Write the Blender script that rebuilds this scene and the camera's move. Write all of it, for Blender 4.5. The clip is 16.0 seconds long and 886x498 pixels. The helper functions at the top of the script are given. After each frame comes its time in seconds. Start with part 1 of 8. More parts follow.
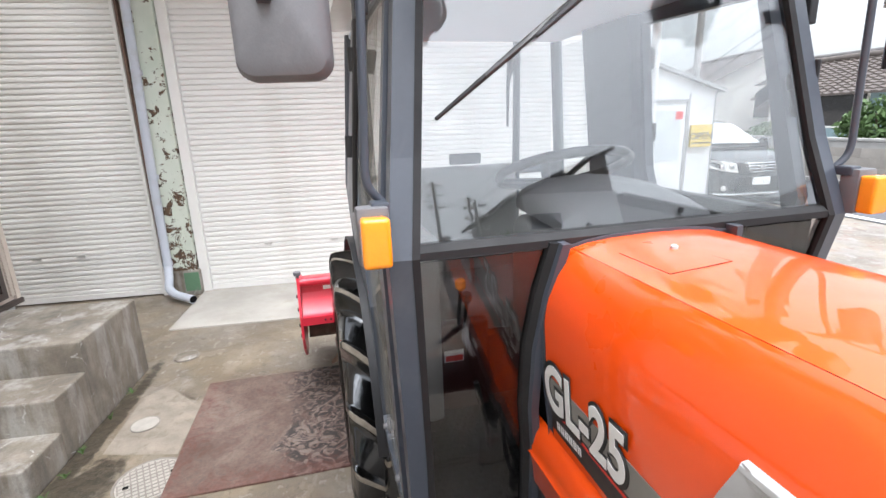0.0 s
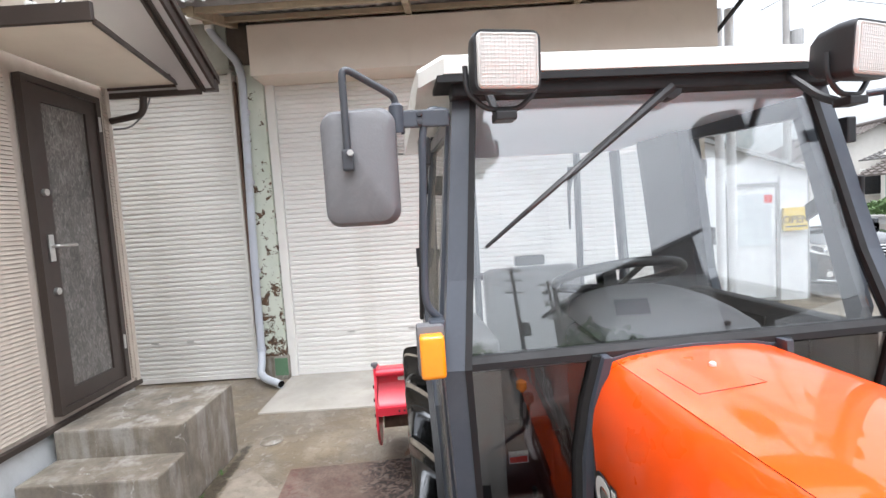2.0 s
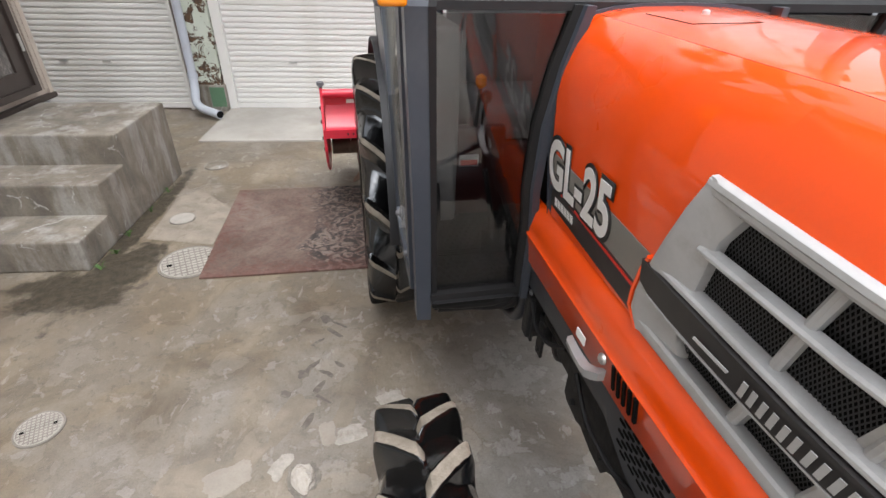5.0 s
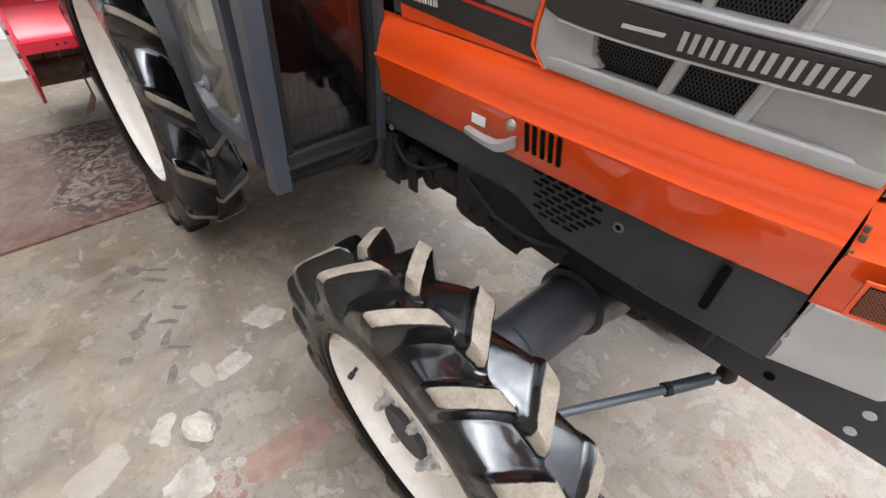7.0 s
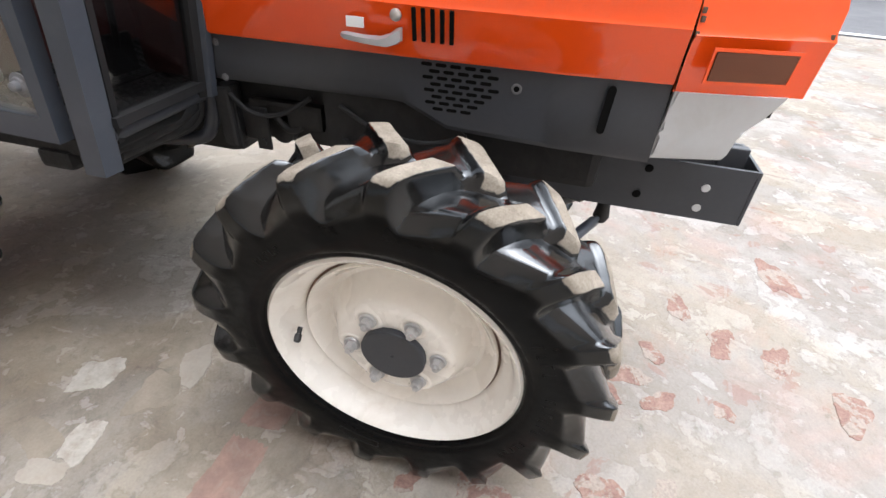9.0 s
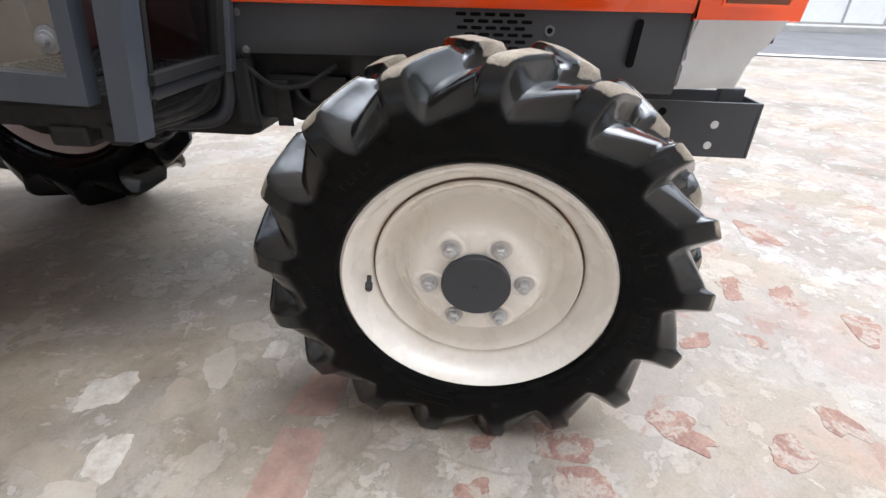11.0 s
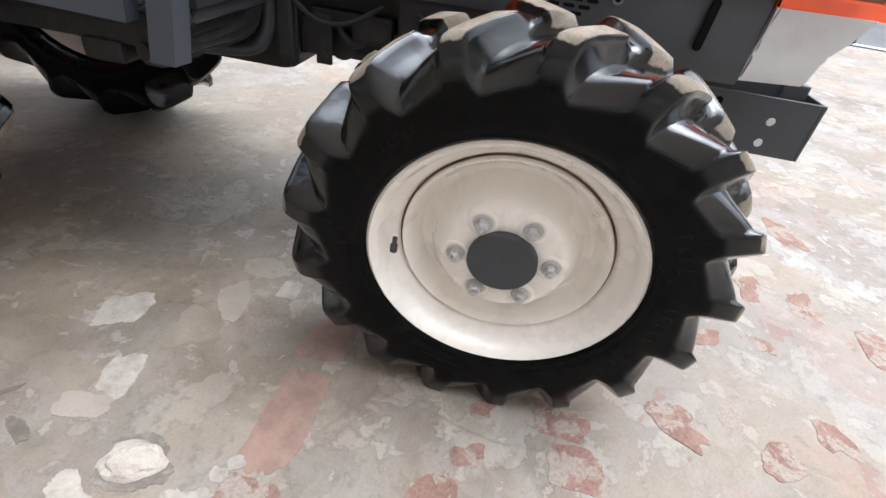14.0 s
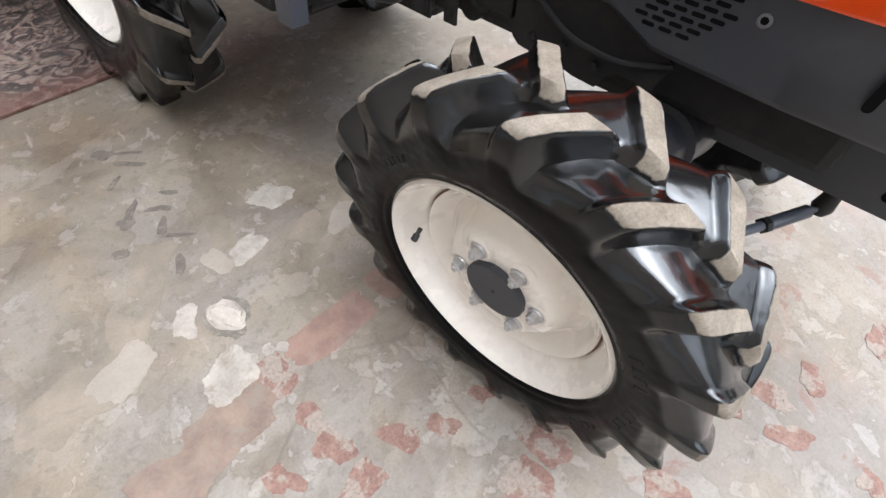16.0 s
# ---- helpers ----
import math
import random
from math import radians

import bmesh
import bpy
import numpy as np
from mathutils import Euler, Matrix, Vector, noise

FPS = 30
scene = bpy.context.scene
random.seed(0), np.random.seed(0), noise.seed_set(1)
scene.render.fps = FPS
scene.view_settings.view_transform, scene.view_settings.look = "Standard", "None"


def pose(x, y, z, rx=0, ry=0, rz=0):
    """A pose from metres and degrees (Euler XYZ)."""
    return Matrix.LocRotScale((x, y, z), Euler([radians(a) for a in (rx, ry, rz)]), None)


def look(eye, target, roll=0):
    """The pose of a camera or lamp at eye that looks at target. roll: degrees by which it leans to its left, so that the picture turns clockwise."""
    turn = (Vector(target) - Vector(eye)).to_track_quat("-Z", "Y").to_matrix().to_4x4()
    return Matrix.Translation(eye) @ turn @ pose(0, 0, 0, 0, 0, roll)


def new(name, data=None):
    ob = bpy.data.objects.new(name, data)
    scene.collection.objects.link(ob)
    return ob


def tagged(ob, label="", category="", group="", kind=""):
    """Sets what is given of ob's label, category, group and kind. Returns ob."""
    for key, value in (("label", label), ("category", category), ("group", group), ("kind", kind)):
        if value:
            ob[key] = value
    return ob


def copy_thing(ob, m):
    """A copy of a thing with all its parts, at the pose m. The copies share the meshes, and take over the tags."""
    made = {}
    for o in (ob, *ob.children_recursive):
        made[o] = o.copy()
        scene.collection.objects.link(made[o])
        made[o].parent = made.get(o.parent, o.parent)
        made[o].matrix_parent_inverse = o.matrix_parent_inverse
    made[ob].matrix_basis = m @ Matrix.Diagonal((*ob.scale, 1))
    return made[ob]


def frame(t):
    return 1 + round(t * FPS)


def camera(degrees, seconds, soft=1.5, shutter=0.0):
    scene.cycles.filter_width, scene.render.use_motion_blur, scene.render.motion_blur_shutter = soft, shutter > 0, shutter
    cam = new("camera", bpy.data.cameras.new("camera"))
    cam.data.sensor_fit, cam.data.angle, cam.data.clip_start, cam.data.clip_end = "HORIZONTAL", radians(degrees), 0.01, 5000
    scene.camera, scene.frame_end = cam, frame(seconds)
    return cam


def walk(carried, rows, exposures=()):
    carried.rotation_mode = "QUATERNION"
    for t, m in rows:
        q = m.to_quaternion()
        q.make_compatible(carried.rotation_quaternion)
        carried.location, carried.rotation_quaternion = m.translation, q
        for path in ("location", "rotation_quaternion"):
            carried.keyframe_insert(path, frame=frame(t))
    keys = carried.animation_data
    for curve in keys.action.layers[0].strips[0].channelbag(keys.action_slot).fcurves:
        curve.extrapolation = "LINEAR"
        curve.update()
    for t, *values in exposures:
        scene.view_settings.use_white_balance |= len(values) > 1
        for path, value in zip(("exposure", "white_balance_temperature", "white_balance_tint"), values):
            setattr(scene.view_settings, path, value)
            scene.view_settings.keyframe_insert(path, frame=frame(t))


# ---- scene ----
cam = camera(85.4, 16.0)
PATH = [
    (0, (0.339, 0.427, 1.555), (0.645, 2.337, 1.048), -2.1),
    (0.5, (0.361, 0.386, 1.596), (0.55, 2.351, 1.271), -2.9),
    (1, (0.371, 0.336, 1.63), (0.48, 2.326, 1.462), -2.9),
    (1.5, (0.376, 0.314, 1.637), (0.431, 2.308, 1.489), -3.5),
    (2, (0.382, 0.304, 1.636), (0.384, 2.299, 1.488), -3.7),
    (2.5, (0.386, 0.301, 1.613), (0.325, 2.283, 1.357), -3.0),
    (3, (0.384, 0.306, 1.582), (0.309, 2.263, 1.176), -2.1),
    (3.5, (0.389, 0.309, 1.553), (0.354, 2.236, 1.019), -1.4),
    (4, (0.392, 0.318, 1.509), (0.427, 2.178, 0.776), 0.5),
    (4.5, (0.385, 0.325, 1.464), (0.457, 2.088, 0.522), 1.3),
    (7, (0.131, 0.347, 1.192), (1.065, 1.57, -0.086), 1.8),
    (7.5, (0.07, 0.307, 1.146), (1.191, 1.337, -0.151), 0.9),
    (8, (-0.006, 0.38, 1.104), (1.381, 1.089, -0.149), -0.2),
    (8.5, (-0.064, 0.454, 1.052), (1.46, 0.949, -0.145), 0.7),
    (9, (-0.144, 0.505, 0.981), (1.407, 1.026, -0.17), 3.5),
    (9.5, (-0.218, 0.529, 0.946), (1.359, 1.047, -0.169), 2.5),
    (12, (-0.303, 0.77, 0.741), (1.467, 0.972, -0.167), 1.4),
    (12.5, (-0.295, 0.775, 0.745), (1.481, 0.951, -0.157), 1.5),
    (13, (-0.287, 0.767, 0.755), (1.493, 0.892, -0.149), 1.8),
    (13.5, (-0.29, 0.769, 0.768), (1.468, 0.903, -0.176), 2.9),
    (14, (-0.273, 0.729, 0.82), (1.323, 1.043, -0.344), 8.8),
    (14.5, (-0.199, 0.656, 0.885), (1.18, 1.131, -0.483), 12.4),
    (15, (-0.145, 0.542, 0.944), (0.955, 1.255, -0.565), 6.0),
    (15.5, (-0.091, 0.488, 0.976), (0.843, 1.263, -0.614), 5.7),
    (16, (-0.01, 0.507, 1.015), (0.873, 1.381, -0.552), 3.8),
]
walk(cam, [(t, look(eye, target, roll)) for t, eye, target, roll in PATH], [(0, 1.99, 6200, 10), (2, 1.86, 6200, 10), (4.5, 1.59, 6340, 10), (7, 1.80, 6300, 10), (8.5, 2.0, 6190, 10), (12, 1.98, 6110, 10), (16, 1.9, 6130, 10)])

# ---- world, sun, exposure ----
world = bpy.data.worlds.new("overcast_sky")
scene.world = world
world.use_nodes = True
_n, _l = world.node_tree.nodes, world.node_tree.links
_sky = _n.new("ShaderNodeTexSky")
_sky.sky_type = 'NISHITA'
_sky.sun_disc = False
_sky.sun_elevation, _sky.sun_rotation = radians(72), radians(160)
_sky.air_density, _sky.dust_density, _sky.ozone_density = 1.0, 3.0, 1.0
_sat = _n.new("ShaderNodeHueSaturation")
_sat.inputs["Saturation"].default_value = 0.16
_l.new(_sky.outputs[0], _sat.inputs["Color"])
# an overcast dome: the cloud is brightest overhead and dimmer towards the horizon
_up, _sep, _dome, _tint = _n.new("ShaderNodeTexCoord"), _n.new("ShaderNodeSeparateXYZ"), _n.new("ShaderNodeMapRange"), _n.new("ShaderNodeVectorMath")
_l.new(_up.outputs["Generated"], _sep.inputs[0])
_l.new(_sep.outputs["Z"], _dome.inputs["Value"])
for _k, _v in (("From Min", 0.0), ("From Max", 0.8), ("To Min", 0.50), ("To Max", 1.22)):
    _dome.inputs[_k].default_value = _v
_tint.operation = 'SCALE'
_l.new(_sat.outputs[0], _tint.inputs[0])
_l.new(_dome.outputs[0], _tint.inputs["Scale"])
_l.new(_tint.outputs[0], _n["Background"].inputs["Color"])
_n["Background"].inputs["Strength"].default_value = 0.135
sun = new("sun", bpy.data.lights.new("sun", 'SUN'))
sun.data.energy, sun.data.angle, sun.data.color = 0.6, radians(60), (0.98, 0.98, 1.0)
# the sun stands behind the camera, high over the street side
sun.matrix_world = look((1.5, -3.6, 12), (0, 0, 0))

# ---- materials ----
def ramp(nt, fac, stops):
    r = nt.nodes.new("ShaderNodeValToRGB")
    els = r.color_ramp.elements
    while len(els) < len(stops):
        els.new(0.5)
    for e, (p, c) in zip(els, stops):
        e.position = p
        e.color = (c[0], c[1], c[2], 1) if isinstance(c, tuple) else (c, c, c, 1)
    nt.links.new(fac, r.inputs[0])
    return r.outputs[0]


def tex_noise(nt, vec, scale, detail=4, rough=0.55, distort=0.0):
    n = nt.nodes.new("ShaderNodeTexNoise")
    n.inputs["Scale"].default_value, n.inputs["Detail"].default_value = scale, detail
    n.inputs["Roughness"].default_value, n.inputs["Distortion"].default_value = rough, distort
    nt.links.new(vec, n.inputs["Vector"])
    return n.outputs["Fac"]


def blend(nt, fac, a, b, how='MIX'):
    m = nt.nodes.new("ShaderNodeMix")
    m.data_type, m.blend_type = 'RGBA', how
    for sock, v in ((m.inputs[0], fac), (m.inputs[6], a), (m.inputs[7], b)):
        if isinstance(v, (int, float)):
            sock.default_value = v
        elif isinstance(v, tuple):
            sock.default_value = (v[0], v[1], v[2], 1)
        else:
            nt.links.new(v, sock)
    return m.outputs[2]


def math_node(nt, op, a, b=0.0):
    m = nt.nodes.new("ShaderNodeMath")
    m.operation = op
    for sock, v in zip(m.inputs, (a, b)):
        if isinstance(v, (int, float)):
            sock.default_value = v
        else:
            nt.links.new(v, sock)
    return m.outputs[0]


def base(name):
    m = bpy.data.materials.new(name)
    m.use_nodes = True
    nt = m.node_tree
    return m, nt, nt.nodes["Principled BSDF"], nt.nodes.new("ShaderNodeTexCoord").outputs["Object"]


def bump(nt, bsdf, height, strength, dist=0.004):
    b = nt.nodes.new("ShaderNodeBump")
    b.inputs["Strength"].default_value, b.inputs["Distance"].default_value = strength, dist
    nt.links.new(height, b.inputs["Height"])
    nt.links.new(b.outputs[0], bsdf.inputs["Normal"])


def mat(name, col, rough=0.5, metal=0.0, var=0.18, scale=5.0, grain=90.0, relief=0.15, coat=0.0, dirt=None, dirt_amount=0.35, each=0.0):
    """Paint, plastic, metal or masonry: broad mottling, fine grain, dirt patches of their own shape."""
    m, nt, b, vec = base(name)
    lo, hi = tuple(c * (1 - var) for c in col), tuple(min(1, c * (1 + var)) for c in col)
    c = ramp(nt, tex_noise(nt, vec, scale), [(0.3, lo), (0.7, hi)])
    fine = tex_noise(nt, vec, grain, 3)
    c = blend(nt, 0.25, c, ramp(nt, fine, [(0.3, lo), (0.7, hi)]))
    if dirt:
        mask = ramp(nt, tex_noise(nt, vec, scale * 1.7, 8, 0.65, 0.6), [(0.52, 0.0), (0.68, dirt_amount)])
        c = blend(nt, mask, c, dirt)
    if each:
        info = nt.nodes.new("ShaderNodeObjectInfo")
        c = blend(nt, 1.0, c, ramp(nt, info.outputs["Random"], [(0.0, 1 - each), (1.0, 1.0)]), 'MULTIPLY')
    nt.links.new(c, b.inputs["Base Color"])
    b.inputs["Metallic"].default_value = metal
    nt.links.new(ramp(nt, tex_noise(nt, vec, scale * 2.3), [(0.3, max(0.02, rough - 0.08)), (0.7, min(1, rough + 0.08))]), b.inputs["Roughness"])
    b.inputs["Coat Weight"].default_value = coat
    b.inputs["Coat Roughness"].default_value = 0.04
    if relief:
        bump(nt, b, fine, relief, 0.002)
    return m


def glass_mat(name, tint, gloss=0.01, sheen=0.05, film_tone=None, film=0.0):
    m = bpy.data.materials.new(name)
    m.use_nodes = True
    nt = m.node_tree
    nt.nodes.remove(nt.nodes["Principled BSDF"])
    out = nt.nodes["Material Output"]
    t, g, mix, fr = (nt.nodes.new("ShaderNode" + k) for k in ("BsdfTransparent", "BsdfGlossy", "MixShader", "LayerWeight"))
    t.inputs[0].default_value = (*tint, 1)
    g.inputs["Roughness"].default_value = gloss
    # gloss that grows towards grazing views
    fr.inputs["Blend"].default_value = 0.5
    graze = math_node(nt, 'POWER', fr.outputs["Facing"], 5.0)
    nt.links.new(math_node(nt, 'ADD', math_node(nt, 'MULTIPLY', graze, 0.85), sheen), mix.inputs[0])
    nt.links.new(t.outputs[0], mix.inputs[1])
    nt.links.new(g.outputs[0], mix.inputs[2])
    nt.links.new(mix.outputs[0], out.inputs[0])
    if film_tone:
        # a thin diffuse film laid on in smears
        d, over = nt.nodes.new("ShaderNodeBsdfDiffuse"), nt.nodes.new("ShaderNodeMixShader")
        d.inputs[0].default_value = (*film_tone, 1)
        smear = tex_noise(nt, nt.nodes.new("ShaderNodeTexCoord").outputs["Object"], 6.0, 6, 0.6, 0.5)
        nt.links.new(ramp(nt, smear, [(0.3, film * 0.6), (0.7, film * 1.3)]), over.inputs[0])
        nt.links.new(mix.outputs[0], over.inputs[1])
        nt.links.new(d.outputs[0], over.inputs[2])
        nt.links.new(over.outputs[0], out.inputs[0])
    return m


def step_mat():
    """Weathered cast concrete: rain streaks down its faces, pale cracks, dark bloom."""
    m, nt, b, vec = base("weathered_step_concrete")
    mp = nt.nodes.new("ShaderNodeMapping")
    mp.inputs["Scale"].default_value = (1, 1, 0.22)
    nt.links.new(vec, mp.inputs[0])
    n1, n2, fine = tex_noise(nt, vec, 2.4, 12, 0.7, 0.4), tex_noise(nt, vec, 9.0, 12, 0.72), tex_noise(nt, vec, 110.0, 5, 0.7)
    streak = tex_noise(nt, mp.outputs[0], 6.0, 12, 0.62)
    c = ramp(nt, n1, [(0.34, (0.122, 0.099, 0.075)), (0.5, (0.190, 0.162, 0.128)), (0.64, (0.275, 0.242, 0.196))])
    c = blend(nt, ramp(nt, streak, [(0.5, 0.0), (0.62, 0.7)]), c, (0.36, 0.345, 0.315))
    c = blend(nt, ramp(nt, streak, [(0.33, 0.6), (0.46, 0.0)]), c, (0.10, 0.092, 0.08))
    c = blend(nt, ramp(nt, n2, [(0.55, 0.0), (0.66, 0.5)]), c, (0.12, 0.108, 0.092))
    vo = nt.nodes.new("ShaderNodeTexVoronoi")
    vo.feature = 'DISTANCE_TO_EDGE'
    vo.inputs["Scale"].default_value = 3.3
    wob = nt.nodes.new("ShaderNodeMix")
    wob.data_type = 'VECTOR'
    wob.inputs[0].default_value = 0.10
    wn = nt.nodes.new("ShaderNodeTexNoise")
    wn.inputs["Scale"].default_value, wn.inputs["Detail"].default_value = 7.0, 8
    nt.links.new(vec, wn.inputs["Vector"])
    nt.links.new(vec, wob.inputs[4])
    nt.links.new(wn.outputs["Color"], wob.inputs[5])
    nt.links.new(wob.outputs[1], vo.inputs["Vector"])
    crack = math_node(nt, 'MULTIPLY', ramp(nt, vo.outputs["Distance"], [(0.0, 0.85), (0.014, 0.0)]), ramp(nt, n2, [(0.53, 0.0), (0.58, 1.0)]))
    c = blend(nt, crack, c, (0.48, 0.465, 0.435))
    c = blend(nt, 0.5, c, ramp(nt, fine, [(0.3, 0.6), (0.65, 1.0)]), 'MULTIPLY')
    nt.links.new(c, b.inputs["Base Color"])
    b.inputs["Roughness"].default_value = 0.88
    bump(nt, b, math_node(nt, 'ADD', fine, n2), 0.5, 0.004)
    return m


ORANGE = mat("orange_paint", (0.97, 0.090, 0.003), 0.34, var=0.05, scale=2.5, grain=240, relief=0.02, coat=0.9, dirt=(0.82, 0.066, 0.008), dirt_amount=0.25)
ORANGE.node_tree.nodes["Principled BSDF"].inputs["Coat Roughness"].default_value = 0.035
ORANGE.node_tree.nodes["Principled BSDF"].inputs["Coat IOR"].default_value = 1.65
ORANGE.node_tree.nodes["Principled BSDF"].inputs["Specular IOR Level"].default_value = 0.25
GREY_CAB = mat("grey_cab_paint", (0.055, 0.064, 0.082), 0.38, var=0.10, scale=4, relief=0.06, coat=0.15, dirt=(0.088, 0.096, 0.112), dirt_amount=0.4)
DARK_PANEL = mat("dark_panel_paint", (0.045, 0.049, 0.058), 0.5, var=0.12, scale=3, relief=0.1, dirt=(0.07, 0.07, 0.07))
BLACK_RUBBER = mat("black_seal_rubber", (0.008, 0.008, 0.009), 0.7, var=0.2, relief=0.1)
BLACK_PLASTIC = mat("black_plastic", (0.02, 0.02, 0.022), 0.45, var=0.15, relief=0.15, grain=200)
LINER = mat("light_grey_headliner", (0.74, 0.84, 0.93), 0.85, var=0.05, relief=0.2)
GREY_PLASTIC = mat("grey_moulded_plastic", (0.145, 0.145, 0.153), 0.55, var=0.08, relief=0.15, grain=300, scale=9, dirt=(0.20, 0.20, 0.205), dirt_amount=0.5)
SILVER = mat("silver_grille_plastic", (0.43, 0.435, 0.435), 0.38, var=0.10, scale=7, relief=0.08, dirt=(0.29, 0.28, 0.26), dirt_amount=0.5)
PALE_GREY = mat("pale_grey_paint", (0.56, 0.57, 0.58), 0.45, var=0.05, relief=0.06, dirt=(0.42, 0.41, 0.38), dirt_amount=0.3)
WHITE_ROOF = mat("white_roof_paint", (0.80, 0.80, 0.77), 0.4, var=0.03, relief=0.04, dirt=(0.6, 0.57, 0.5))
CREAM = mat("cream_rim_paint", (0.87, 0.835, 0.775), 0.28, var=0.05, scale=5, relief=0.06, coat=0.55, dirt=(0.68, 0.61, 0.52), dirt_amount=0.4)


def tyre_mat():
    """Dressed rubber, deep black and glossy; the worn lug crests hold a dry dusty film."""
    m, nt, b, vec = base("dressed_tyre_rubber")
    at = nt.nodes.new("ShaderNodeAttribute")
    at.attribute_name = "wear"
    edge = tex_noise(nt, vec, 70.0, 6, 0.65)
    mask = ramp(nt, math_node(nt, 'ADD', at.outputs["Fac"], math_node(nt, 'MULTIPLY', edge, 0.9)), [(0.80, 0.0), (1.12, 1.0)])
    grit = tex_noise(nt, vec, 300.0, 4, 0.7)
    film_tone = ramp(nt, tex_noise(nt, vec, 22.0, 6, 0.65), [(0.3, (0.15, 0.128, 0.10)), (0.55, (0.25, 0.218, 0.178)), (0.75, (0.32, 0.285, 0.238))])
    film_tone = blend(nt, 0.5, film_tone, ramp(nt, grit, [(0.3, 0.45), (0.6, 1.0)]), 'MULTIPLY')
    black = ramp(nt, tex_noise(nt, vec, 12.0, 6, 0.6, 0.6), [(0.4, (0.0022, 0.0022, 0.0023)), (0.75, (0.006, 0.0055, 0.005))])
    nt.links.new(blend(nt, mask, black, film_tone), b.inputs["Base Color"])
    smear = ramp(nt, tex_noise(nt, vec, 16.0, 6, 0.6, 1.0), [(0.35, 0.13), (0.7, 0.26)])
    nt.links.new(blend(nt, mask, smear, (0.9, 0.9, 0.9)), b.inputs["Roughness"])
    dr = nt.nodes.new("ShaderNodeAttribute")
    dr.attribute_name = "dressing"
    wet = math_node(nt, 'MULTIPLY', dr.outputs["Fac"], ramp(nt, mask, [(0.0, 1.0), (0.5, 0.0)]))
    nt.links.new(ramp(nt, wet, [(0.0, 0.10), (0.3, 0.34), (1.0, 0.5)]), b.inputs["Specular IOR Level"])
    nt.links.new(math_node(nt, 'MULTIPLY', wet, 0.8), b.inputs["Coat Weight"])
    b.inputs["Coat Roughness"].default_value = 0.11
    # specular tint puts the sky's blue cast into the rubber's reflections
    b.inputs["Specular Tint"].default_value = (0.86, 0.93, 1.0, 1)
    waves = math_node(nt, 'ADD', math_node(nt, 'MULTIPLY', tex_noise(nt, vec, 15.0, 2, 0.4), 9.0), tex_noise(nt, vec, 60.0, 3))
    bump(nt, b, blend(nt, mask, waves, grit), 0.2, 0.003)
    return m


TYRE = tyre_mat()
ZINC_CAST = mat("cast_zinc", (0.42, 0.42, 0.42), 0.4, 0.4, var=0.1, scale=20, relief=0.1)
NUT = mat("bright_plated_nut", (0.52, 0.52, 0.52), 0.36, 0.5, var=0.05, scale=40, relief=0.02)
STEEL = mat("zinc_steel", (0.55, 0.54, 0.52), 0.35, 0.8, var=0.1, scale=30, relief=0.1)
IRON = mat("greasy_iron", (0.014, 0.014, 0.015), 0.6, 0.2, var=0.35, scale=18, relief=0.4, dirt=(0.030, 0.027, 0.023), dirt_amount=0.5)
RED_PAINT = mat("red_implement_paint", (0.62, 0.02, 0.045), 0.36, var=0.10, scale=5, relief=0.08, coat=0.2, dirt=(0.42, 0.05, 0.05))
RUSTY = mat("earthy_rust", (0.14, 0.085, 0.06), 0.8, var=0.4, scale=16, relief=0.5, dirt=(0.22, 0.17, 0.13))
AMBER = mat("amber_lens", (0.90, 0.30, 0.01), 0.18, var=0.06, scale=20, grain=150, relief=0.25, coat=0.5)
MESH_BLACK = mat("black_wire_mesh", (0.035, 0.035, 0.037), 0.5, 0.4, relief=0.1)
MESH_BROWN = mat("brown_wire_mesh", (0.20, 0.075, 0.04), 0.6, 0.2, relief=0.2)
# near-black colour put in for the shade inside holes, slots, seams and linings
DARK_HOLE = mat("gap_shade_black", (0.006, 0.006, 0.006), 0.95, relief=0.1)
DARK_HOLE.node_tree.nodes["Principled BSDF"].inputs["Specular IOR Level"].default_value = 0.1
LIGHT_GREY = mat("light_grey_plastic", (0.10, 0.10, 0.105), 0.5, var=0.06, relief=0.15, grain=220)
HEAD_LENS = mat("dull_headlight_glass", (0.36, 0.35, 0.325), 0.2, var=0.06, scale=12, relief=0.1, coat=0.6)
LENS = mat("frosted_lamp_glass", (0.66, 0.645, 0.62), 0.16, var=0.03, scale=30, grain=120, relief=0.3, coat=0.6)
CONSOLE = mat("grey_console_plastic", (0.34, 0.34, 0.33), 0.5, var=0.06, relief=0.15, grain=220)
SEAT = mat("grey_seat_vinyl", (0.26, 0.255, 0.25), 0.55, var=0.1, relief=0.3, grain=200)
MAROON = mat("maroon_inner_paint", (0.06, 0.013, 0.012), 0.45, var=0.15, relief=0.1, coat=0.1)
WHITE_INK = mat("white_print", (0.80, 0.80, 0.79), 0.45, var=0.03, relief=0.0)
BLACK_INK = mat("black_print", (0.02, 0.02, 0.02), 0.4, var=0.05, relief=0.0)
RED_INK = mat("red_print", (0.65, 0.03, 0.02), 0.4, var=0.05, relief=0.0)
YELLOW = mat("yellow_sign", (0.75, 0.55, 0.10), 0.5, var=0.05, relief=0.0)
GREY_INK = mat("warm_grey_print", (0.24, 0.23, 0.21), 0.4, var=0.05, relief=0.0)
CHAR_INK = mat("charcoal_print", (0.035, 0.033, 0.033), 0.4, var=0.05, relief=0.0)
SHUTTER_COOL = mat("cool_ivory_shutter_steel", (0.735, 0.722, 0.692), 0.42, var=0.03, scale=1.2, grain=60, relief=0.05, dirt=(0.56, 0.54, 0.50), dirt_amount=0.25, each=0.05)
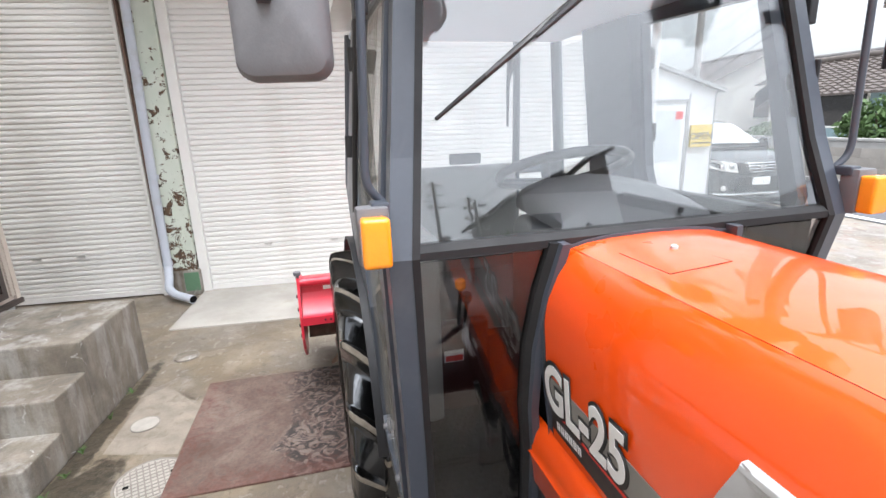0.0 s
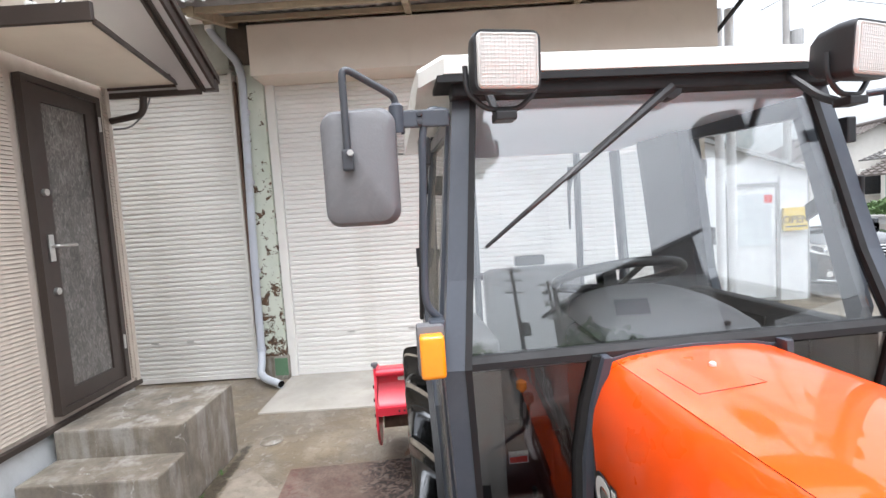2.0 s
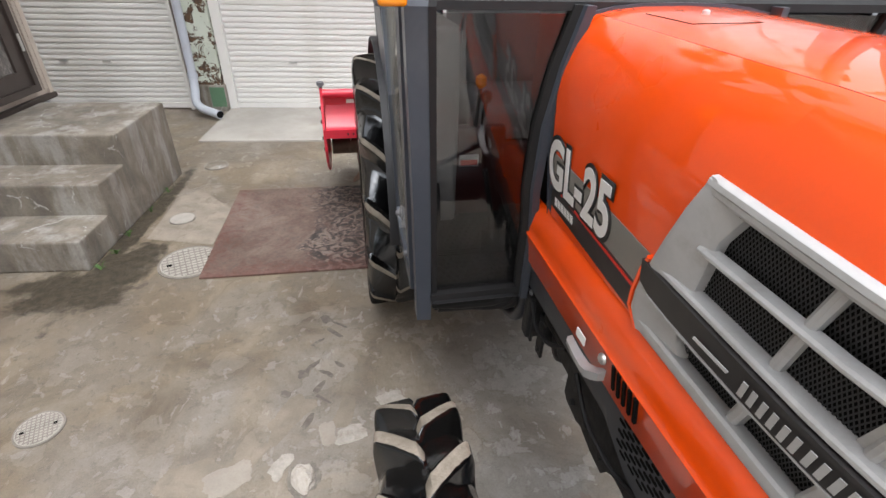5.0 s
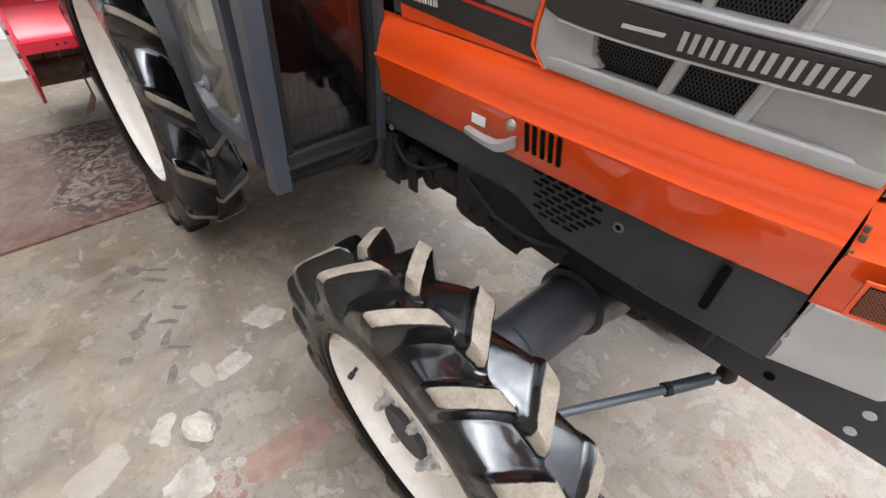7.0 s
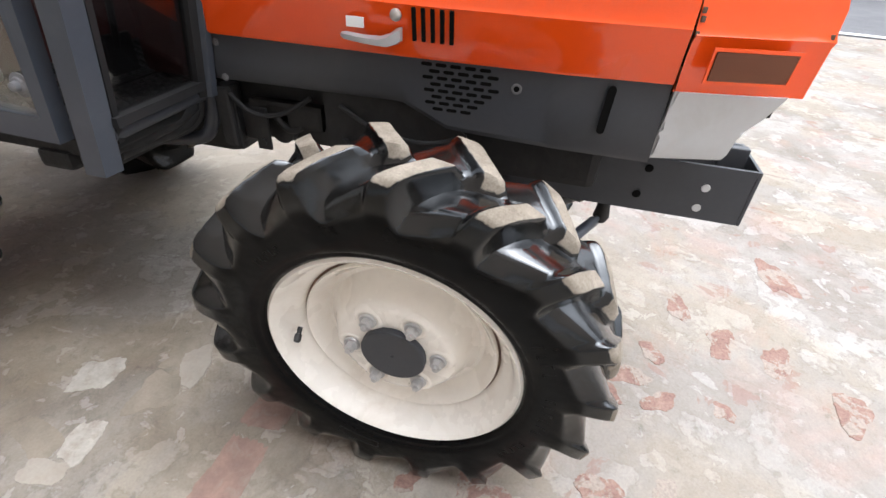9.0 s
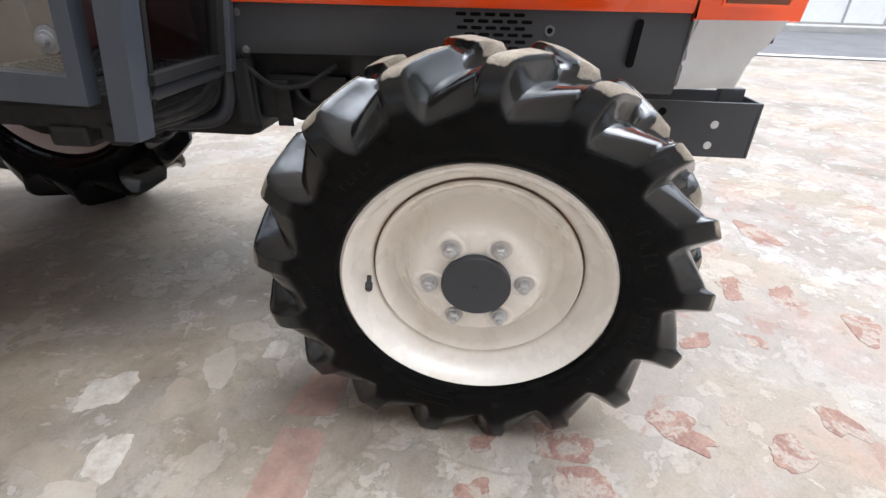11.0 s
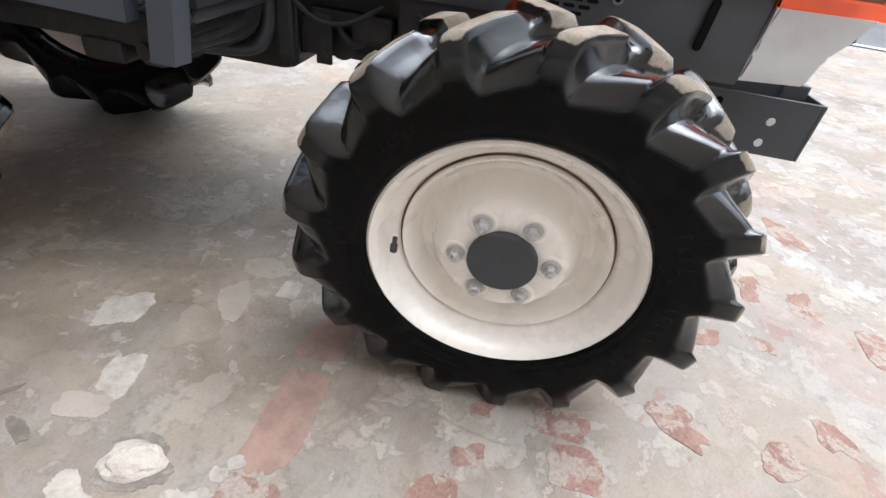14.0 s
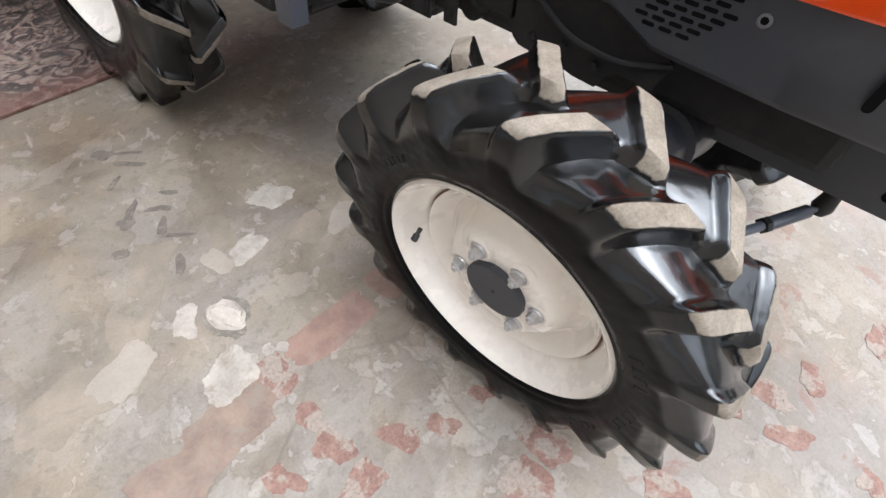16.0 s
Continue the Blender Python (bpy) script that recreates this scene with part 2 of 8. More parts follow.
SHUTTER = mat("ivory_shutter_steel", (0.76, 0.745, 0.715), 0.42, var=0.03, scale=1.2, grain=60, relief=0.05, dirt=(0.58, 0.55, 0.50), dirt_amount=0.3, each=0.05)
PVC = mat("grey_drain_pvc", (0.44, 0.47, 0.52), 0.4, var=0.06, scale=3, relief=0.05, dirt=(0.34, 0.33, 0.31), dirt_amount=0.5)
CONC = step_mat()
APRON = mat("pale_apron_concrete", (0.335, 0.315, 0.283), 0.85, var=0.2, scale=2.6, grain=80, relief=0.3, dirt=(0.29, 0.265, 0.225), dirt_amount=0.6)
HOOD = mat("beige_shutter_box", (0.66, 0.585, 0.50), 0.5, var=0.05, scale=1.5, relief=0.05, dirt=(0.56, 0.49, 0.41))
SIDING = mat("beige_siding", (0.50, 0.435, 0.37), 0.75, var=0.12, scale=9, grain=130, relief=0.5, dirt=(0.42, 0.36, 0.30))
BRONZE = mat("dark_bronze_aluminium", (0.055, 0.042, 0.036), 0.42, 0.3, var=0.08, relief=0.05)
RAKE_GREY = mat("light_grey_soffit_board", (0.47, 0.455, 0.45), 0.65, var=0.05, scale=2, relief=0.05)
LINTEL = mat("green_grey_render", (0.36, 0.37, 0.32), 0.8, var=0.15, scale=4, relief=0.2, dirt=(0.24, 0.22, 0.19))
TIMBER_DARK = mat("dark_stained_timber", (0.10, 0.08, 0.065), 0.8, var=0.25, scale=8, relief=0.3)
SOFFIT = mat("cream_soffit", (0.72, 0.66, 0.56), 0.7, var=0.04, relief=0.1)
FASCIA = mat("grey_fascia", (0.36, 0.36, 0.36), 0.6, var=0.06, relief=0.1)
FOOTING = mat("pale_footing_render", (0.56, 0.58, 0.59), 0.85, var=0.08, relief=0.4, dirt=(0.4, 0.41, 0.4))
TIMBER = mat("grey_eave_timber", (0.30, 0.24, 0.16), 0.8, var=0.25, scale=6, relief=0.4, dirt=(0.18, 0.14, 0.10))
SHEET = mat("aged_roof_sheet", (0.34, 0.33, 0.32), 0.7, var=0.15, scale=3, relief=0.3, dirt=(0.22, 0.18, 0.14))
WHITE_WALL = mat("white_hut_panel", (0.78, 0.79, 0.80), 0.55, var=0.03, relief=0.05, dirt=(0.66, 0.66, 0.65))
ASPHALT = mat("street_asphalt", (0.10, 0.10, 0.105), 0.9, var=0.2, scale=1.5, grain=180, relief=0.5)
KERB = mat("kerb_concrete", (0.42, 0.41, 0.39), 0.85, var=0.12, scale=3, relief=0.4)
BLOCK = mat("fence_block_concrete", (0.40, 0.37, 0.33), 0.9, var=0.18, scale=3, relief=0.5, each=0.15)
TILE = mat("grey_roof_tile", (0.14, 0.135, 0.13), 0.55, var=0.3, scale=5, relief=0.3, each=0.2)
BROWN_TILE = mat("brown_roof_tile", (0.12, 0.10, 0.088), 0.55, var=0.3, scale=5, relief=0.3, each=0.2)
CAR_PAINT = mat("black_car_paint", (0.02, 0.022, 0.026), 0.2, var=0.05, relief=0.0, coat=1.0)
CHROME = mat("chrome", (0.75, 0.75, 0.76), 0.12, 1.0, var=0.03, relief=0.0)
LEAF = mat("hedge_leaf", (0.07, 0.13, 0.035), 0.6, var=0.4, scale=3, relief=0.1)
BARK = mat("bark", (0.12, 0.09, 0.065), 0.9, var=0.3, relief=0.5)
POLE_CONC = mat("pole_concrete", (0.36, 0.35, 0.34), 0.85, var=0.1, relief=0.3)
MANHOLE = mat("pale_manhole_iron", (0.33, 0.305, 0.27), 0.7, 0.1, var=0.15, scale=18, relief=0.4, dirt=(0.30, 0.28, 0.25))
BLUE_CAP = mat("blue_valve_cap", (0.22, 0.33, 0.42), 0.6, var=0.12, relief=0.2)
CAB_GLASS = glass_mat("cab_glass", (0.96, 0.975, 0.98), 0.01, 0.12)
LOW_GLASS = glass_mat("smoked_low_glass", (0.66, 0.65, 0.65), 0.01, 0.085)
DOOR_GLASS = glass_mat("filmed_door_glass", (0.90, 0.91, 0.90), 0.02, 0.10, (0.50, 0.48, 0.41), 0.22)


def ground_mat():
    """Cement skim over red pavers: brown damp concrete by the house, paler and patched towards the street."""
    m, nt, b, vec = base("patched_yard_cement")
    sep = nt.nodes.new("ShaderNodeSeparateXYZ")
    nt.links.new(vec, sep.inputs[0])
    broad = tex_noise(nt, vec, 0.7, 8, 0.62, 0.5)
    mid = tex_noise(nt, vec, 2.6, 12, 0.68, 0.5)
    blot = tex_noise(nt, vec, 7.0, 12, 0.70, 0.3)
    small = tex_noise(nt, vec, 24.0, 10, 0.72, 0.2)
    fine = tex_noise(nt, vec, 150.0, 5, 0.7)
    # how far towards the street and the front of the yard
    run = math_node(nt, 'ADD', math_node(nt, 'MULTIPLY', sep.outputs["X"], 0.55), math_node(nt, 'MULTIPLY', sep.outputs["Y"], -0.62))
    run = math_node(nt, 'ADD', math_node(nt, 'MULTIPLY', math_node(nt, 'ADD', run, math_node(nt, 'MULTIPLY', mid, 0.9)), 0.4), 0.5)
    zone = ramp(nt, run, [(0.08, 0.0), (0.60, 1.0)])
    brown = ramp(nt, mid, [(0.36, (0.150, 0.117, 0.084)), (0.50, (0.240, 0.199, 0.147)), (0.64, (0.318, 0.275, 0.217))])
    pale = ramp(nt, mid, [(0.36, (0.228, 0.196, 0.163)), (0.50, (0.298, 0.269, 0.237)), (0.64, (0.366, 0.344, 0.314))])
    c = blend(nt, zone, brown, pale)
    # old skim in coats, each broken away along its own ragged edge
    lips = None
    quiet = ramp(nt, run, [(0.25, 0.7), (0.62, 1.0)])
    for size, lo, hi, share, old, worn in ((1.3, 0.50, 0.520, 0.62, (0.262, 0.226, 0.182), (0.385, 0.36, 0.325)), (2.9, 0.54, 0.552, 0.55, (0.165, 0.136, 0.106), (0.27, 0.238, 0.204)), (4.6, 0.56, 0.572, 0.55, (0.315, 0.280, 0.236), (0.44, 0.42, 0.39)),
                                           (8.5, 0.575, 0.587, 0.45, (0.18, 0.15, 0.12), (0.285, 0.252, 0.217)), (14.0, 0.61, 0.625, 0.60, (0.40, 0.372, 0.332), (0.46, 0.44, 0.41)), (27.0, 0.60, 0.62, 0.55, (0.12, 0.098, 0.076), (0.25, 0.218, 0.185))):
        n_ = tex_noise(nt, vec, size, 6, 0.56, 0.35)
        c = blend(nt, math_node(nt, 'MULTIPLY', ramp(nt, n_, [(lo, 0.0), (hi, share)]), quiet), c, blend(nt, zone, old, worn))
        # a thin darker line follows the broken edge of a coat
        lip = ramp(nt, n_, [(lo - 0.014, 0.0), (lo - 0.004, 1.0), (lo + 0.002, 0.0)])
        coat = ramp(nt, n_, [(lo, 0.0), (hi, 1.0)])
        if size > 2:
            c = blend(nt, math_node(nt, 'MULTIPLY', math_node(nt, 'MULTIPLY', lip, 0.30), quiet), c, (0.115, 0.095, 0.074))
            lips = coat if lips is None else math_node(nt, 'ADD', lips, coat)
    c = blend(nt, ramp(nt, broad, [(0.40, 0.45), (0.50, 0.0)]), c, blend(nt, zone, (0.15, 0.12, 0.09), (0.31, 0.275, 0.235)))
    # small drawn-out smears of lime
    sm = nt.nodes.new("ShaderNodeMapping")
    sm.inputs["Rotation"].default_value, sm.inputs["Scale"].default_value = (0, 0, radians(35)), (1.0, 0.4, 1.0)
    nt.links.new(vec, sm.inputs[0])
    flake = ramp(nt, tex_noise(nt, sm.outputs[0], 17.0, 10, 0.6, 0.3), [(0.63, 0.0), (0.66, 0.8)])
    flake = math_node(nt, 'MULTIPLY', flake, ramp(nt, broad, [(0.44, 0.1), (0.54, 0.8)]))
    c = blend(nt, flake, c, (0.42, 0.395, 0.36))
    # warm tint of the pavers beneath where the skim is thin
    thin = math_node(nt, 'MULTIPLY', ramp(nt, tex_noise(nt, vec, 3.4, 10, 0.66, 0.6), [(0.52, 0.0), (0.66, 0.55)]), ramp(nt, run, [(0.46, 0.0), (0.62, 1.0)]))
    c = blend(nt, thin, c, (0.36, 0.255, 0.21))
    # bare pavers
    bt = nt.nodes.new("ShaderNodeTexBrick")
    turn = nt.nodes.new("ShaderNodeMapping")
    turn.inputs["Rotation"].default_value = (0, 0, radians(4))
    nt.links.new(vec, turn.inputs[0])
    nt.links.new(turn.outputs[0], bt.inputs["Vector"])
    for key, v in (("Scale", 1.0), ("Mortar Size", 0.005), ("Brick Width", 0.21), ("Row Height", 0.105)):
        bt.inputs[key].default_value = v
    bt.inputs["Color1"].default_value, bt.inputs["Color2"].default_value = (0.30, 0.165, 0.135, 1), (0.25, 0.14, 0.115, 1)
    bt.inputs["Mortar"].default_value = (0.33, 0.29, 0.255, 1)
    red = blend(nt, 0.45, bt.outputs["Color"], ramp(nt, small, [(0.3, (0.20, 0.115, 0.095)), (0.7, (0.38, 0.25, 0.21))]))
    bare = ramp(nt, tex_noise(nt, vec, 6.2, 12, 0.60, 0.5), [(0.612, 0.0), (0.632, 0.75)])
    c = blend(nt, math_node(nt, 'MULTIPLY', bare, ramp(nt, run, [(0.54, 0.0), (0.64, 0.85)])), c, red)
    # pits, grit and hairline cracks
    c = blend(nt, ramp(nt, small, [(0.60, 0.0), (0.70, 0.5)]), c, (0.135, 0.115, 0.092))
    c = blend(nt, 0.55, c, ramp(nt, small, [(0.25, 1.0), (0.75, 0.72)]), 'MULTIPLY')
    c = blend(nt, 0.5, c, ramp(nt, fine, [(0.25, 0.55), (0.7, 1.0)]), 'MULTIPLY')
    warp = nt.nodes.new("ShaderNodeMix")
    warp.data_type = 'VECTOR'
    warp.inputs[0].default_value = 0.12
    cn_ = nt.nodes.new("ShaderNodeTexNoise")
    cn_.inputs["Scale"].default_value, cn_.inputs["Detail"].default_value = 3.0, 8
    nt.links.new(vec, cn_.inputs["Vector"])
    nt.links.new(vec, warp.inputs[4])
    nt.links.new(cn_.outputs["Color"], warp.inputs[5])
    vo = nt.nodes.new("ShaderNodeTexVoronoi")
    vo.feature = 'DISTANCE_TO_EDGE'
    vo.inputs["Scale"].default_value = 0.75
    nt.links.new(warp.outputs[1], vo.inputs["Vector"])
    crack = math_node(nt, 'MULTIPLY', ramp(nt, vo.outputs["Distance"], [(0.0, 1.0), (0.0035, 0.0)]), ramp(nt, broad, [(0.46, 0.0), (0.56, 0.6)]))
    c = blend(nt, crack, c, (0.12, 0.10, 0.08))
    # some coats are sandier, others greyer
    c = blend(nt, 1.0, c, ramp(nt, tex_noise(nt, vec, 1.9, 10, 0.6, 0.5), [(0.44, (0.865, 0.828, 0.763)), (0.54, (0.830, 0.833, 0.840))]), 'MULTIPLY')
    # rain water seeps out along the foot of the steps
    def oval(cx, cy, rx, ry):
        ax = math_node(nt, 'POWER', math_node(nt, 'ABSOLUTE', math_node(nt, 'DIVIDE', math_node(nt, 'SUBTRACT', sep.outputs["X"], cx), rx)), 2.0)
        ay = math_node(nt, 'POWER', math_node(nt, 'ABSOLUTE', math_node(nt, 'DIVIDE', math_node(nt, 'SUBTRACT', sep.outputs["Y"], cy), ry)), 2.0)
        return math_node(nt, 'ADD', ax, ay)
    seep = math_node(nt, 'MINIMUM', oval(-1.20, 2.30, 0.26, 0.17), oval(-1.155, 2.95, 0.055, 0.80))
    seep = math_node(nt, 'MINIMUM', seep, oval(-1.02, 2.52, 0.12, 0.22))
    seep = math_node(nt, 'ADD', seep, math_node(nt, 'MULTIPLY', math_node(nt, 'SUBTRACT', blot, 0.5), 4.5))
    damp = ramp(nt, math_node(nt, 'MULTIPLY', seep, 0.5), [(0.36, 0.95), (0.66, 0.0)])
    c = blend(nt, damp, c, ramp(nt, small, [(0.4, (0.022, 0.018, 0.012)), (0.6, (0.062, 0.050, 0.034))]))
    nt.links.new(c, b.inputs["Base Color"])
    worn_smooth = blend(nt, zone, ramp(nt, mid, [(0.38, 0.32), (0.58, 0.62)]), ramp(nt, broad, [(0.35, 0.55), (0.6, 0.9)]))
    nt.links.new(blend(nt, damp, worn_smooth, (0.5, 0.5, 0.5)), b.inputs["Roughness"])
    b.inputs["Specular IOR Level"].default_value = 0.42
    h = math_node(nt, 'ADD', math_node(nt, 'MULTIPLY', flake, 0.5), math_node(nt, 'ADD', math_node(nt, 'MULTIPLY', lips, 0.35), math_node(nt, 'ADD', math_node(nt, 'MULTIPLY', small, 0.8), math_node(nt, 'MULTIPLY', fine, 0.3))))
    bump(nt, b, h, 0.5, 0.004)
    return m


GROUND = ground_mat()


def paver_mat():
    m, nt, b, vec = base("worn_red_paver")
    n1, grit = tex_noise(nt, vec, 20.0, 10, 0.7), tex_noise(nt, vec, 130.0, 6, 0.75)
    c = ramp(nt, n1, [(0.32, (0.180, 0.108, 0.087)), (0.52, (0.232, 0.143, 0.116)), (0.72, (0.285, 0.195, 0.162))])
    # a film of skim still clings to it
    c = blend(nt, ramp(nt, tex_noise(nt, vec, 13.0, 10, 0.68, 0.5), [(0.495, 0.0), (0.525, 0.9)]), c, (0.285, 0.248, 0.212))
    c = blend(nt, 0.75, c, ramp(nt, grit, [(0.30, 0.50), (0.58, 1.0)]), 'MULTIPLY')
    nt.links.new(c, b.inputs["Base Color"])
    b.inputs["Roughness"].default_value = 0.9
    b.inputs["Specular IOR Level"].default_value = 0.3
    bump(nt, b, grit, 0.6, 0.003)
    return m


PAVER = paver_mat()


def peeling_mat():
    """Pale green column paint, flaked to rust, most of all near its foot."""
    m, nt, b, vec = base("peeling_green_paint")
    sep = nt.nodes.new("ShaderNodeSeparateXYZ")
    nt.links.new(vec, sep.inputs[0])
    green = ramp(nt, tex_noise(nt, vec, 3.0), [(0.3, (0.50, 0.55, 0.46)), (0.7, (0.62, 0.65, 0.57))])
    rust = ramp(nt, tex_noise(nt, vec, 30.0), [(0.3, (0.035, 0.026, 0.02)), (0.7, (0.14, 0.075, 0.035))])
    n = tex_noise(nt, vec, 9.0, 8, 0.7, 0.5)
    low = math_node(nt, 'MULTIPLY', sep.outputs["Z"], -0.045)
    c = blend(nt, ramp(nt, math_node(nt, 'ADD', n, low), [(0.485, 0.0), (0.505, 1.0)]), green, rust)
    nt.links.new(c, b.inputs["Base Color"])
    b.inputs["Roughness"].default_value = 0.75
    bump(nt, b, n, 0.4, 0.004)
    return m


PEELING = peeling_mat()


def plate_mat():
    """Chequered steel plate, brown with rust, red primer at its edges and an oily scaled area."""
    m, nt, b, vec = base("rusted_steel_plate")
    n1, n2, n3 = tex_noise(nt, vec, 3.2, 8, 0.65, 0.8), tex_noise(nt, vec, 12.0, 8, 0.7, 1.2), tex_noise(nt, vec, 60.0, 6, 0.7)
    c = ramp(nt, n1, [(0.34, (0.095, 0.060, 0.046)), (0.50, (0.150, 0.105, 0.085)), (0.66, (0.215, 0.165, 0.138))])
    c = blend(nt, ramp(nt, n2, [(0.52, 0.0), (0.64, 0.4)]), c, (0.15, 0.085, 0.068))
    c = blend(nt, ramp(nt, n2, [(0.36, 0.6), (0.44, 0.0)]), c, (0.075, 0.052, 0.042))
    sep = nt.nodes.new("ShaderNodeSeparateXYZ")
    nt.links.new(vec, sep.inputs[0])
    # worm-like scale lifting off one half
    there = ramp(nt, math_node(nt, 'ADD', sep.outputs["X"], math_node(nt, 'MULTIPLY', math_node(nt, 'SUBTRACT', n1, 0.5), 0.6)), [(0.02, 0.0), (0.10, 1.0)])
    worm = tex_noise(nt, vec, 13.0, 3, 0.5, 2.6)
    dark = math_node(nt, 'MULTIPLY', there, ramp(nt, worm, [(0.44, 0.95), (0.50, 0.25), (0.56, 0.0)]))
    c = blend(nt, dark, c, (0.030, 0.025, 0.024))
    c = blend(nt, math_node(nt, 'MULTIPLY', there, ramp(nt, worm, [(0.54, 0.0), (0.60, 0.5)])), c, (0.25, 0.215, 0.19))
    rim = math_node(nt, 'MAXIMUM', math_node(nt, 'MULTIPLY', sep.outputs["Y"], -1.0), math_node(nt, 'MULTIPLY', sep.outputs["X"], -1.05))
    c = blend(nt, ramp(nt, math_node(nt, 'ADD', rim, math_node(nt, 'MULTIPLY', n2, 0.5)), [(0.62, 0.0), (0.76, 0.5)]), c, (0.15, 0.058, 0.045))
    c = blend(nt, 0.6, c, ramp(nt, n3, [(0.3, 0.55), (0.6, 1.0)]), 'MULTIPLY')
    nt.links.new(c, b.inputs["Base Color"])
    nt.links.new(ramp(nt, n2, [(0.3, 0.42), (0.7, 0.8)]), b.inputs["Roughness"])
    b.inputs["Metallic"].default_value = 0.15
    bump(nt, b, math_node(nt, 'ADD', n2, math_node(nt, 'MULTIPLY', math_node(nt, 'MULTIPLY', there, worm), 2.0)), 0.5, 0.003)
    return m


PLATE = plate_mat()


def frosted_mat():
    """Cast door glass with a leafy pattern, brownish; light caught on its swells is painted as paler colour."""
    m, nt, b, vec = base("pattern_glass")
    mp = nt.nodes.new("ShaderNodeMapping")
    mp.inputs["Scale"].default_value = (1, 1, 0.45)
    nt.links.new(vec, mp.inputs[0])
    n, big = tex_noise(nt, mp.outputs[0], 44.0, 6, 0.72, 1.6), tex_noise(nt, mp.outputs[0], 7.0, 6, 0.6, 0.8)
    c = ramp(nt, n, [(0.32, (0.06, 0.055, 0.051)), (0.52, (0.125, 0.114, 0.104)), (0.70, (0.24, 0.222, 0.20))])
    c = blend(nt, 0.6, c, ramp(nt, big, [(0.35, 0.6), (0.62, 1.25)]), 'MULTIPLY')
    nt.links.new(c, b.inputs["Base Color"])
    b.inputs["Roughness"].default_value = 0.25
    bump(nt, b, n, 0.6, 0.004)
    return m


FROSTED = frosted_mat()


MAT_RUBBER = mat("black_mat_rubber", (0.010, 0.011, 0.011), 0.5, var=0.25, scale=14, relief=0.2, dirt=(0.022, 0.02, 0.018), dirt_amount=0.3)
MAT_RUBBER.node_tree.nodes["Principled BSDF"].inputs["Specular IOR Level"].default_value = 0.25

# ---- mesh helpers ----
def part(name, bm, material, parent=None, label="", smooth=False):
    """Link a bmesh as one mesh object under a thing or a part. material: one, or a list of slots."""
    me = bpy.data.meshes.new(name)
    bmesh.ops.recalc_face_normals(bm, faces=bm.faces)
    bm.to_mesh(me)
    bm.free()
    for mm in (material if isinstance(material, (list, tuple)) else [material]):
        me.materials.append(mm)
    if smooth:
        me.shade_smooth()
        me.set_sharp_from_angle(angle=radians(38))
    ob = new(name, me)
    if parent:
        ob.parent = parent
    return tagged(ob, label) if label else ob


def shared(name, me, parent, m):
    """One more object on a mesh that others use too."""
    ob = new(name, me)
    ob.parent = parent
    ob.matrix_local = m
    return ob


def root(name, label, category, m=Matrix(), group="", kind=""):
    ob = new(name)
    ob.empty_display_size = 0.1
    ob.matrix_world = m
    return tagged(ob, label, category, group, kind)


def box(bm, x0, x1, y0, y1, z0, z1, bevel=0.0, m=None, seg=2):
    g = bmesh.ops.create_cube(bm, size=1.0)
    vs = g["verts"]
    for v in vs:
        v.co = Vector(((x0 + x1) / 2 + v.co.x * (x1 - x0), (y0 + y1) / 2 + v.co.y * (y1 - y0), (z0 + z1) / 2 + v.co.z * (z1 - z0)))
    if bevel:
        es = list({e for v in vs for e in v.link_edges})
        vs = bmesh.ops.bevel(bm, geom=es, offset=bevel, segments=seg, affect='EDGES', profile=0.6)["verts"]
        vs = list({v for f in [f for f in bm.faces if f.is_valid] for v in f.verts if v in set(vs)})
    if m is not None:
        for v in vs:
            v.co = m @ v.co
    return bm


def cube(x0, x1, y0, y1, z0, z1, bevel=0.0, seg=2):
    return box(bmesh.new(), x0, x1, y0, y1, z0, z1, bevel, None, seg)


def lathe(bm, profile, axis_m=None, seg=48, a0=0.0, a1=2 * math.pi, slots=None):
    """Revolve (along, radius) pairs round the x axis."""
    full = abs(a1 - a0 - 2 * math.pi) < 1e-6
    rings = []
    n = seg if full else seg + 1
    for k in range(n):
        a = a0 + (a1 - a0) * k / seg
        ring = [bm.verts.new((p[0], p[1] * math.cos(a), p[1] * math.sin(a))) for p in profile]
        rings.append(ring)
    for k in range(seg):
        r0, r1 = rings[k], rings[(k + 1) % n]
        for i in range(len(profile) - 1):
            if profile[i][1] < 1e-6 and profile[i + 1][1] < 1e-6:
                continue
            f = bm.faces.new((r0[i], r0[i + 1], r1[i + 1], r1[i]))
            if slots:
                f.material_index = slots[i]
    bmesh.ops.remove_doubles(bm, verts=[v for r in rings for v in r], dist=1e-6)
    if axis_m is not None:
        for v in bm.verts:
            v.co = axis_m @ v.co
    return bm


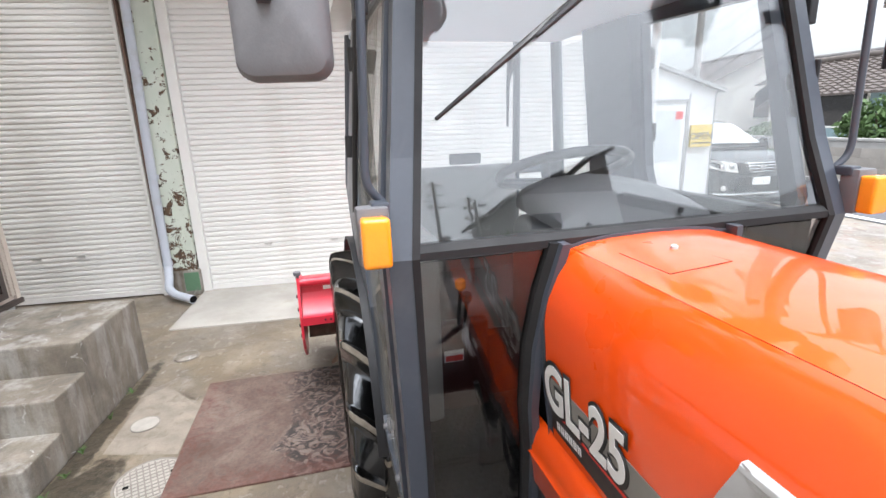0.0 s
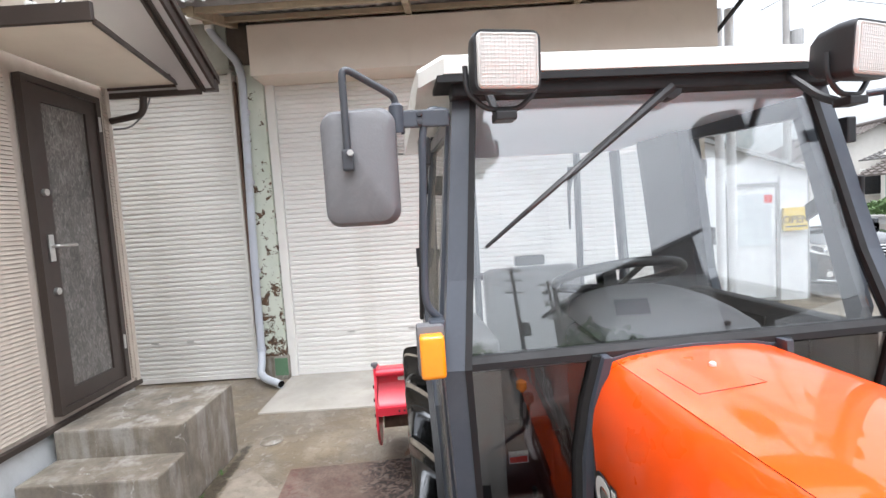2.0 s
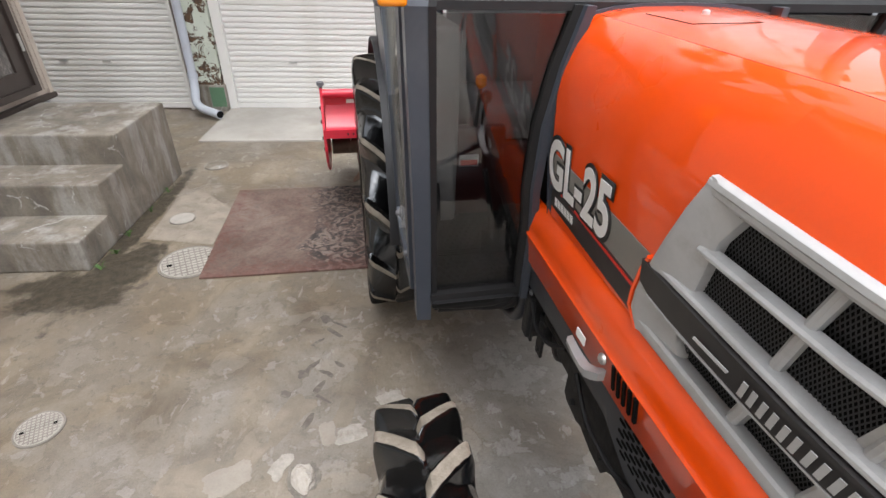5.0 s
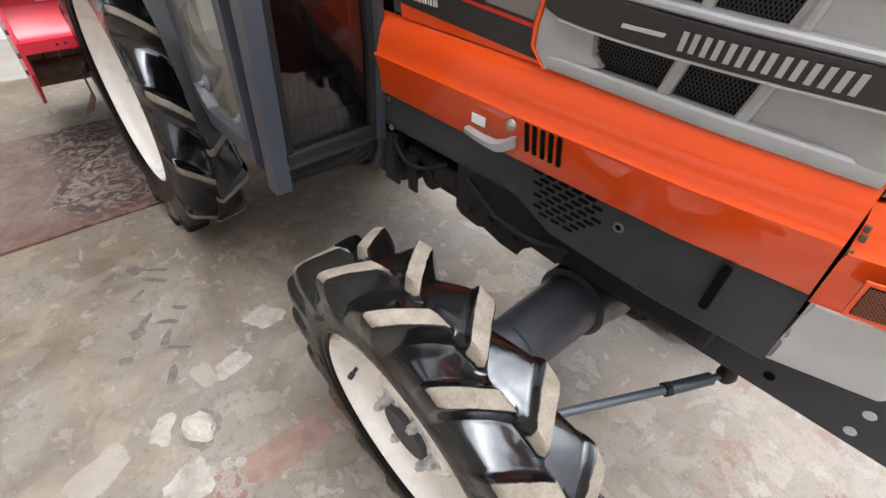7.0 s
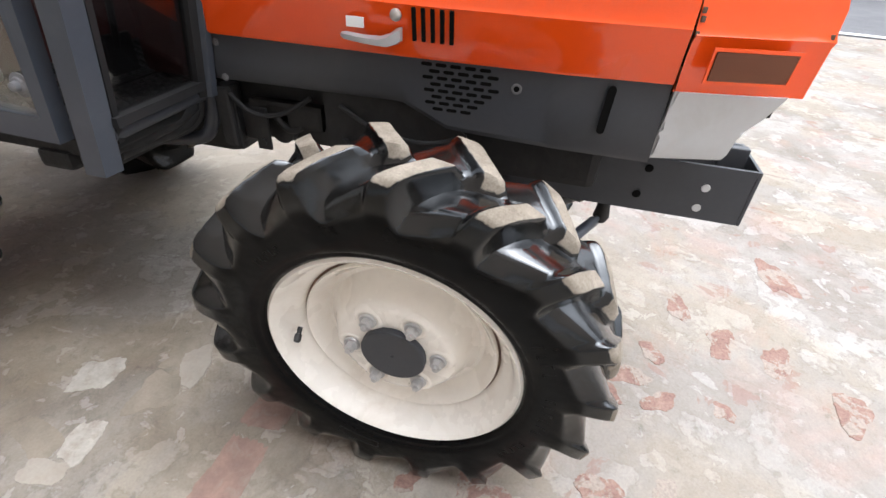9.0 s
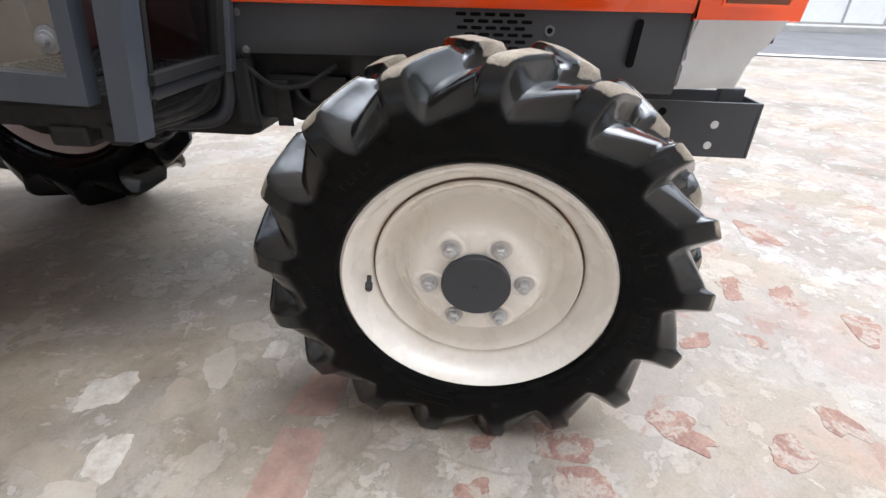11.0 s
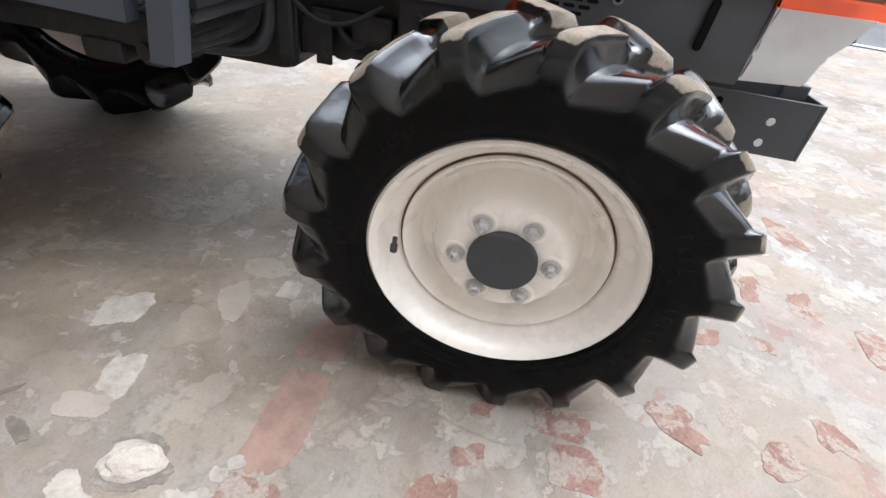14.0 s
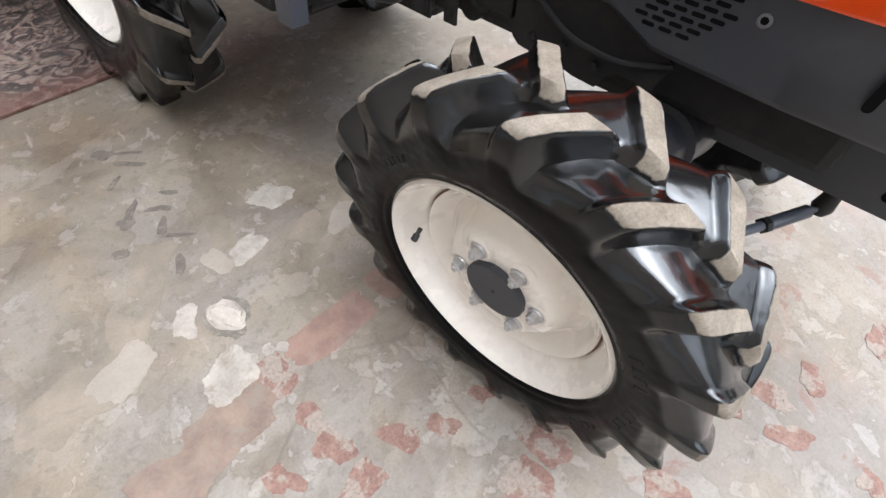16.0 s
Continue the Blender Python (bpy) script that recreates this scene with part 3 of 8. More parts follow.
def tube(bm, pts, r, seg=10, bend=0.0):
    """A round bar through the points, its corners eased by bend metres."""
    pts = [Vector(p) for p in pts]
    if bend:
        out = [pts[0]]
        for a, b, c in zip(pts, pts[1:], pts[2:]):
            d0, d1 = min(bend, (a - b).length * 0.45), min(bend, (c - b).length * 0.45)
            p0, p1 = b + (a - b).normalized() * d0, b + (c - b).normalized() * d1
            for k in range(6):
                t = k / 5
                out.append(p0 * (1 - t) ** 2 + b * 2 * t * (1 - t) + p1 * t * t)
        pts = out + [pts[-1]]
    ref = None
    rings = []
    for i, p in enumerate(pts):
        d = (pts[min(i + 1, len(pts) - 1)] - pts[max(i - 1, 0)]).normalized()
        if ref is None:
            ref = d.orthogonal().normalized()
        ref = (ref - d * ref.dot(d)).normalized()
        side = d.cross(ref)
        rr = r[i] if isinstance(r, (list, tuple)) and len(r) == len(pts) else (r if not isinstance(r, (list, tuple)) else r[0])
        rings.append([bm.verts.new(p + rr * (math.cos(2 * math.pi * k / seg) * ref + math.sin(2 * math.pi * k / seg) * side)) for k in range(seg)])
    for r0, r1 in zip(rings, rings[1:]):
        for k in range(seg):
            bm.faces.new((r0[k], r0[(k + 1) % seg], r1[(k + 1) % seg], r1[k]))
    bm.faces.new(rings[0])
    bm.faces.new(rings[-1])
    return bm


def loft(bm, rings, closed=True, caps=True, slot=0):
    """Skin rows of points, all of the same count."""
    vs = [[bm.verts.new(p) for p in ring] for ring in rings]
    n = len(vs[0])
    for r0, r1 in zip(vs, vs[1:]):
        for k in range(n if closed else n - 1):
            f = bm.faces.new((r0[k], r0[(k + 1) % n], r1[(k + 1) % n], r1[k]))
            f.material_index = slot
    if caps and closed:
        bm.faces.new(vs[0])
        bm.faces.new(vs[-1])
    return bm


def slab(bm, outline, normal, depth):
    """A flat outline (points in order) given thickness along normal."""
    n = Vector(normal).normalized() * depth
    a = [bm.verts.new(Vector(p)) for p in outline]
    b = [bm.verts.new(Vector(p) + n) for p in outline]
    bm.faces.new(a)
    bm.faces.new(b)
    for k in range(len(a)):
        j = (k + 1) % len(a)
        bm.faces.new((a[k], a[j], b[j], b[k]))
    return bm


def frame_bars(bm, corners, width, normal, depth):
    """A closed frame of flat bars inside a quad of corners."""
    c = [Vector(p) for p in corners]
    mid = sum(c, Vector()) / 4
    inner = []
    for k in range(4):
        p, a, b = c[k], c[k - 1], c[(k + 1) % 4]
        u, w = (a - p).normalized(), (b - p).normalized()
        s = max(0.3, u.cross(w).length)
        inner.append(p + (u + w) * width / s)
    for k in range(4):
        j = (k + 1) % 4
        slab(bm, [c[k], c[j], inner[j], inner[k]], normal, depth)
    return inner


def rounded(w, h, r, n=5):
    """Outline of a rounded rectangle round the origin."""
    pts = []
    for cx, cy, a0 in ((w / 2 - r, h / 2 - r, 0), (-w / 2 + r, h / 2 - r, 90), (-w / 2 + r, -h / 2 + r, 180), (w / 2 - r, -h / 2 + r, 270)):
        for k in range(n + 1):
            a = radians(a0 + 90 * k / n)
            pts.append((cx + r * math.cos(a), cy + r * math.sin(a)))
    return pts


def words(text, size, m, material, parent, name="lettering", depth=0.001, shear=0.0, grow=0.0, label="", fit=None):
    cu = bpy.data.curves.new(name, 'FONT')
    cu.body, cu.size, cu.extrude, cu.shear, cu.offset = text, size, depth, shear, grow
    cu.align_x, cu.align_y = 'CENTER', 'CENTER'
    tmp = bpy.data.objects.new(name, cu)
    me = bpy.data.meshes.new_from_object(tmp)
    bpy.data.objects.remove(tmp)
    if fit:
        xs, ys = [v.co.x for v in me.vertices], [v.co.y for v in me.vertices]
        for v in me.vertices:
            v.co.x = (v.co.x - (min(xs) + max(xs)) / 2) * fit[0] / (max(xs) - min(xs))
            v.co.y = (v.co.y - (min(ys) + max(ys)) / 2) * fit[1] / (max(ys) - min(ys))
    me.materials.clear()
    me.materials.append(material)
    ob = new(name, me)
    if parent:
        ob.parent = parent
    ob.matrix_local = m
    return tagged(ob, label) if label else ob

# ---- the yard ----
bm = bmesh.new()
bmesh.ops.create_grid(bm, x_segments=2, y_segments=2, size=400)
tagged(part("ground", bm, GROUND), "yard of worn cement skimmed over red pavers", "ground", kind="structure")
GROUND_OB = bpy.data.objects["ground"]


def patch(name, cx, cy, w, d, ang, seed, z0, z1, material, parent=None, rough=0.22, n=14):
    """A low slab with a broken outline."""
    rnd = random.Random(seed)
    b = bmesh.new()
    pts = []
    waves = [(rnd.uniform(0.25, 1.0) / j_, rnd.uniform(0, 6.28)) for j_ in (1, 1.5, 3, 5, 7, 9)]
    n = n * 4
    for k in range(n):
        a = 2 * math.pi * k / n
        s = max(abs(math.cos(a)), abs(math.sin(a))) ** -0.6
        q = s * (1 + rough * sum(c_ * math.cos(j_ * a + p_) for j_, (c_, p_) in enumerate(waves, 2)))
        q *= 1 + 0.10 * noise.noise(Vector((math.cos(a) * 2.3, math.sin(a) * 2.3, seed * 1.7))) + 0.06 * noise.noise(Vector((math.cos(a) * 7, math.sin(a) * 7, seed * 2.1))) + 0.05 * noise.noise(Vector((math.cos(a) * 19, math.sin(a) * 19, seed * 3.3))) + rnd.uniform(-0.03, 0.03)
        x, y = w / 2 * math.cos(a) * q, d / 2 * math.sin(a) * q
        pts.append((cx + x * math.cos(ang) - y * math.sin(ang), cy + x * math.sin(ang) + y * math.cos(ang)))
    lo = [b.verts.new((x, y, z0)) for x, y in pts]
    hi = [b.verts.new((cx + (x - cx) * 0.96, cy + (y - cy) * 0.96, z1)) for x, y in pts]
    b.faces.new(hi)
    for k in range(n):
        j = (k + 1) % n
        b.faces.new((lo[k], lo[j], hi[j], hi[k]))
    return part(name, b, material, parent)


tagged(part("apron_slab", cube(-1.31, 3.3, 4.36, 5.36, -0.1, 0.014, 0.006), APRON), "pale concrete apron before the roller shutters", "apron", kind="structure")
tagged(part("road", cube(7.3, 12.2, -60, 60, -0.1, 0.012, 0.0), ASPHALT), "grey asphalt street past the yard", "road", kind="structure")
tagged(part("road_line", cube(7.36, 7.48, -60, 60, 0.0, 0.017), WHITE_INK), "worn white edge line on the street", "road marking", kind="structure")
tagged(part("kerb", cube(12.2, 12.4, -60, 60, -0.1, 0.13, 0.02), KERB), "low concrete kerb along the far street side", "kerb", kind="structure")
tagged(part("pavement", cube(12.4, 13.0, -60, 60, -0.1, 0.12), KERB), "narrow concrete footway across the street", "pavement", kind="structure")

# steel plate over a pit
pl = root("steel_cover_plate", "rusty brown steel plate lying on the yard cement", "cover plate", pose(-0.21, 2.9, 0, 0, 0, 4.0))
part("plate", cube(-0.47, 0.47, -0.51, 0.51, 0.0, 0.012, 0.003), PLATE, pl)


GRID = mat("worn_cover_grid", (0.20, 0.18, 0.155), 0.75, var=0.2, scale=20, relief=0.4)


def cover(name, x, y, r, material, label, studs=True):
    t = root(name, label, "manhole cover", pose(x, y, 0, 0, 0, 25))
    part("ring", lathe(bmesh.new(), [(0.0, r), (0.006, r), (0.006, r * 0.93), (0.0, r * 0.93)], pose(0, 0, 0, 0, -90, 0), 40), GRID, t)
    part("lid", lathe(bmesh.new(), [(0.0, r * 0.91), (0.007, r * 0.91), (0.007, 0.0)], pose(0, 0, 0, 0, -90, 0), 40), material, t)
    if studs:
        k = -r
        while k < r:
            half = math.sqrt(max(0, (r * 0.86) ** 2 - k * k))
            if half > 0.01:
                part("grid_bar", cube(-half, half, k - r * 0.02, k + r * 0.02, 0.006, 0.009), GRID, t)
                part("grid_bar", cube(k - r * 0.02, k + r * 0.02, -half, half, 0.006, 0.0088), GRID, t)
            k += r * 0.17
        part("pry_slot", cube(-r * 0.7, -r * 0.55, -r * 0.06, r * 0.06, 0.006, 0.0095), DARK_HOLE, t)
        part("pry_slot", cube(r * 0.55, r * 0.7, -r * 0.06, r * 0.06, 0.006, 0.0095), DARK_HOLE, t)
    return t


cover("manhole_cover", -0.74, 2.52, 0.155, MANHOLE, "pale round manhole cover with a raised grid, in the cement")
cover("drain_cap", -0.95, 3.0, 0.074, MANHOLE, "small pale round drain cap in the cement", False)
cover("drain_cap", -1.005, 3.835, 0.085, CONC, "small round concrete drain cap near the shutters", False)
cover("meter_cover", -0.88, 1.5, 0.075, MANHOLE, "small round ribbed meter cover in the cement")
cover("valve_cap", -1.30, 1.70, 0.075, BLUE_CAP, "small blue valve cap in the cement", False)

# the lump of set cement
b = bmesh.new()
bmesh.ops.create_icosphere(b, subdivisions=3, radius=1.0)
for v in b.verts:
    q = 1 + 0.28 * noise.noise(v.co * 1.7 + Vector((3, 1, 7))) + 0.1 * noise.noise(v.co * 5)
    v.co = Vector((v.co.x * 0.036 * q, v.co.y * 0.052 * q, max(-0.2, v.co.z) * 0.022 * q))
lump = part("cement_lump", b, mat("set_cement", (0.40, 0.365, 0.32), 0.9, var=0.2, scale=30, grain=160, relief=0.8, dirt=(0.25, 0.22, 0.18), dirt_amount=0.8))
lump.matrix_world = pose(0.035, 1.255, 0.003, 0, 0, 20)
tagged(lump, "pale lump of set cement stuck to the yard", "lump")

# ---- shutter building ----
WALL_Y = 5.37
tagged(part("wall_north", cube(-6.0, 3.22, WALL_Y + 0.06, WALL_Y + 0.3, 0, 4.4), HOOD), "plain wall behind the roller shutters", "wall", kind="structure")


def slat_mesh(w, pitch, material):
    b = bmesh.new()
    prof = [(0.0, 0.0), (-0.002, 0.004), (-0.011, 0.007), (-0.013, pitch * 0.40), (-0.011, pitch - 0.010), (-0.003, pitch - 0.004), (0.0, pitch)]
    loft(b, [[(0, y, z) for y, z in prof], [(w, y, z) for y, z in prof]], closed=False, caps=False)
    me = bpy.data.meshes.new("slat")
    b.to_mesh(me)
    b.free()
    me.materials.append(material)
    return me


def shutter(x0, x1, top, label, material=SHUTTER):
    t = root("roller_shutter", label, "shutter", pose(x0, WALL_Y, 0), group="roller shutters")
    pitch, n = 0.049, int((top - 0.06) / 0.049)
    me = slat_mesh(x1 - x0, pitch, material)
    for k in range(n):
        shared("slat", me, t, pose(0, 0, 0.06 + k * pitch))
    part("bottom_bar", cube(0, x1 - x0, -0.022, 0.01, 0.012, 0.062, 0.004), SHUTTER, t)
    return t


st1 = shutter(-1.235, 3.02, 3.12, "closed ivory steel roller shutter, wide, with fine horizontal slats")
st2 = shutter(-3.4, -1.66, 3.22, "closed ivory steel roller shutter beside the house corner", SHUTTER_COOL)
for t, xs in ((st1, (0.55, 1.2)), (st2, (0.62, 1.0))):
    for x in xs:
        part("finger_pull", cube(x, x + 0.075, -0.026, -0.012, 0.44, 0.455, 0.003), STEEL, t, "small metal finger pull")
for x0, x1 in ((-1.325, -1.238), (3.022, 3.11), (-1.69, -1.655)):
    tagged(part("shutter_rail", cube(x0, x1, WALL_Y - 0.05, WALL_Y + 0.06, 0, 3.2, 0.004), SHUTTER), "ivory steel guide rail of a roller shutter", "guide rail", group="shutter rails", kind="structure")
tagged(part("shutter_box", cube(-1.33, 3.12, 4.98, WALL_Y + 0.06, 3.05, 3.52, 0.006), HOOD), "beige steel box over the wide roller shutter", "shutter box", kind="structure")
tagged(part("shutter_box_left", cube(-3.4, -1.62, 5.2, WALL_Y + 0.06, 3.2, 3.74, 0.006), LINTEL), "greenish-grey box over the narrow roller shutter", "shutter box", kind="structure")
col = root("steel_column", "steel column with peeling pale green paint and rust", "column", pose(-1.45, 5.32, 0), kind="structure")
part("shaft", cube(-0.115, 0.115, -0.03, 0.08, 0.24, 3.6, 0.004), PEELING, col)
part("foot", cube(-0.13, 0.14, -0.07, 0.08, 0.0, 0.25, 0.015), CONC, col)
GREEN = mat("dark_green_paint", (0.10, 0.19, 0.11), 0.6, var=0.2, relief=0.2, dirt=(0.25, 0.27, 0.22))
part("painted_foot_patch", cube(0.0, 0.136, -0.075, -0.069, 0.05, 0.235, 0.002), GREEN, col, "dark green paint on the foot")
pipe = root("downpipe", "grey plastic downpipe that ends in an elbow over the yard", "downpipe")
part("pipe", tube(bmesh.new(), [(-1.757, 5.17, 3.66), (-1.755, 5.17, 3.55), (-1.53, 5.2, 3.26), (-1.50, 5.21, 3.1), (-1.515, 5.215, 2.6), (-1.555, 5.22, 1.2), (-1.565, 5.22, 0.33), (-1.55, 5.16, 0.22), (-1.56, 5.13, 0.12), (-1.50, 5.10, 0.07), (-1.29, 4.93, 0.062)], 0.038, 14, 0.06), PVC, pipe, smooth=True)
part("outlet_bore", lathe(bmesh.new(), [(0, 0.0), (0.002, 0.034), (0.0, 0.034)], Matrix.Translation((-1.2885, 4.9285, 0.065)) @ Vector((1, -0.9, -0.16)).to_track_quat('X', 'Z').to_matrix().to_4x4(), 14), DARK_HOLE, pipe)
for z in (0.33, 1.15, 2.05, 2.75):
    part("pipe_collar", lathe(bmesh.new(), [(0, 0.04), (0, 0.046), (0.04, 0.046), (0.04, 0.04)], pose(-1.565 + 0.027 * max(0.0, z - 0.5), 5.22, z, 0, -90, 0), 14), PVC, pipe, smooth=True)
part("bracket_strip", cube(-1.632, -1.612, 5.28, 5.34, 0.3, 3.1, 0.002), RUSTY, pipe, "rusty strip behind the pipe")
# eave of corrugated sheet on timber
ev = root("lean_to_eave", "corrugated sheet eave on weathered timber over the shutters", "eave", kind="structure")
b = bmesh.new()
rows = []
nx = 260
for y, z in ((4.2, 3.42), (5.6, 3.78)):
    rows.append([(-1.75 + 5.35 * k / nx, y, z + 0.016 * math.sin(k * 0.9)) for k in range(nx + 1)])
loft(b, rows + [[(x, y, z + 0.004) for x, y, z in rows[1]], [(x, y, z + 0.004) for x, y, z in rows[0]]], closed=False, caps=False)
part("corrugated_sheet", b, SHEET, ev, smooth=True)
for x in (-1.55, 0.18, 1.75, 3.2):
    b = bmesh.new()
    slab(b, [(x, 4.3, 3.34), (x, 5.5, 3.66), (x, 5.5, 3.74), (x, 4.3, 3.42)], (1, 0, 0), 0.055)
    part("rafter", b, TIMBER, ev)
for y, z in ((4.32, 3.395), (4.9, 3.55)):
    part("purlin", cube(-1.7, 3.5, y, y + 0.04, z - 0.02, z + 0.025), TIMBER, ev)
b = tube(bmesh.new(), [(3.13, 5.3, 3.1), (3.25, 4.75, 3.42)], 0.02, 8)
part("strut", b, IRON, ev)
part("side_gutter", cube(-3.0, -1.66, 4.95, 5.1, 3.60, 3.70, 0.01), WHITE_ROOF, ev, "white gutter over the narrow shutter")
part("side_board", cube(-1.655, -1.40, 5.22, 5.26, 3.24, 3.66, 0.004), TIMBER_DARK, ev, "dark stained board beside the column")
part("pipe_socket", lathe(bmesh.new(), [(0, 0.04), (0, 0.048), (0.07, 0.048), (0.07, 0.04)], pose(-1.757, 5.17, 3.57, 0, -90, 0), 14), WHITE_ROOF, pipe, "white socket under the gutter", True)
part("side_eave_board", cube(-3.4, -1.7, 4.9, 5.5, 3.74, 3.86), FASCIA, ev)

# ---- house with the door ----
HX, HY = -1.98, 3.88
hs = root("house", "beige house with horizontal lap siding, a brown door and a footing", "house")
part("wall", cube(-5.0, HX - 0.012, -6.0, HY - 0.012, 0.5, 5.4), SIDING, hs)
for y0, w in ((-1.0, 4.03), (HY - 0.06, 0.06)):
    b = bmesh.new()
    slab(b, [(HX - 0.013, y0, 0), (HX + 0.004, y0, 0.002), (HX - 0.002, y0, 0.0235), (HX - 0.013, y0, 0.0235)], (0, 1, 0), w)
    first = part("siding_lap", b, SIDING, hs)
    first.matrix_local = pose(0, 0, 0.56)
    for k in range(1, 100):
        shared("siding_lap", first.data, hs, pose(0, 0, 0.56 + 0.025 * k))
part("corner_trim", cube(HX - 0.05, HX + 0.008, HY - 0.03, HY + 0.008, 0.53, 2.685, 0.003), SIDING, hs)
part("footing", cube(-5.0, HX - 0.02, -6.0, HY - 0.03, 0.0, 0.5, 0.0), FOOTING, hs)
part("drip_flashing", cube(-5.0, HX + 0.02, -6.0, HY + 0.012, 0.498, 0.532, 0.004), BRONZE, hs)
# door
DY0, DY1, DZ0, DZ1 = 3.115, 3.69, 0.60, 2.555
dr = root("door_1", "closed dark bronze aluminium house door with patterned glass", "door", kind="structure")
b = bmesh.new()
frame_bars(b, [(HX, DY0 - 0.03, DZ0 - 0.02), (HX, DY1 + 0.03, DZ0 - 0.02), (HX, DY1 + 0.03, DZ1 + 0.03), (HX, DY0 - 0.03, DZ1 + 0.03)], 0.04, (1, 0, 0), 0.05)
part("door_frame", b, BRONZE, dr)
b = bmesh.new()
frame_bars(b, [(HX, DY0 + 0.01, DZ0 + 0.02), (HX, DY1 - 0.01, DZ0 + 0.02), (HX, DY1 - 0.01, DZ1 - 0.01), (HX, DY0 + 0.01, DZ1 - 0.01)], 0.095, (1, 0, 0), 0.035)
part("door_leaf", b, BRONZE, dr)
part("door_pane", cube(HX, HX + 0.02, DY0 + 0.1, DY1 - 0.1, DZ0 + 0.11, DZ1 - 0.1), FROSTED, dr, "patterned grey glass")
part("lever_plate", cube(HX + 0.035, HX + 0.045, DY0 + 0.035, DY0 + 0.075, 1.50, 1.66, 0.004), STEEL, dr)
part("lever", tube(bmesh.new(), [(HX + 0.04, DY0 + 0.055, 1.59), (HX + 0.085, DY0 + 0.055, 1.59), (HX + 0.09, DY0 + 0.19, 1.59)], 0.009, 10, 0.015), STEEL, dr, "silver door lever", True)
for z in (1.91, 1.32):
    part("lock_cylinder", lathe(bmesh.new(), [(0, 0.022), (0.02, 0.02), (0.022, 0)], pose(HX + 0.035, DY0 + 0.055, z), 20), STEEL, dr, smooth=True)
for z in (0.82, 2.35):
    part("hinge", cube(HX + 0.03, HX + 0.055, DY1 - 0.005, DY1 + 0.015, z, z + 0.1, 0.003), STEEL, dr)
# hood over the door
cn = root("door_canopy", "dark-edged door hood with a cream soffit on the house wall", "canopy")
b = bmesh.new()
slab(b, [(HX + 0.001, 2.75, 2.69), (-1.262, 2.757, 2.69), (-1.457, 3.86, 2.69), (HX + 0.001, 3.86, 2.69)], (0, 0, 1), 0.008)
part("soffit", b, SOFFIT, cn)
part("near_trim", cube(HX + 0.002, -1.25, 2.725, 2.752, 2.683, 2.775, 0.004), BRONZE, cn)
b = bmesh.new()
slab(b, [(-1.262, 2.745, 2.672), (-1.244, 2.745, 2.672), (-1.439, 3.862, 2.672), (-1.457, 3.862, 2.672)], (0, 0, 1), 0.026)
part("edge_trim", b, BRONZE, cn)
part("end_trim", cube(HX + 0.02, -1.457, 3.855, 3.866, 2.668, 2.688, 0.002), BRONZE, cn)
part("outlet_pipe", tube(bmesh.new(), [(HX + 0.02, 3.86, 2.455), (-1.73, 3.87, 2.49), (-1.71, 3.87, 2.62)], 0.024, 10, 0.05), BRONZE, cn, smooth=True)
part("drain_cable", tube(bmesh.new(), [(HX + 0.02, 3.88, 2.40), (-1.84, 3.885, 2.405), (-1.72, 3.885, 2.50), (-1.67, 3.88, 2.61)], 0.006, 6, 0.05), GREY_PLASTIC, cn, smooth=True)


# rake of the house roof, rising from the eave
def rake(y, dz=0.0):
    return 2.652 + 0.618 * (3.86 - y) + dz


b = bmesh.new()
slab(b, [(x, y, rake(y)) for x, y in ((-1.65, 1.8), (-1.305, 1.8), (-1.305, 3.87), (-1.455, 3.87), (-1.435, 3.74), (-1.65, 3.72))], (0, 0, 1), 0.02)
part("rake_soffit", b, RAKE_GREY, hs, "light grey soffit under the rake")
for x0, x1, d0, d1, m in ((-1.306, -1.288, -0.03, 0.05, BRONZE), (-1.276, -1.262, -0.012, 0.05, BRONZE), (-1.288, -1.216, 0.012, 0.05, RAKE_GREY), (-1.216, -1.196, 0.01, 0.09, BRONZE)):
    b = bmesh.new()
    slab(b, [(x0, 3.88, rake(3.88, d0)), (x0, 1.8, rake(1.8, d0)), (x0, 1.8, rake(1.8, d1)), (x0, 3.88, rake(3.88, d1))], (1, 0, 0), x1 - x0)
    part("rake_board", b, m, hs)
b = bmesh.new()
slab(b, [(-1.70, 3.94, rake(3.94, 0.092)), (-1.70, 1.7, rake(1.7, 0.092)), (-1.70, 1.7, rake(1.7, 0.14)), (-1.70, 3.94, rake(3.94, 0.14))], (1, 0, 0), 0.52)
part("roof_edge", b, BRONZE, hs)
part("eave_fascia", cube(HX + 0.02, -1.306, 3.868, 3.895, 2.612, 2.655, 0.003), BRONZE, hs)
part("eave_board", cube(HX + 0.02, -1.306, 3.870, 3.885, 2.656, 2.72), RAKE_GREY, hs)
part("gutter_end", cube(-1.30, -1.19, 3.885, 3.94, 2.635, 2.715, 0.006), BRONZE, hs)
for y, z in ((3.23, 3.01), (3.33, 3.03), (3.47, 3.12)):
    ins = part("insulator", lathe(bmesh.new(), [(0, 0.0), (0, 0.017), (0.012, 0.024), (0.02, 0.015), (0.03, 0.022), (0.042, 0.013), (0.055, 0.015), (0.06, 0.0)], pose(HX + 0.02, y, z), 14), WHITE_ROOF, hs, "white porcelain insulator on the wall", True)
    part("pin", tube(bmesh.new(), [(HX - 0.005, y, z - 0.03), (HX + 0.03, y, z - 0.025), (HX + 0.03, y, z)], 0.006, 6), IRON, ins)
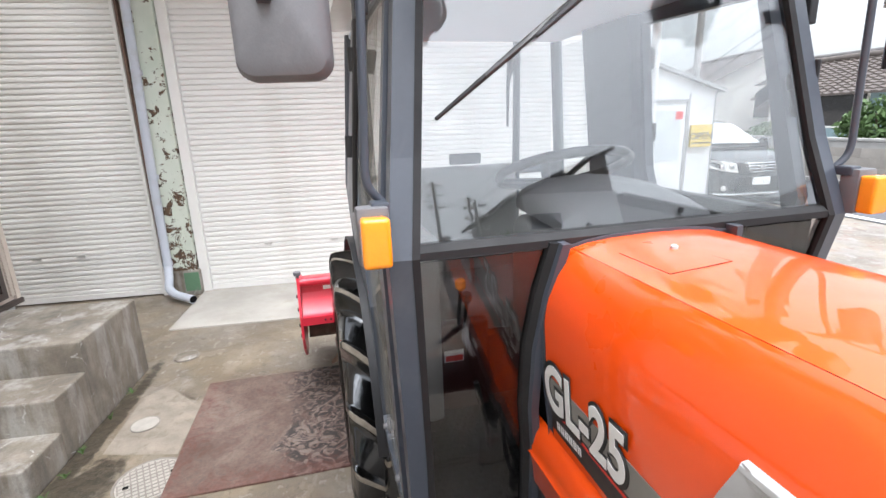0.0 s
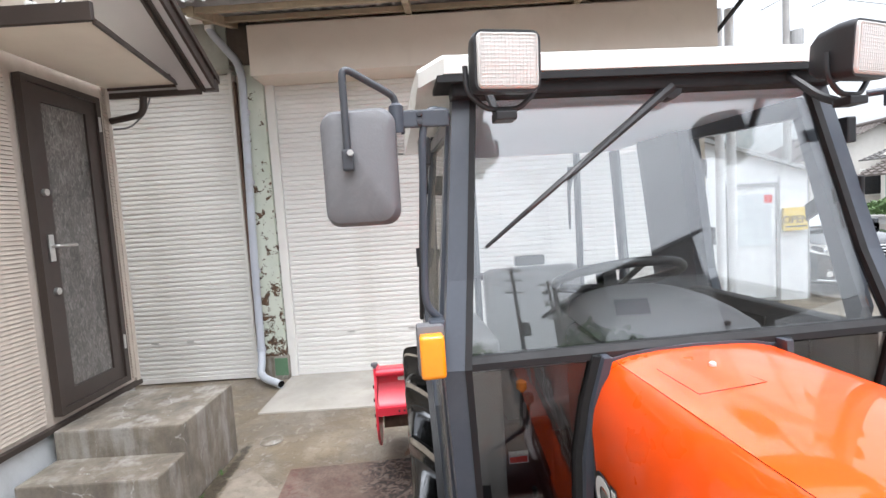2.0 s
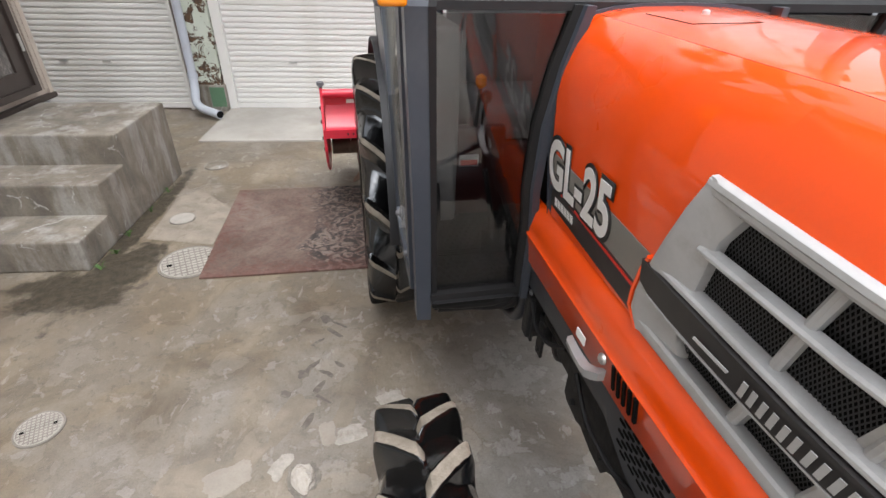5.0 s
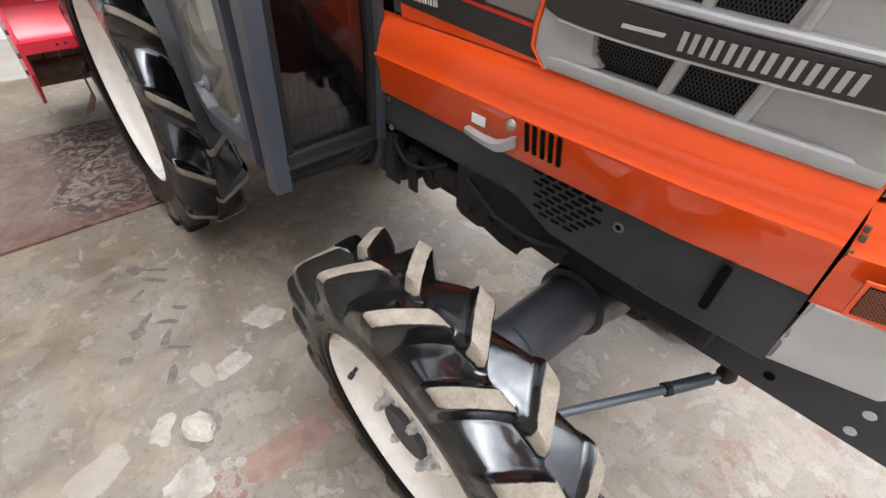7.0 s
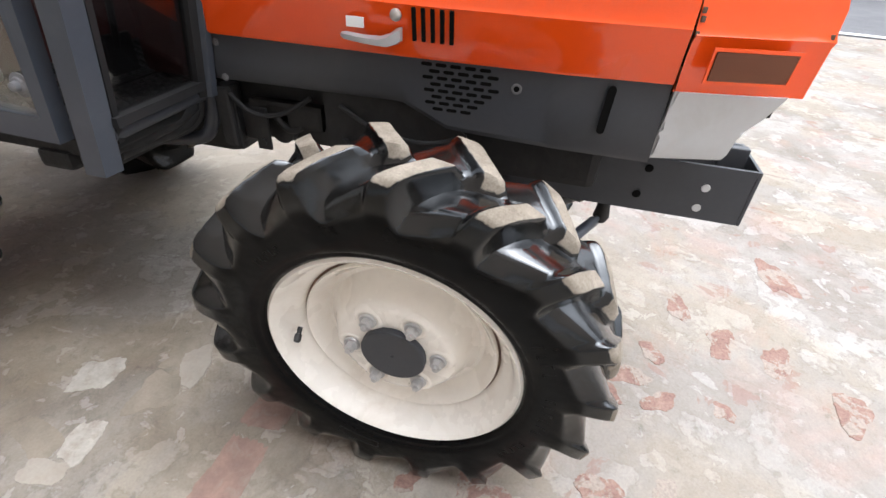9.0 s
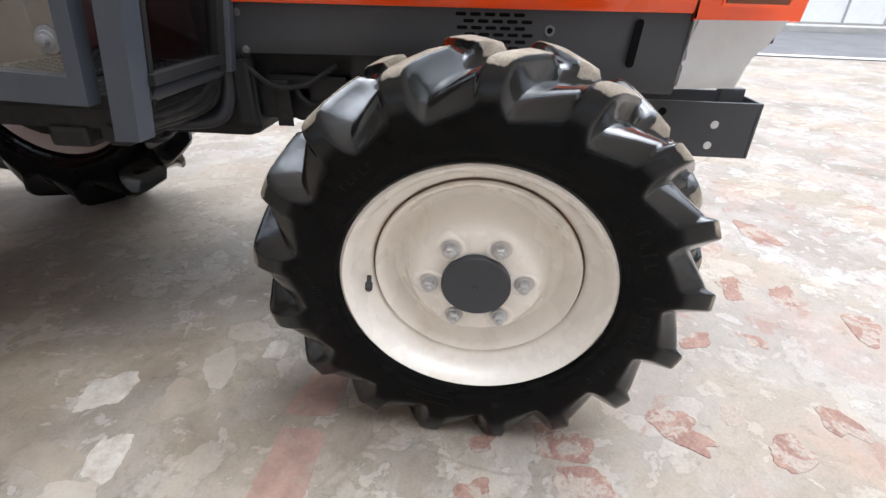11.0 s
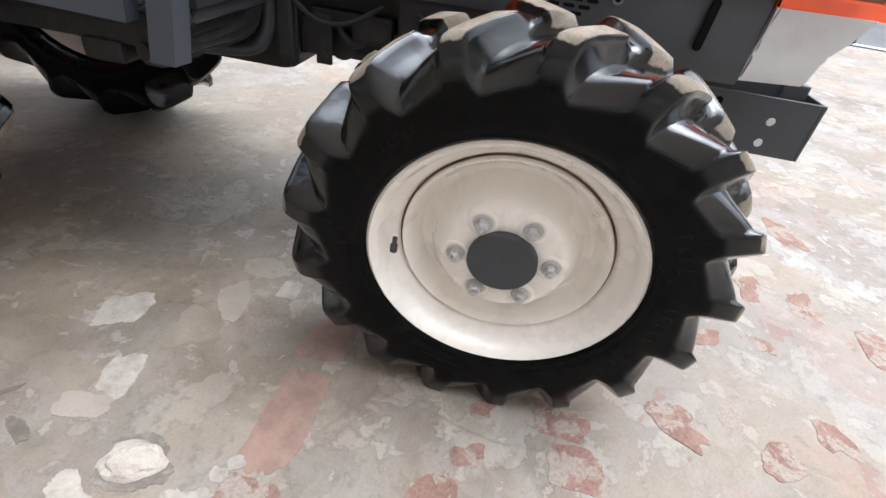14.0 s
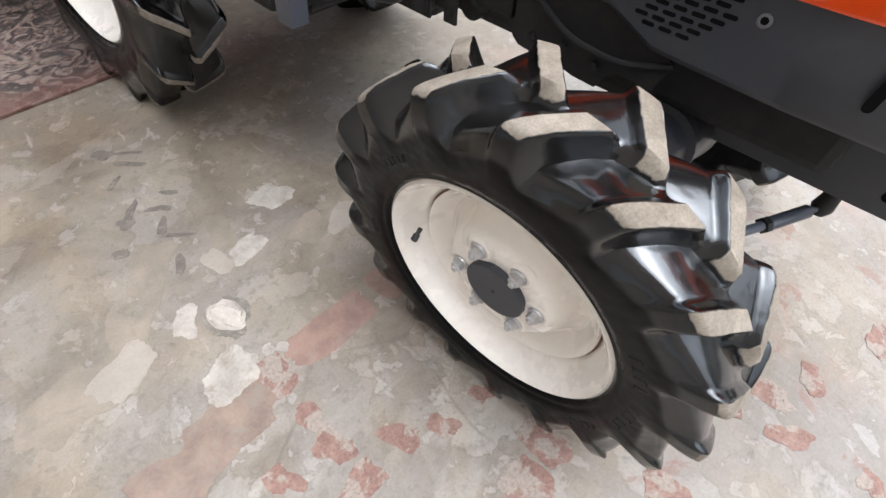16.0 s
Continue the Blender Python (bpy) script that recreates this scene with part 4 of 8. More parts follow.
part("service_cable", tube(bmesh.new(), [(HX + 0.03, 3.0, 3.2), (HX + 0.04, 3.16, 3.04), (HX + 0.06, 3.23, 3.03), (HX + 0.05, 3.28, 2.99), (HX + 0.06, 3.33, 3.05), (HX + 0.05, 3.40, 3.06), (HX + 0.06, 3.47, 3.14), (HX + 0.04, 3.58, 3.3)], 0.005, 6, 0.03), BLACK_RUBBER, hs)

# steps
sp = root("concrete_steps", "three weathered concrete steps with a landing at the house door", "steps")
for k, (y0, h) in enumerate(((2.46, 0.17), (2.75, 0.34), (3.035, 0.51))):
    b = cube(HX + 0.02, -1.2, y0, 3.70 if k == 2 else y0 + 0.292, 0.0, h, 0.012)
    part("step", b, CONC, sp)

# ---- hut with the sign ----
hut = root("white_hut", "small white panel hut with a slanting roof beside the street", "hut", pose(0, 7.45, 0))
b = bmesh.new()
slab(b, [(4.1, 0, 0), (5.88, 0, 0), (5.88, 0, 1.9), (4.1, 0, 2.5)], (0, 1, 0), 2.2)
part("wall", b, WHITE_WALL, hut)
b = bmesh.new()
slab(b, [(4.0, -0.08, 2.53), (5.98, -0.08, 1.865), (5.98, -0.08, 1.92), (4.0, -0.08, 2.585)], (0, 1, 0), 2.4)
part("roof", b, FASCIA, hut)
for x in (4.1, 4.62, 5.42, 5.86):
    part("panel_joint", cube(x - 0.01, x + 0.01, -0.012, 0.0, 0, 1.86), FASCIA, hut)
hd = part("door", cube(4.66, 5.36, -0.02, 0.0, 0.05, 1.72, 0.004), WHITE_WALL, hut)
b = bmesh.new()
frame_bars(b, [(4.62, -0.02, 0.02), (5.40, -0.02, 0.02), (5.40, -0.02, 1.78), (4.62, -0.02, 1.78)], 0.045, (0, -1, 0), 0.02)
part("door_frame", b, FASCIA, hut)
part("door_pane", cube(4.74, 5.28, -0.03, -0.018, 0.85, 1.62), mat("milky_pane", (0.62, 0.66, 0.68), 0.2, var=0.05, relief=0), hd)
part("door_knob", tube(bmesh.new(), [(4.72, -0.02, 0.72), (4.72, -0.06, 0.72), (4.80, -0.06, 0.72)], 0.01, 8), STEEL, hd)
part("notice", cube(5.18, 5.30, -0.036, -0.031, 1.48, 1.60), RED_INK, hd, "small red notice")
sg = root("open_sign", "yellow board sign with dark letters on the hut wall", "sign", pose(5.62, 7.40, 1.22))
part("board", cube(-0.18, 0.18, -0.02, 0.02, -0.17, 0.17, 0.004), YELLOW, sg)
words("OPEN", 0.15, pose(0, -0.022, -0.01, 90), BLACK_INK, sg, depth=0.002, grow=0.002)
part("rule", cube(-0.16, 0.16, -0.024, -0.02, -0.12, -0.10), BLACK_INK, sg)

# drain pipes at the end of the shutter building
for x in (3.30, 3.42):
    tagged(part("corner_pipe", tube(bmesh.new(), [(x, 5.3, 0), (x, 5.3, 3.5)], 0.045, 12), WHITE_WALL, smooth=True), "white downpipe at the end of the shutter building", "downpipe", group="corner pipes")

# ---- black minivan ----
van = root("parked_minivan", "black minivan with a chrome grille parked by the hut", "car", pose(6.92, 7.56, 0))


def van_ring(y, half, zb, zt, tuck):
    return [(-half * 0.94, y, zb), (-half, y, zb + 0.15), (-half, y, zb + (zt - zb) * 0.6), (-half * (tuck + 1) / 2, y, zt - 0.06), (-half * tuck, y, zt - 0.02), (-half * tuck * 0.6, y, zt),
            (half * tuck * 0.6, y, zt), (half * tuck, y, zt - 0.02), (half * (tuck + 1) / 2, y, zt - 0.06), (half, y, zb + (zt - zb) * 0.6), (half, y, zb + 0.15), (half * 0.94, y, zb)]


b = bmesh.new()
loft(b, [van_ring(-0.01, 0.50, 0.24, 0.66, 0.95), van_ring(0.0, 0.66, 0.20, 0.74, 0.95), van_ring(0.05, 0.76, 0.17, 0.79, 0.94), van_ring(0.14, 0.83, 0.17, 0.82, 0.92), van_ring(0.30, 0.88, 0.17, 0.86, 0.90), van_ring(0.55, 0.9, 0.17, 0.90, 0.88), van_ring(0.85, 0.9, 0.17, 0.94, 0.9), van_ring(4.5, 0.9, 0.17, 0.96, 0.92), van_ring(4.75, 0.86, 0.2, 0.95, 0.9)])
part("body", b, CAR_PAINT, van, smooth=True)
b = bmesh.new()
loft(b, [van_ring(0.76, 0.80, 0.86, 0.93, 0.97), van_ring(1.1, 0.82, 0.86, 1.13, 0.88), van_ring(1.55, 0.83, 0.86, 1.35, 0.80), van_ring(1.9, 0.84, 0.86, 1.42, 0.78), van_ring(2.6, 0.84, 0.86, 1.46, 0.78), van_ring(4.5, 0.84, 0.86, 1.44, 0.80), van_ring(4.72, 0.82, 0.9, 1.25, 0.84)])
part("cabin", b, CAR_PAINT, van, smooth=True)
b = bmesh.new()
slab(b, [(-0.72, 0.80, 0.965), (-0.35, 0.76, 0.965), (0.35, 0.76, 0.965), (0.72, 0.80, 0.965), (0.62, 1.5, 1.335), (0.3, 1.5, 1.355), (-0.3, 1.5, 1.355), (-0.62, 1.5, 1.335)], (0, -0.5, 0.87), 0.012)
# pale base colour stands in for sky reflected and hazed on the glass
ws = part("windscreen", b, mat("van_screen", (0.62, 0.64, 0.65), 0.08, var=0.08, scale=2, relief=0, coat=0.8), van, "windscreen with the sky reflection put into its pale colour")
part("wiper", tube(bmesh.new(), [(0.4, 0.75, 0.985), (0.1, 0.83, 1.02), (-0.3, 0.82, 1.015)], 0.008, 6), BLACK_PLASTIC, ws)
part("cowl", cube(-0.70, 0.70, 0.70, 0.77, 0.935, 0.955, 0.006), BLACK_PLASTIC, van)
b = bmesh.new()
slab(b, [(-0.40, -0.022, 0.575), (0.40, -0.022, 0.575), (0.47, 0.0, 0.745), (-0.47, 0.0, 0.745)], (0, -1, 0.1), 0.03)
g = part("grille", b, DARK_HOLE, van)
for k in range(4):
    w_ = 0.40 + 0.07 * k / 3
    b = bmesh.new()
    loft(b, [[(x, -0.05 + 0.05 * (abs(x) / 0.47) ** 2, 0.578 + k * 0.047), (x, -0.062 + 0.05 * (abs(x) / 0.47) ** 2, 0.59 + k * 0.047), (x, -0.05 + 0.05 * (abs(x) / 0.47) ** 2, 0.603 + k * 0.047), (x, -0.01 + 0.04 * (abs(x) / 0.47) ** 2, 0.59 + k * 0.047)] for x in (-w_, -w_ / 2, 0, w_ / 2, w_)])
    part("grille_bar", b, CHROME, g)
part("emblem", lathe(bmesh.new(), [(0, 0.05), (0.012, 0.045), (0.014, 0)], pose(0, -0.058, 0.66, 0, 0, -90), 20), CHROME, g)
for s in (-1, 1):
    b = bmesh.new()
    slab(b, [(s * 0.44, -0.02, 0.575), (s * 0.66, -0.01, 0.61), (s * 0.84, 0.12, 0.665), (s * 0.90, 0.34, 0.79), (s * 0.86, 0.26, 0.80), (s * 0.72, 0.05, 0.775), (s * 0.50, -0.01, 0.745)], (0, -1, 0.1), 0.03)
    h = part("headlight", b, LENS, van, "clear headlight")
    for a, c, r_ in ((0.57, -0.04, 0.05), (0.70, 0.01, 0.042)):
        part("lamp_bowl", lathe(bmesh.new(), [(0, r_), (0.02, r_ * 0.7), (0.022, 0)], pose(s * a, c, 0.69, 0, 0, -90), 16), CHROME, h)
    part("fog_lamp", lathe(bmesh.new(), [(0, 0.05), (0.02, 0.04), (0.022, 0)], pose(s * 0.66, -0.005, 0.33, 0, 0, -90), 16), LENS, van)
    part("wing_mirror", cube(s * 0.94 - 0.06, s * 0.94 + 0.06, 0.98, 1.08, 0.96, 1.08, 0.03), CAR_PAINT, van, smooth=True)
    for y in (0.85, 3.75):
        w = part("wheel", lathe(bmesh.new(), [(-0.1, 0.2), (-0.1, 0.31), (-0.07, 0.33), (0.07, 0.33), (0.1, 0.31), (0.1, 0.2)], pose(s * 0.82, y, 0.33), 28), BLACK_PLASTIC, van, smooth=True)
        part("rim", lathe(bmesh.new(), [(-0.105, 0.0), (-0.1, 0.12), (-0.09, 0.21), (0.09, 0.21), (0.1, 0.12), (0.105, 0.0)], pose(s * 0.82, y, 0.33), 20), STEEL, w, smooth=True)
b = bmesh.new()
slab(b, [(-0.46, -0.03, 0.26), (0.46, -0.03, 0.26), (0.40, -0.03, 0.50), (-0.40, -0.03, 0.50)], (0, -1, 0), 0.02)
part("lower_intake", b, DARK_HOLE, van)
part("bumper_trim", tube(bmesh.new(), [(-0.80, 0.08, 0.235), (-0.55, -0.03, 0.22), (0.55, -0.03, 0.22), (0.80, 0.08, 0.235)], 0.016, 8), CHROME, van)
part("number_plate", cube(-0.165, 0.165, -0.06, -0.045, 0.37, 0.50, 0.004), WHITE_INK, van, "plain white plate")

# ---- across the street ----
def block_wall(x, y0, y1, h, label):
    t = root("block_fence", label, "fence", pose(x, y0, 0))
    part("core", cube(0.01, 0.11, 0, y1 - y0, 0, h - 0.01), KERB, t)
    bmk = cube(0, 0.12, 0, 0.388, 0, 0.188, 0.004, 1)
    me = bpy.data.meshes.new("block")
    bmk.to_mesh(me)
    bmk.free()
    me.materials.append(BLOCK)
    for r in range(int(h / 0.19)):
        for c in range(int((y1 - y0) / 0.39)):
            shared("block", me, t, pose(0, c * 0.39 + (0.19 if r % 2 else 0), r * 0.19 + 0.005))
    part("coping", cube(-0.015, 0.135, 0, y1 - y0, h, h + 0.06, 0.01), KERB, t)
    return t


tagged(part("garden_plot", cube(10.2, 13.2, 7.6, 40, -0.1, 0.10, 0.02), KERB), "raised concrete-edged garden plot across the street", "plot", kind="structure")
block_wall(10.3, 7.8, 17.0, 0.90, "beige concrete block fence across the street")


def leaf_mesh(name, count, sx, sy, sz, seed, size, parent, material=None):
    rnd = np.random.RandomState(seed)
    p = rnd.normal(size=(count, 3))
    p /= np.linalg.norm(p, axis=1)[:, None]
    p *= (0.45 + 0.55 * rnd.rand(count, 1) ** 0.5)
    lumps = np.array([1 + 0.35 * noise.noise(Vector(q * 2.3 + seed)) for q in p])[:, None]
    c = p * lumps * (sx, sy, sz)
    u = rnd.normal(size=(count, 3))
    u /= np.linalg.norm(u, axis=1)[:, None]
    w = np.cross(u, rnd.normal(size=(count, 3)))
    w /= np.linalg.norm(w, axis=1)[:, None]
    s = size * (0.6 + 0.8 * rnd.rand(count, 1))
    v = np.stack([c - u * s, c + w * s * 0.5, c + u * s, c - w * s * 0.5], 1).reshape(-1, 3)
    me = bpy.data.meshes.new(name)
    me.from_pydata(v.tolist(), [], np.arange(4 * count).reshape(-1, 4).tolist())
    me.materials.append(material or LEAF)
    ob = new(name, me)
    ob.parent = parent
    return ob


def shrub(x, y, z, sx, sy, sz, seed, label="clipped green shrub behind the block fence"):
    t = root("garden_shrub", label, "shrub", pose(x, y, 0), group="garden shrubs")
    for k in range(4):
        part("stem", tube(bmesh.new(), [(0, 0, 0), (0.25 * math.cos(k * 1.6) * sx, 0.25 * math.sin(k * 1.6) * sy, z), (0.5 * math.cos(k * 1.6) * sx, 0.5 * math.sin(k * 1.6) * sy, z + sz * 0.5)], 0.03, 6), BARK, t)
    ob = leaf_mesh("leaves", 2200, sx, sy, sz, seed, 0.07, t)
    ob.location = (0, 0, z)
    return t


shrub(11.0, 9.0, 1.15, 0.5, 0.9, 0.55, 3)
shrub(11.2, 11.8, 0.95, 0.5, 0.8, 0.35, 5)
shrub(11.1, 8.2, 1.2, 0.5, 0.8, 0.65, 8)


def tiled_house(x, y, w, d, h, rise, wallm, tilem, label, yaw=0.0, windows=()):
    """A house with a ridge along its local y, tiled on both slopes."""
    t = root("tiled_house", label, "house", pose(x, y, 0, 0, 0, yaw), group="houses across the street")
    part("wall", cube(-w / 2, w / 2, -d / 2, d / 2, 0, h), wallm, t)
    for s in (-1, 1):
        b = bmesh.new()
        slab(b, [(-w / 2, s * d / 2, h), (w / 2, s * d / 2, h), (0, s * d / 2, h + rise)], (0, -s, 0), 0.1)
        part("gable", b, wallm, t)
    for s in (-1, 1):
        slope, n = math.hypot(w / 2 + 0.5, rise + 0.2), 14
        for r in range(n):
            b = bmesh.new()
            a0, a1 = r / n, (r + 1) / n
            xa, za = s * (w / 2 + 0.5) * (1 - a0), h - 0.2 + (rise + 0.2) * a0
            xb, zb = s * (w / 2 + 0.5) * (1 - a1), h - 0.2 + (rise + 0.2) * a1
            ny = int((d + 1.0) / 0.09)
            rows = []
            for xx, zz in ((xa, za + 0.05), (xb, zb + 0.01)):
                rows.append([(xx, -d / 2 - 0.5 + (d + 1.0) * k / ny, zz + 0.022 * math.sin(k * 2.0)) for k in range(ny + 1)])
            rows.insert(0, [(px, py, za - 0.02) for px, py, pz in rows[0]])
            loft(b, rows, closed=False, caps=False)
            part("tile_course", b, tilem, t, smooth=True)
    part("ridge", tube(bmesh.new(), [(0, -d / 2 - 0.5, h + rise + 0.05), (0, d / 2 + 0.5, h + rise + 0.05)], 0.12, 10), tilem, t, smooth=True)
    for face, a, z0, ww, hh in windows:
        if face == 'x':
            bx = (-w / 2 - 0.03, -w / 2 + 0.02, a - ww / 2, a + ww / 2, z0, z0 + hh)
        else:
            bx = (a - ww / 2, a + ww / 2, -d / 2 - 0.03, -d / 2 + 0.02, z0, z0 + hh)
        wf = part("window", cube(*bx, 0.01), WHITE_ROOF, t)
        g = 0.06
        bx2 = list(bx)
        bx2[0] -= 0.008 if face == 'x' else -g
        bx2[1] -= 0.0 if face == 'x' else g
        bx2[2] += g if face == 'x' else -0.008
        bx2[3] -= g if face == 'x' else 0
        bx2[4], bx2[5] = bx2[4] + g, bx2[5] - g
        part("pane", cube(*bx2), CAR_PAINT, wf)
    return t


HW1 = mat("cream_house_render", (0.66, 0.64, 0.60), 0.8, var=0.05, relief=0.3)
HW2 = mat("blue_grey_sheet", (0.24, 0.34, 0.38), 0.6, var=0.08, relief=0.2)
tiled_house(22.5, 18.6, 6.5, 5.0, 2.9, 0.95, HW1, TILE, "two-storey white house with a grey tiled roof", 12, (('x', -1.5, 1.2, 1.6, 1.2), ('x', 1.5, 1.2, 1.6, 1.2), ('y', 0.0, 1.3, 1.8, 1.2)))
tiled_house(16.4, 13.2, 4.0, 4.4, 2.15, 0.95, HW2, BROWN_TILE, "low house with brown tiles and blue-grey walls", 4, (('x', 0.0, 1.0, 1.6, 1.0),))
tiled_house(20.5, 25.0, 6.0, 6.5, 3.0, 1.4, HW1, BROWN_TILE, "white house with a brown tiled roof farther along", -8, (('x', -2.0, 1.2, 1.6, 1.2), ('x', 1.6, 1.2, 1.6, 1.2), ('y', 0.0, 1.2, 1.6, 1.2)))
tiled_house(11.0, 27.0, 7.0, 7.0, 3.4, 1.8, HW1, TILE, "white house at the end of the street", 20, (('y', -1.6, 1.4, 1.6, 1.2), ('y', 1.6, 1.4, 1.6, 1.2)))

# office building across the street
ob_ = root("street_office", "white flat-fronted building with panels and a grey door", "building", pose(13.05, 0, 0))
part("wall", cube(0.05, 5.0, -10.6, 1.5, 0, 3.6), WHITE_WALL, ob_)
part("plinth", cube(0.0, 0.06, -10.6, 1.5, 0, 0.16), KERB, ob_)
for k in range(13):
    part("panel_joint", cube(0.02, 0.052, -10.3 + k * 0.9, -10.26 + k * 0.9, 0.16, 3.4), FASCIA, ob_)
od = part("door", cube(0.0, 0.05, -8.35, -7.55, 0.14, 2.2, 0.005), FASCIA, ob_)
part("door_pane", cube(-0.008, 0.0, -8.2, -7.7, 0.9, 2.0), FROSTED, od)
wn = part("window", cube(0.0, 0.05, -5.6, -3.2, 0.8, 2.1, 0.005), WHITE_ROOF, ob_)
part("pane", cube(-0.008, 0.0, -5.52, -4.44, 0.88, 2.02), CAR_PAINT, wn)
part("pane", cube(-0.008, 0.0, -4.36, -3.28, 0.88, 2.02), CAR_PAINT, wn)
part("hand_rail", tube(bmesh.new(), [(-0.35, -6.4, 0.1), (-0.35, -6.4, 0.55), (0.0, -6.55, 0.6)], 0.02, 8, 0.08), STEEL, ob_)


def power_pole(x, y, h, label, yaw=0.0):
    t = root("utility_pole", label, "pole", pose(x, y, 0, 0, 0, yaw), group="utility poles")
    part("post", tube(bmesh.new(), [(0, 0, 0), (0, 0, h)], [0.13, 0.085], 12), POLE_CONC, t, smooth=True)
    for z in (h - 0.25, h - 0.75, h - 1.35):
        a = part("crossarm", cube(-0.5, 0.5, -0.04, 0.04, z, z + 0.07), STEEL, t)
        for k in (-0.45, -0.2, 0.2, 0.45):
            part("insulator", lathe(bmesh.new(), [(0, 0.02), (0.03, 0.05), (0.06, 0.03), (0.1, 0.05), (0.13, 0.02), (0.14, 0)], pose(k, 0, z + 0.07, 0, -90, 0), 8), WHITE_ROOF, a)
    part("transformer", lathe(bmesh.new(), [(0, 0), (0.0, 0.2), (0.6, 0.2), (0.62, 0)], pose(0.32, 0, h - 3.4, 0, -90, 0), 16), FASCIA, t)
    return t


power_pole(11.75, 16.0, 9.5, "concrete utility pole with crossarms along the street")
power_pole(-2.6, -13.0, 9.0, "concrete utility pole on the open side of the yard", 15)
power_pole(8.7, -16.3, 6.8, "utility pole beyond the yard beside the trees", 35)
power_pole(7.9, -19.0, 8.75, "utility pole beyond the yard with stacked crossarms", -10)
power_pole(11.9, -24.0, 9.5, "utility pole farther down the street", 0)
CABLE = mat("black_cable", (0.02, 0.02, 0.02), 0.6, relief=0)


def wire(p, q, sag):
    p, q = Vector(p), Vector(q)
    pts = [p.lerp(q, k / 16) - Vector((0, 0, sag * (1 - (k / 8 - 1) ** 2))) for k in range(17)]
    tagged(part("power_cable", tube(bmesh.new(), pts, 0.010, 5), CABLE), "thin black overhead power cable between poles", "cable", group="power cables")


for dz in (9.2, 8.5, 7.4):
    for dx in (-0.8, 0.8):
        wire((11.75 + dx, 16, dz), (11.9 + dx, -24, dz), 0.7)
wire((-3.2, -13, 8.4), (7.3, -19, 8.1), 0.2)
wire((-2.2, -13, 7.9), (8.5, -19, 7.6), 0.2)
wire((11.75, 16, 8.4), (3.4, 5.5, 3.9), 0.3)
wire((11.75, 16, 7.9), (22, 12, 4.6), 0.2)
wire((-2.6, -13, 8.4), (-40, -16, 8.4), 0.6)
wire((7.9, -19, 7.7), (40, -26, 7.6), 0.6)


def tree(x, y, h, r, seed):
    t = root("garden_tree", "leafy tree beyond the open side of the yard", "tree", pose(x, y, 0), group="trees behind the yard")
    part("trunk", tube(bmesh.new(), [(0, 0, 0), (0.1, 0, h * 0.4), (0, 0.1, h * 0.8)], [0.16, 0.12, 0.04], 8), BARK, t)
    rnd = random.Random(seed)
    for k in range(5):
        a = k * 1.3 + rnd.random()
        part("limb", tube(bmesh.new(), [(0.05, 0, h * 0.4), (math.cos(a) * r * 0.6, math.sin(a) * r * 0.6, h * 0.7)], [0.07, 0.03], 6), BARK, t)
    ob = leaf_mesh("crown", 2600, r, r, h * 0.38, seed, 0.16, t)
    ob.location = (0, 0, h * 0.68)


for x, y, h, r, sd in ((1.0, -21, 4.6, 2.6, 11), (4.6, -21, 5.4, 2.8, 12), (-5.5, -19, 4.2, 2.3, 13), (9.3, -15.2, 4.6, 1.9, 14), (-1.8, -21, 5.0, 2.4, 15)):
    tree(x, y, h, r, sd)
HW3 = mat("brown_grey_house_siding", (0.20, 0.185, 0.17), 0.75, var=0.1, scale=2, relief=0.3)
HS = root("street_house", "two-storey brown-grey house with a lower wing past the office", "house", group="houses across the street")
part("wall", cube(11.0, 16.2, -22.0, -16.2, 0, 7.0), mat("pale_grey_render", (0.46, 0.46, 0.45), 0.8, var=0.08, scale=1.5, relief=0.3), HS)
part("wing_wall", cube(16.2, 24.0, -21.5, -16.4, 0, 4.3), HW3, HS)
b = bmesh.new()
slab(b, [(11.0, -16.3, 7.0), (16.1, -16.3, 7.0), (16.1, -16.3, 8.9)], (0, -1, 0), 5.6)
part("gable", b, HW3, HS)
b = bmesh.new()
slab(b, [(16.3, -16.5, 4.3), (24.0, -16.5, 4.3), (24.0, -16.5, 4.7), (16.3, -16.5, 6.45)], (0, -1, 0), 4.8)
part("wing_gable", b, HW3, HS)
for nm, p, q in (("roof", (10.4, 6.82), (16.35, 9.0)), ("wing_roof", (16.25, 6.62), (24.4, 4.75))):
    b = bmesh.new()
    slab(b, [(p[0], -15.8, p[1]), (q[0], -15.8, q[1]), (q[0], -22.3, q[1]), (p[0], -22.3, p[1])], (0, 0, 1), 0.16)
    part(nm, b, TILE, HS)
for x, z, ww, hh in ((12.0, 5.3, 1.7, 0.8), (17.4, 3.2, 0.9, 1.3), (18.6, 3.2, 0.9, 1.3), (20.2, 3.0, 0.9, 1.2), (13.4, 1.1, 1.8, 1.3)):
    y0 = -16.2 if x < 16 else -16.4
    wf = part("window", cube(x - ww / 2, x + ww / 2, y0, y0 + 0.05, z, z + hh, 0.01), FASCIA, HS)
    part("pane", cube(x - ww / 2 + 0.06, x + ww / 2 - 0.06, y0 + 0.05, y0 + 0.058, z + 0.06, z + hh - 0.06), CAR_PAINT, wf)
tiled_house(-10.0, -24.0, 8.0, 8.0, 3.2, 1.7, HW1, TILE, "white house beyond the open side of the yard", 90, (('x', 0.0, 1.2, 1.8, 1.2),))

# ---- tractor ----
TR = root("tractor", "orange compact tractor with a grey glazed cab, parked on the yard", "tractor", pose(0.9136, 0.8089, 0, 0, 0, 5.7))


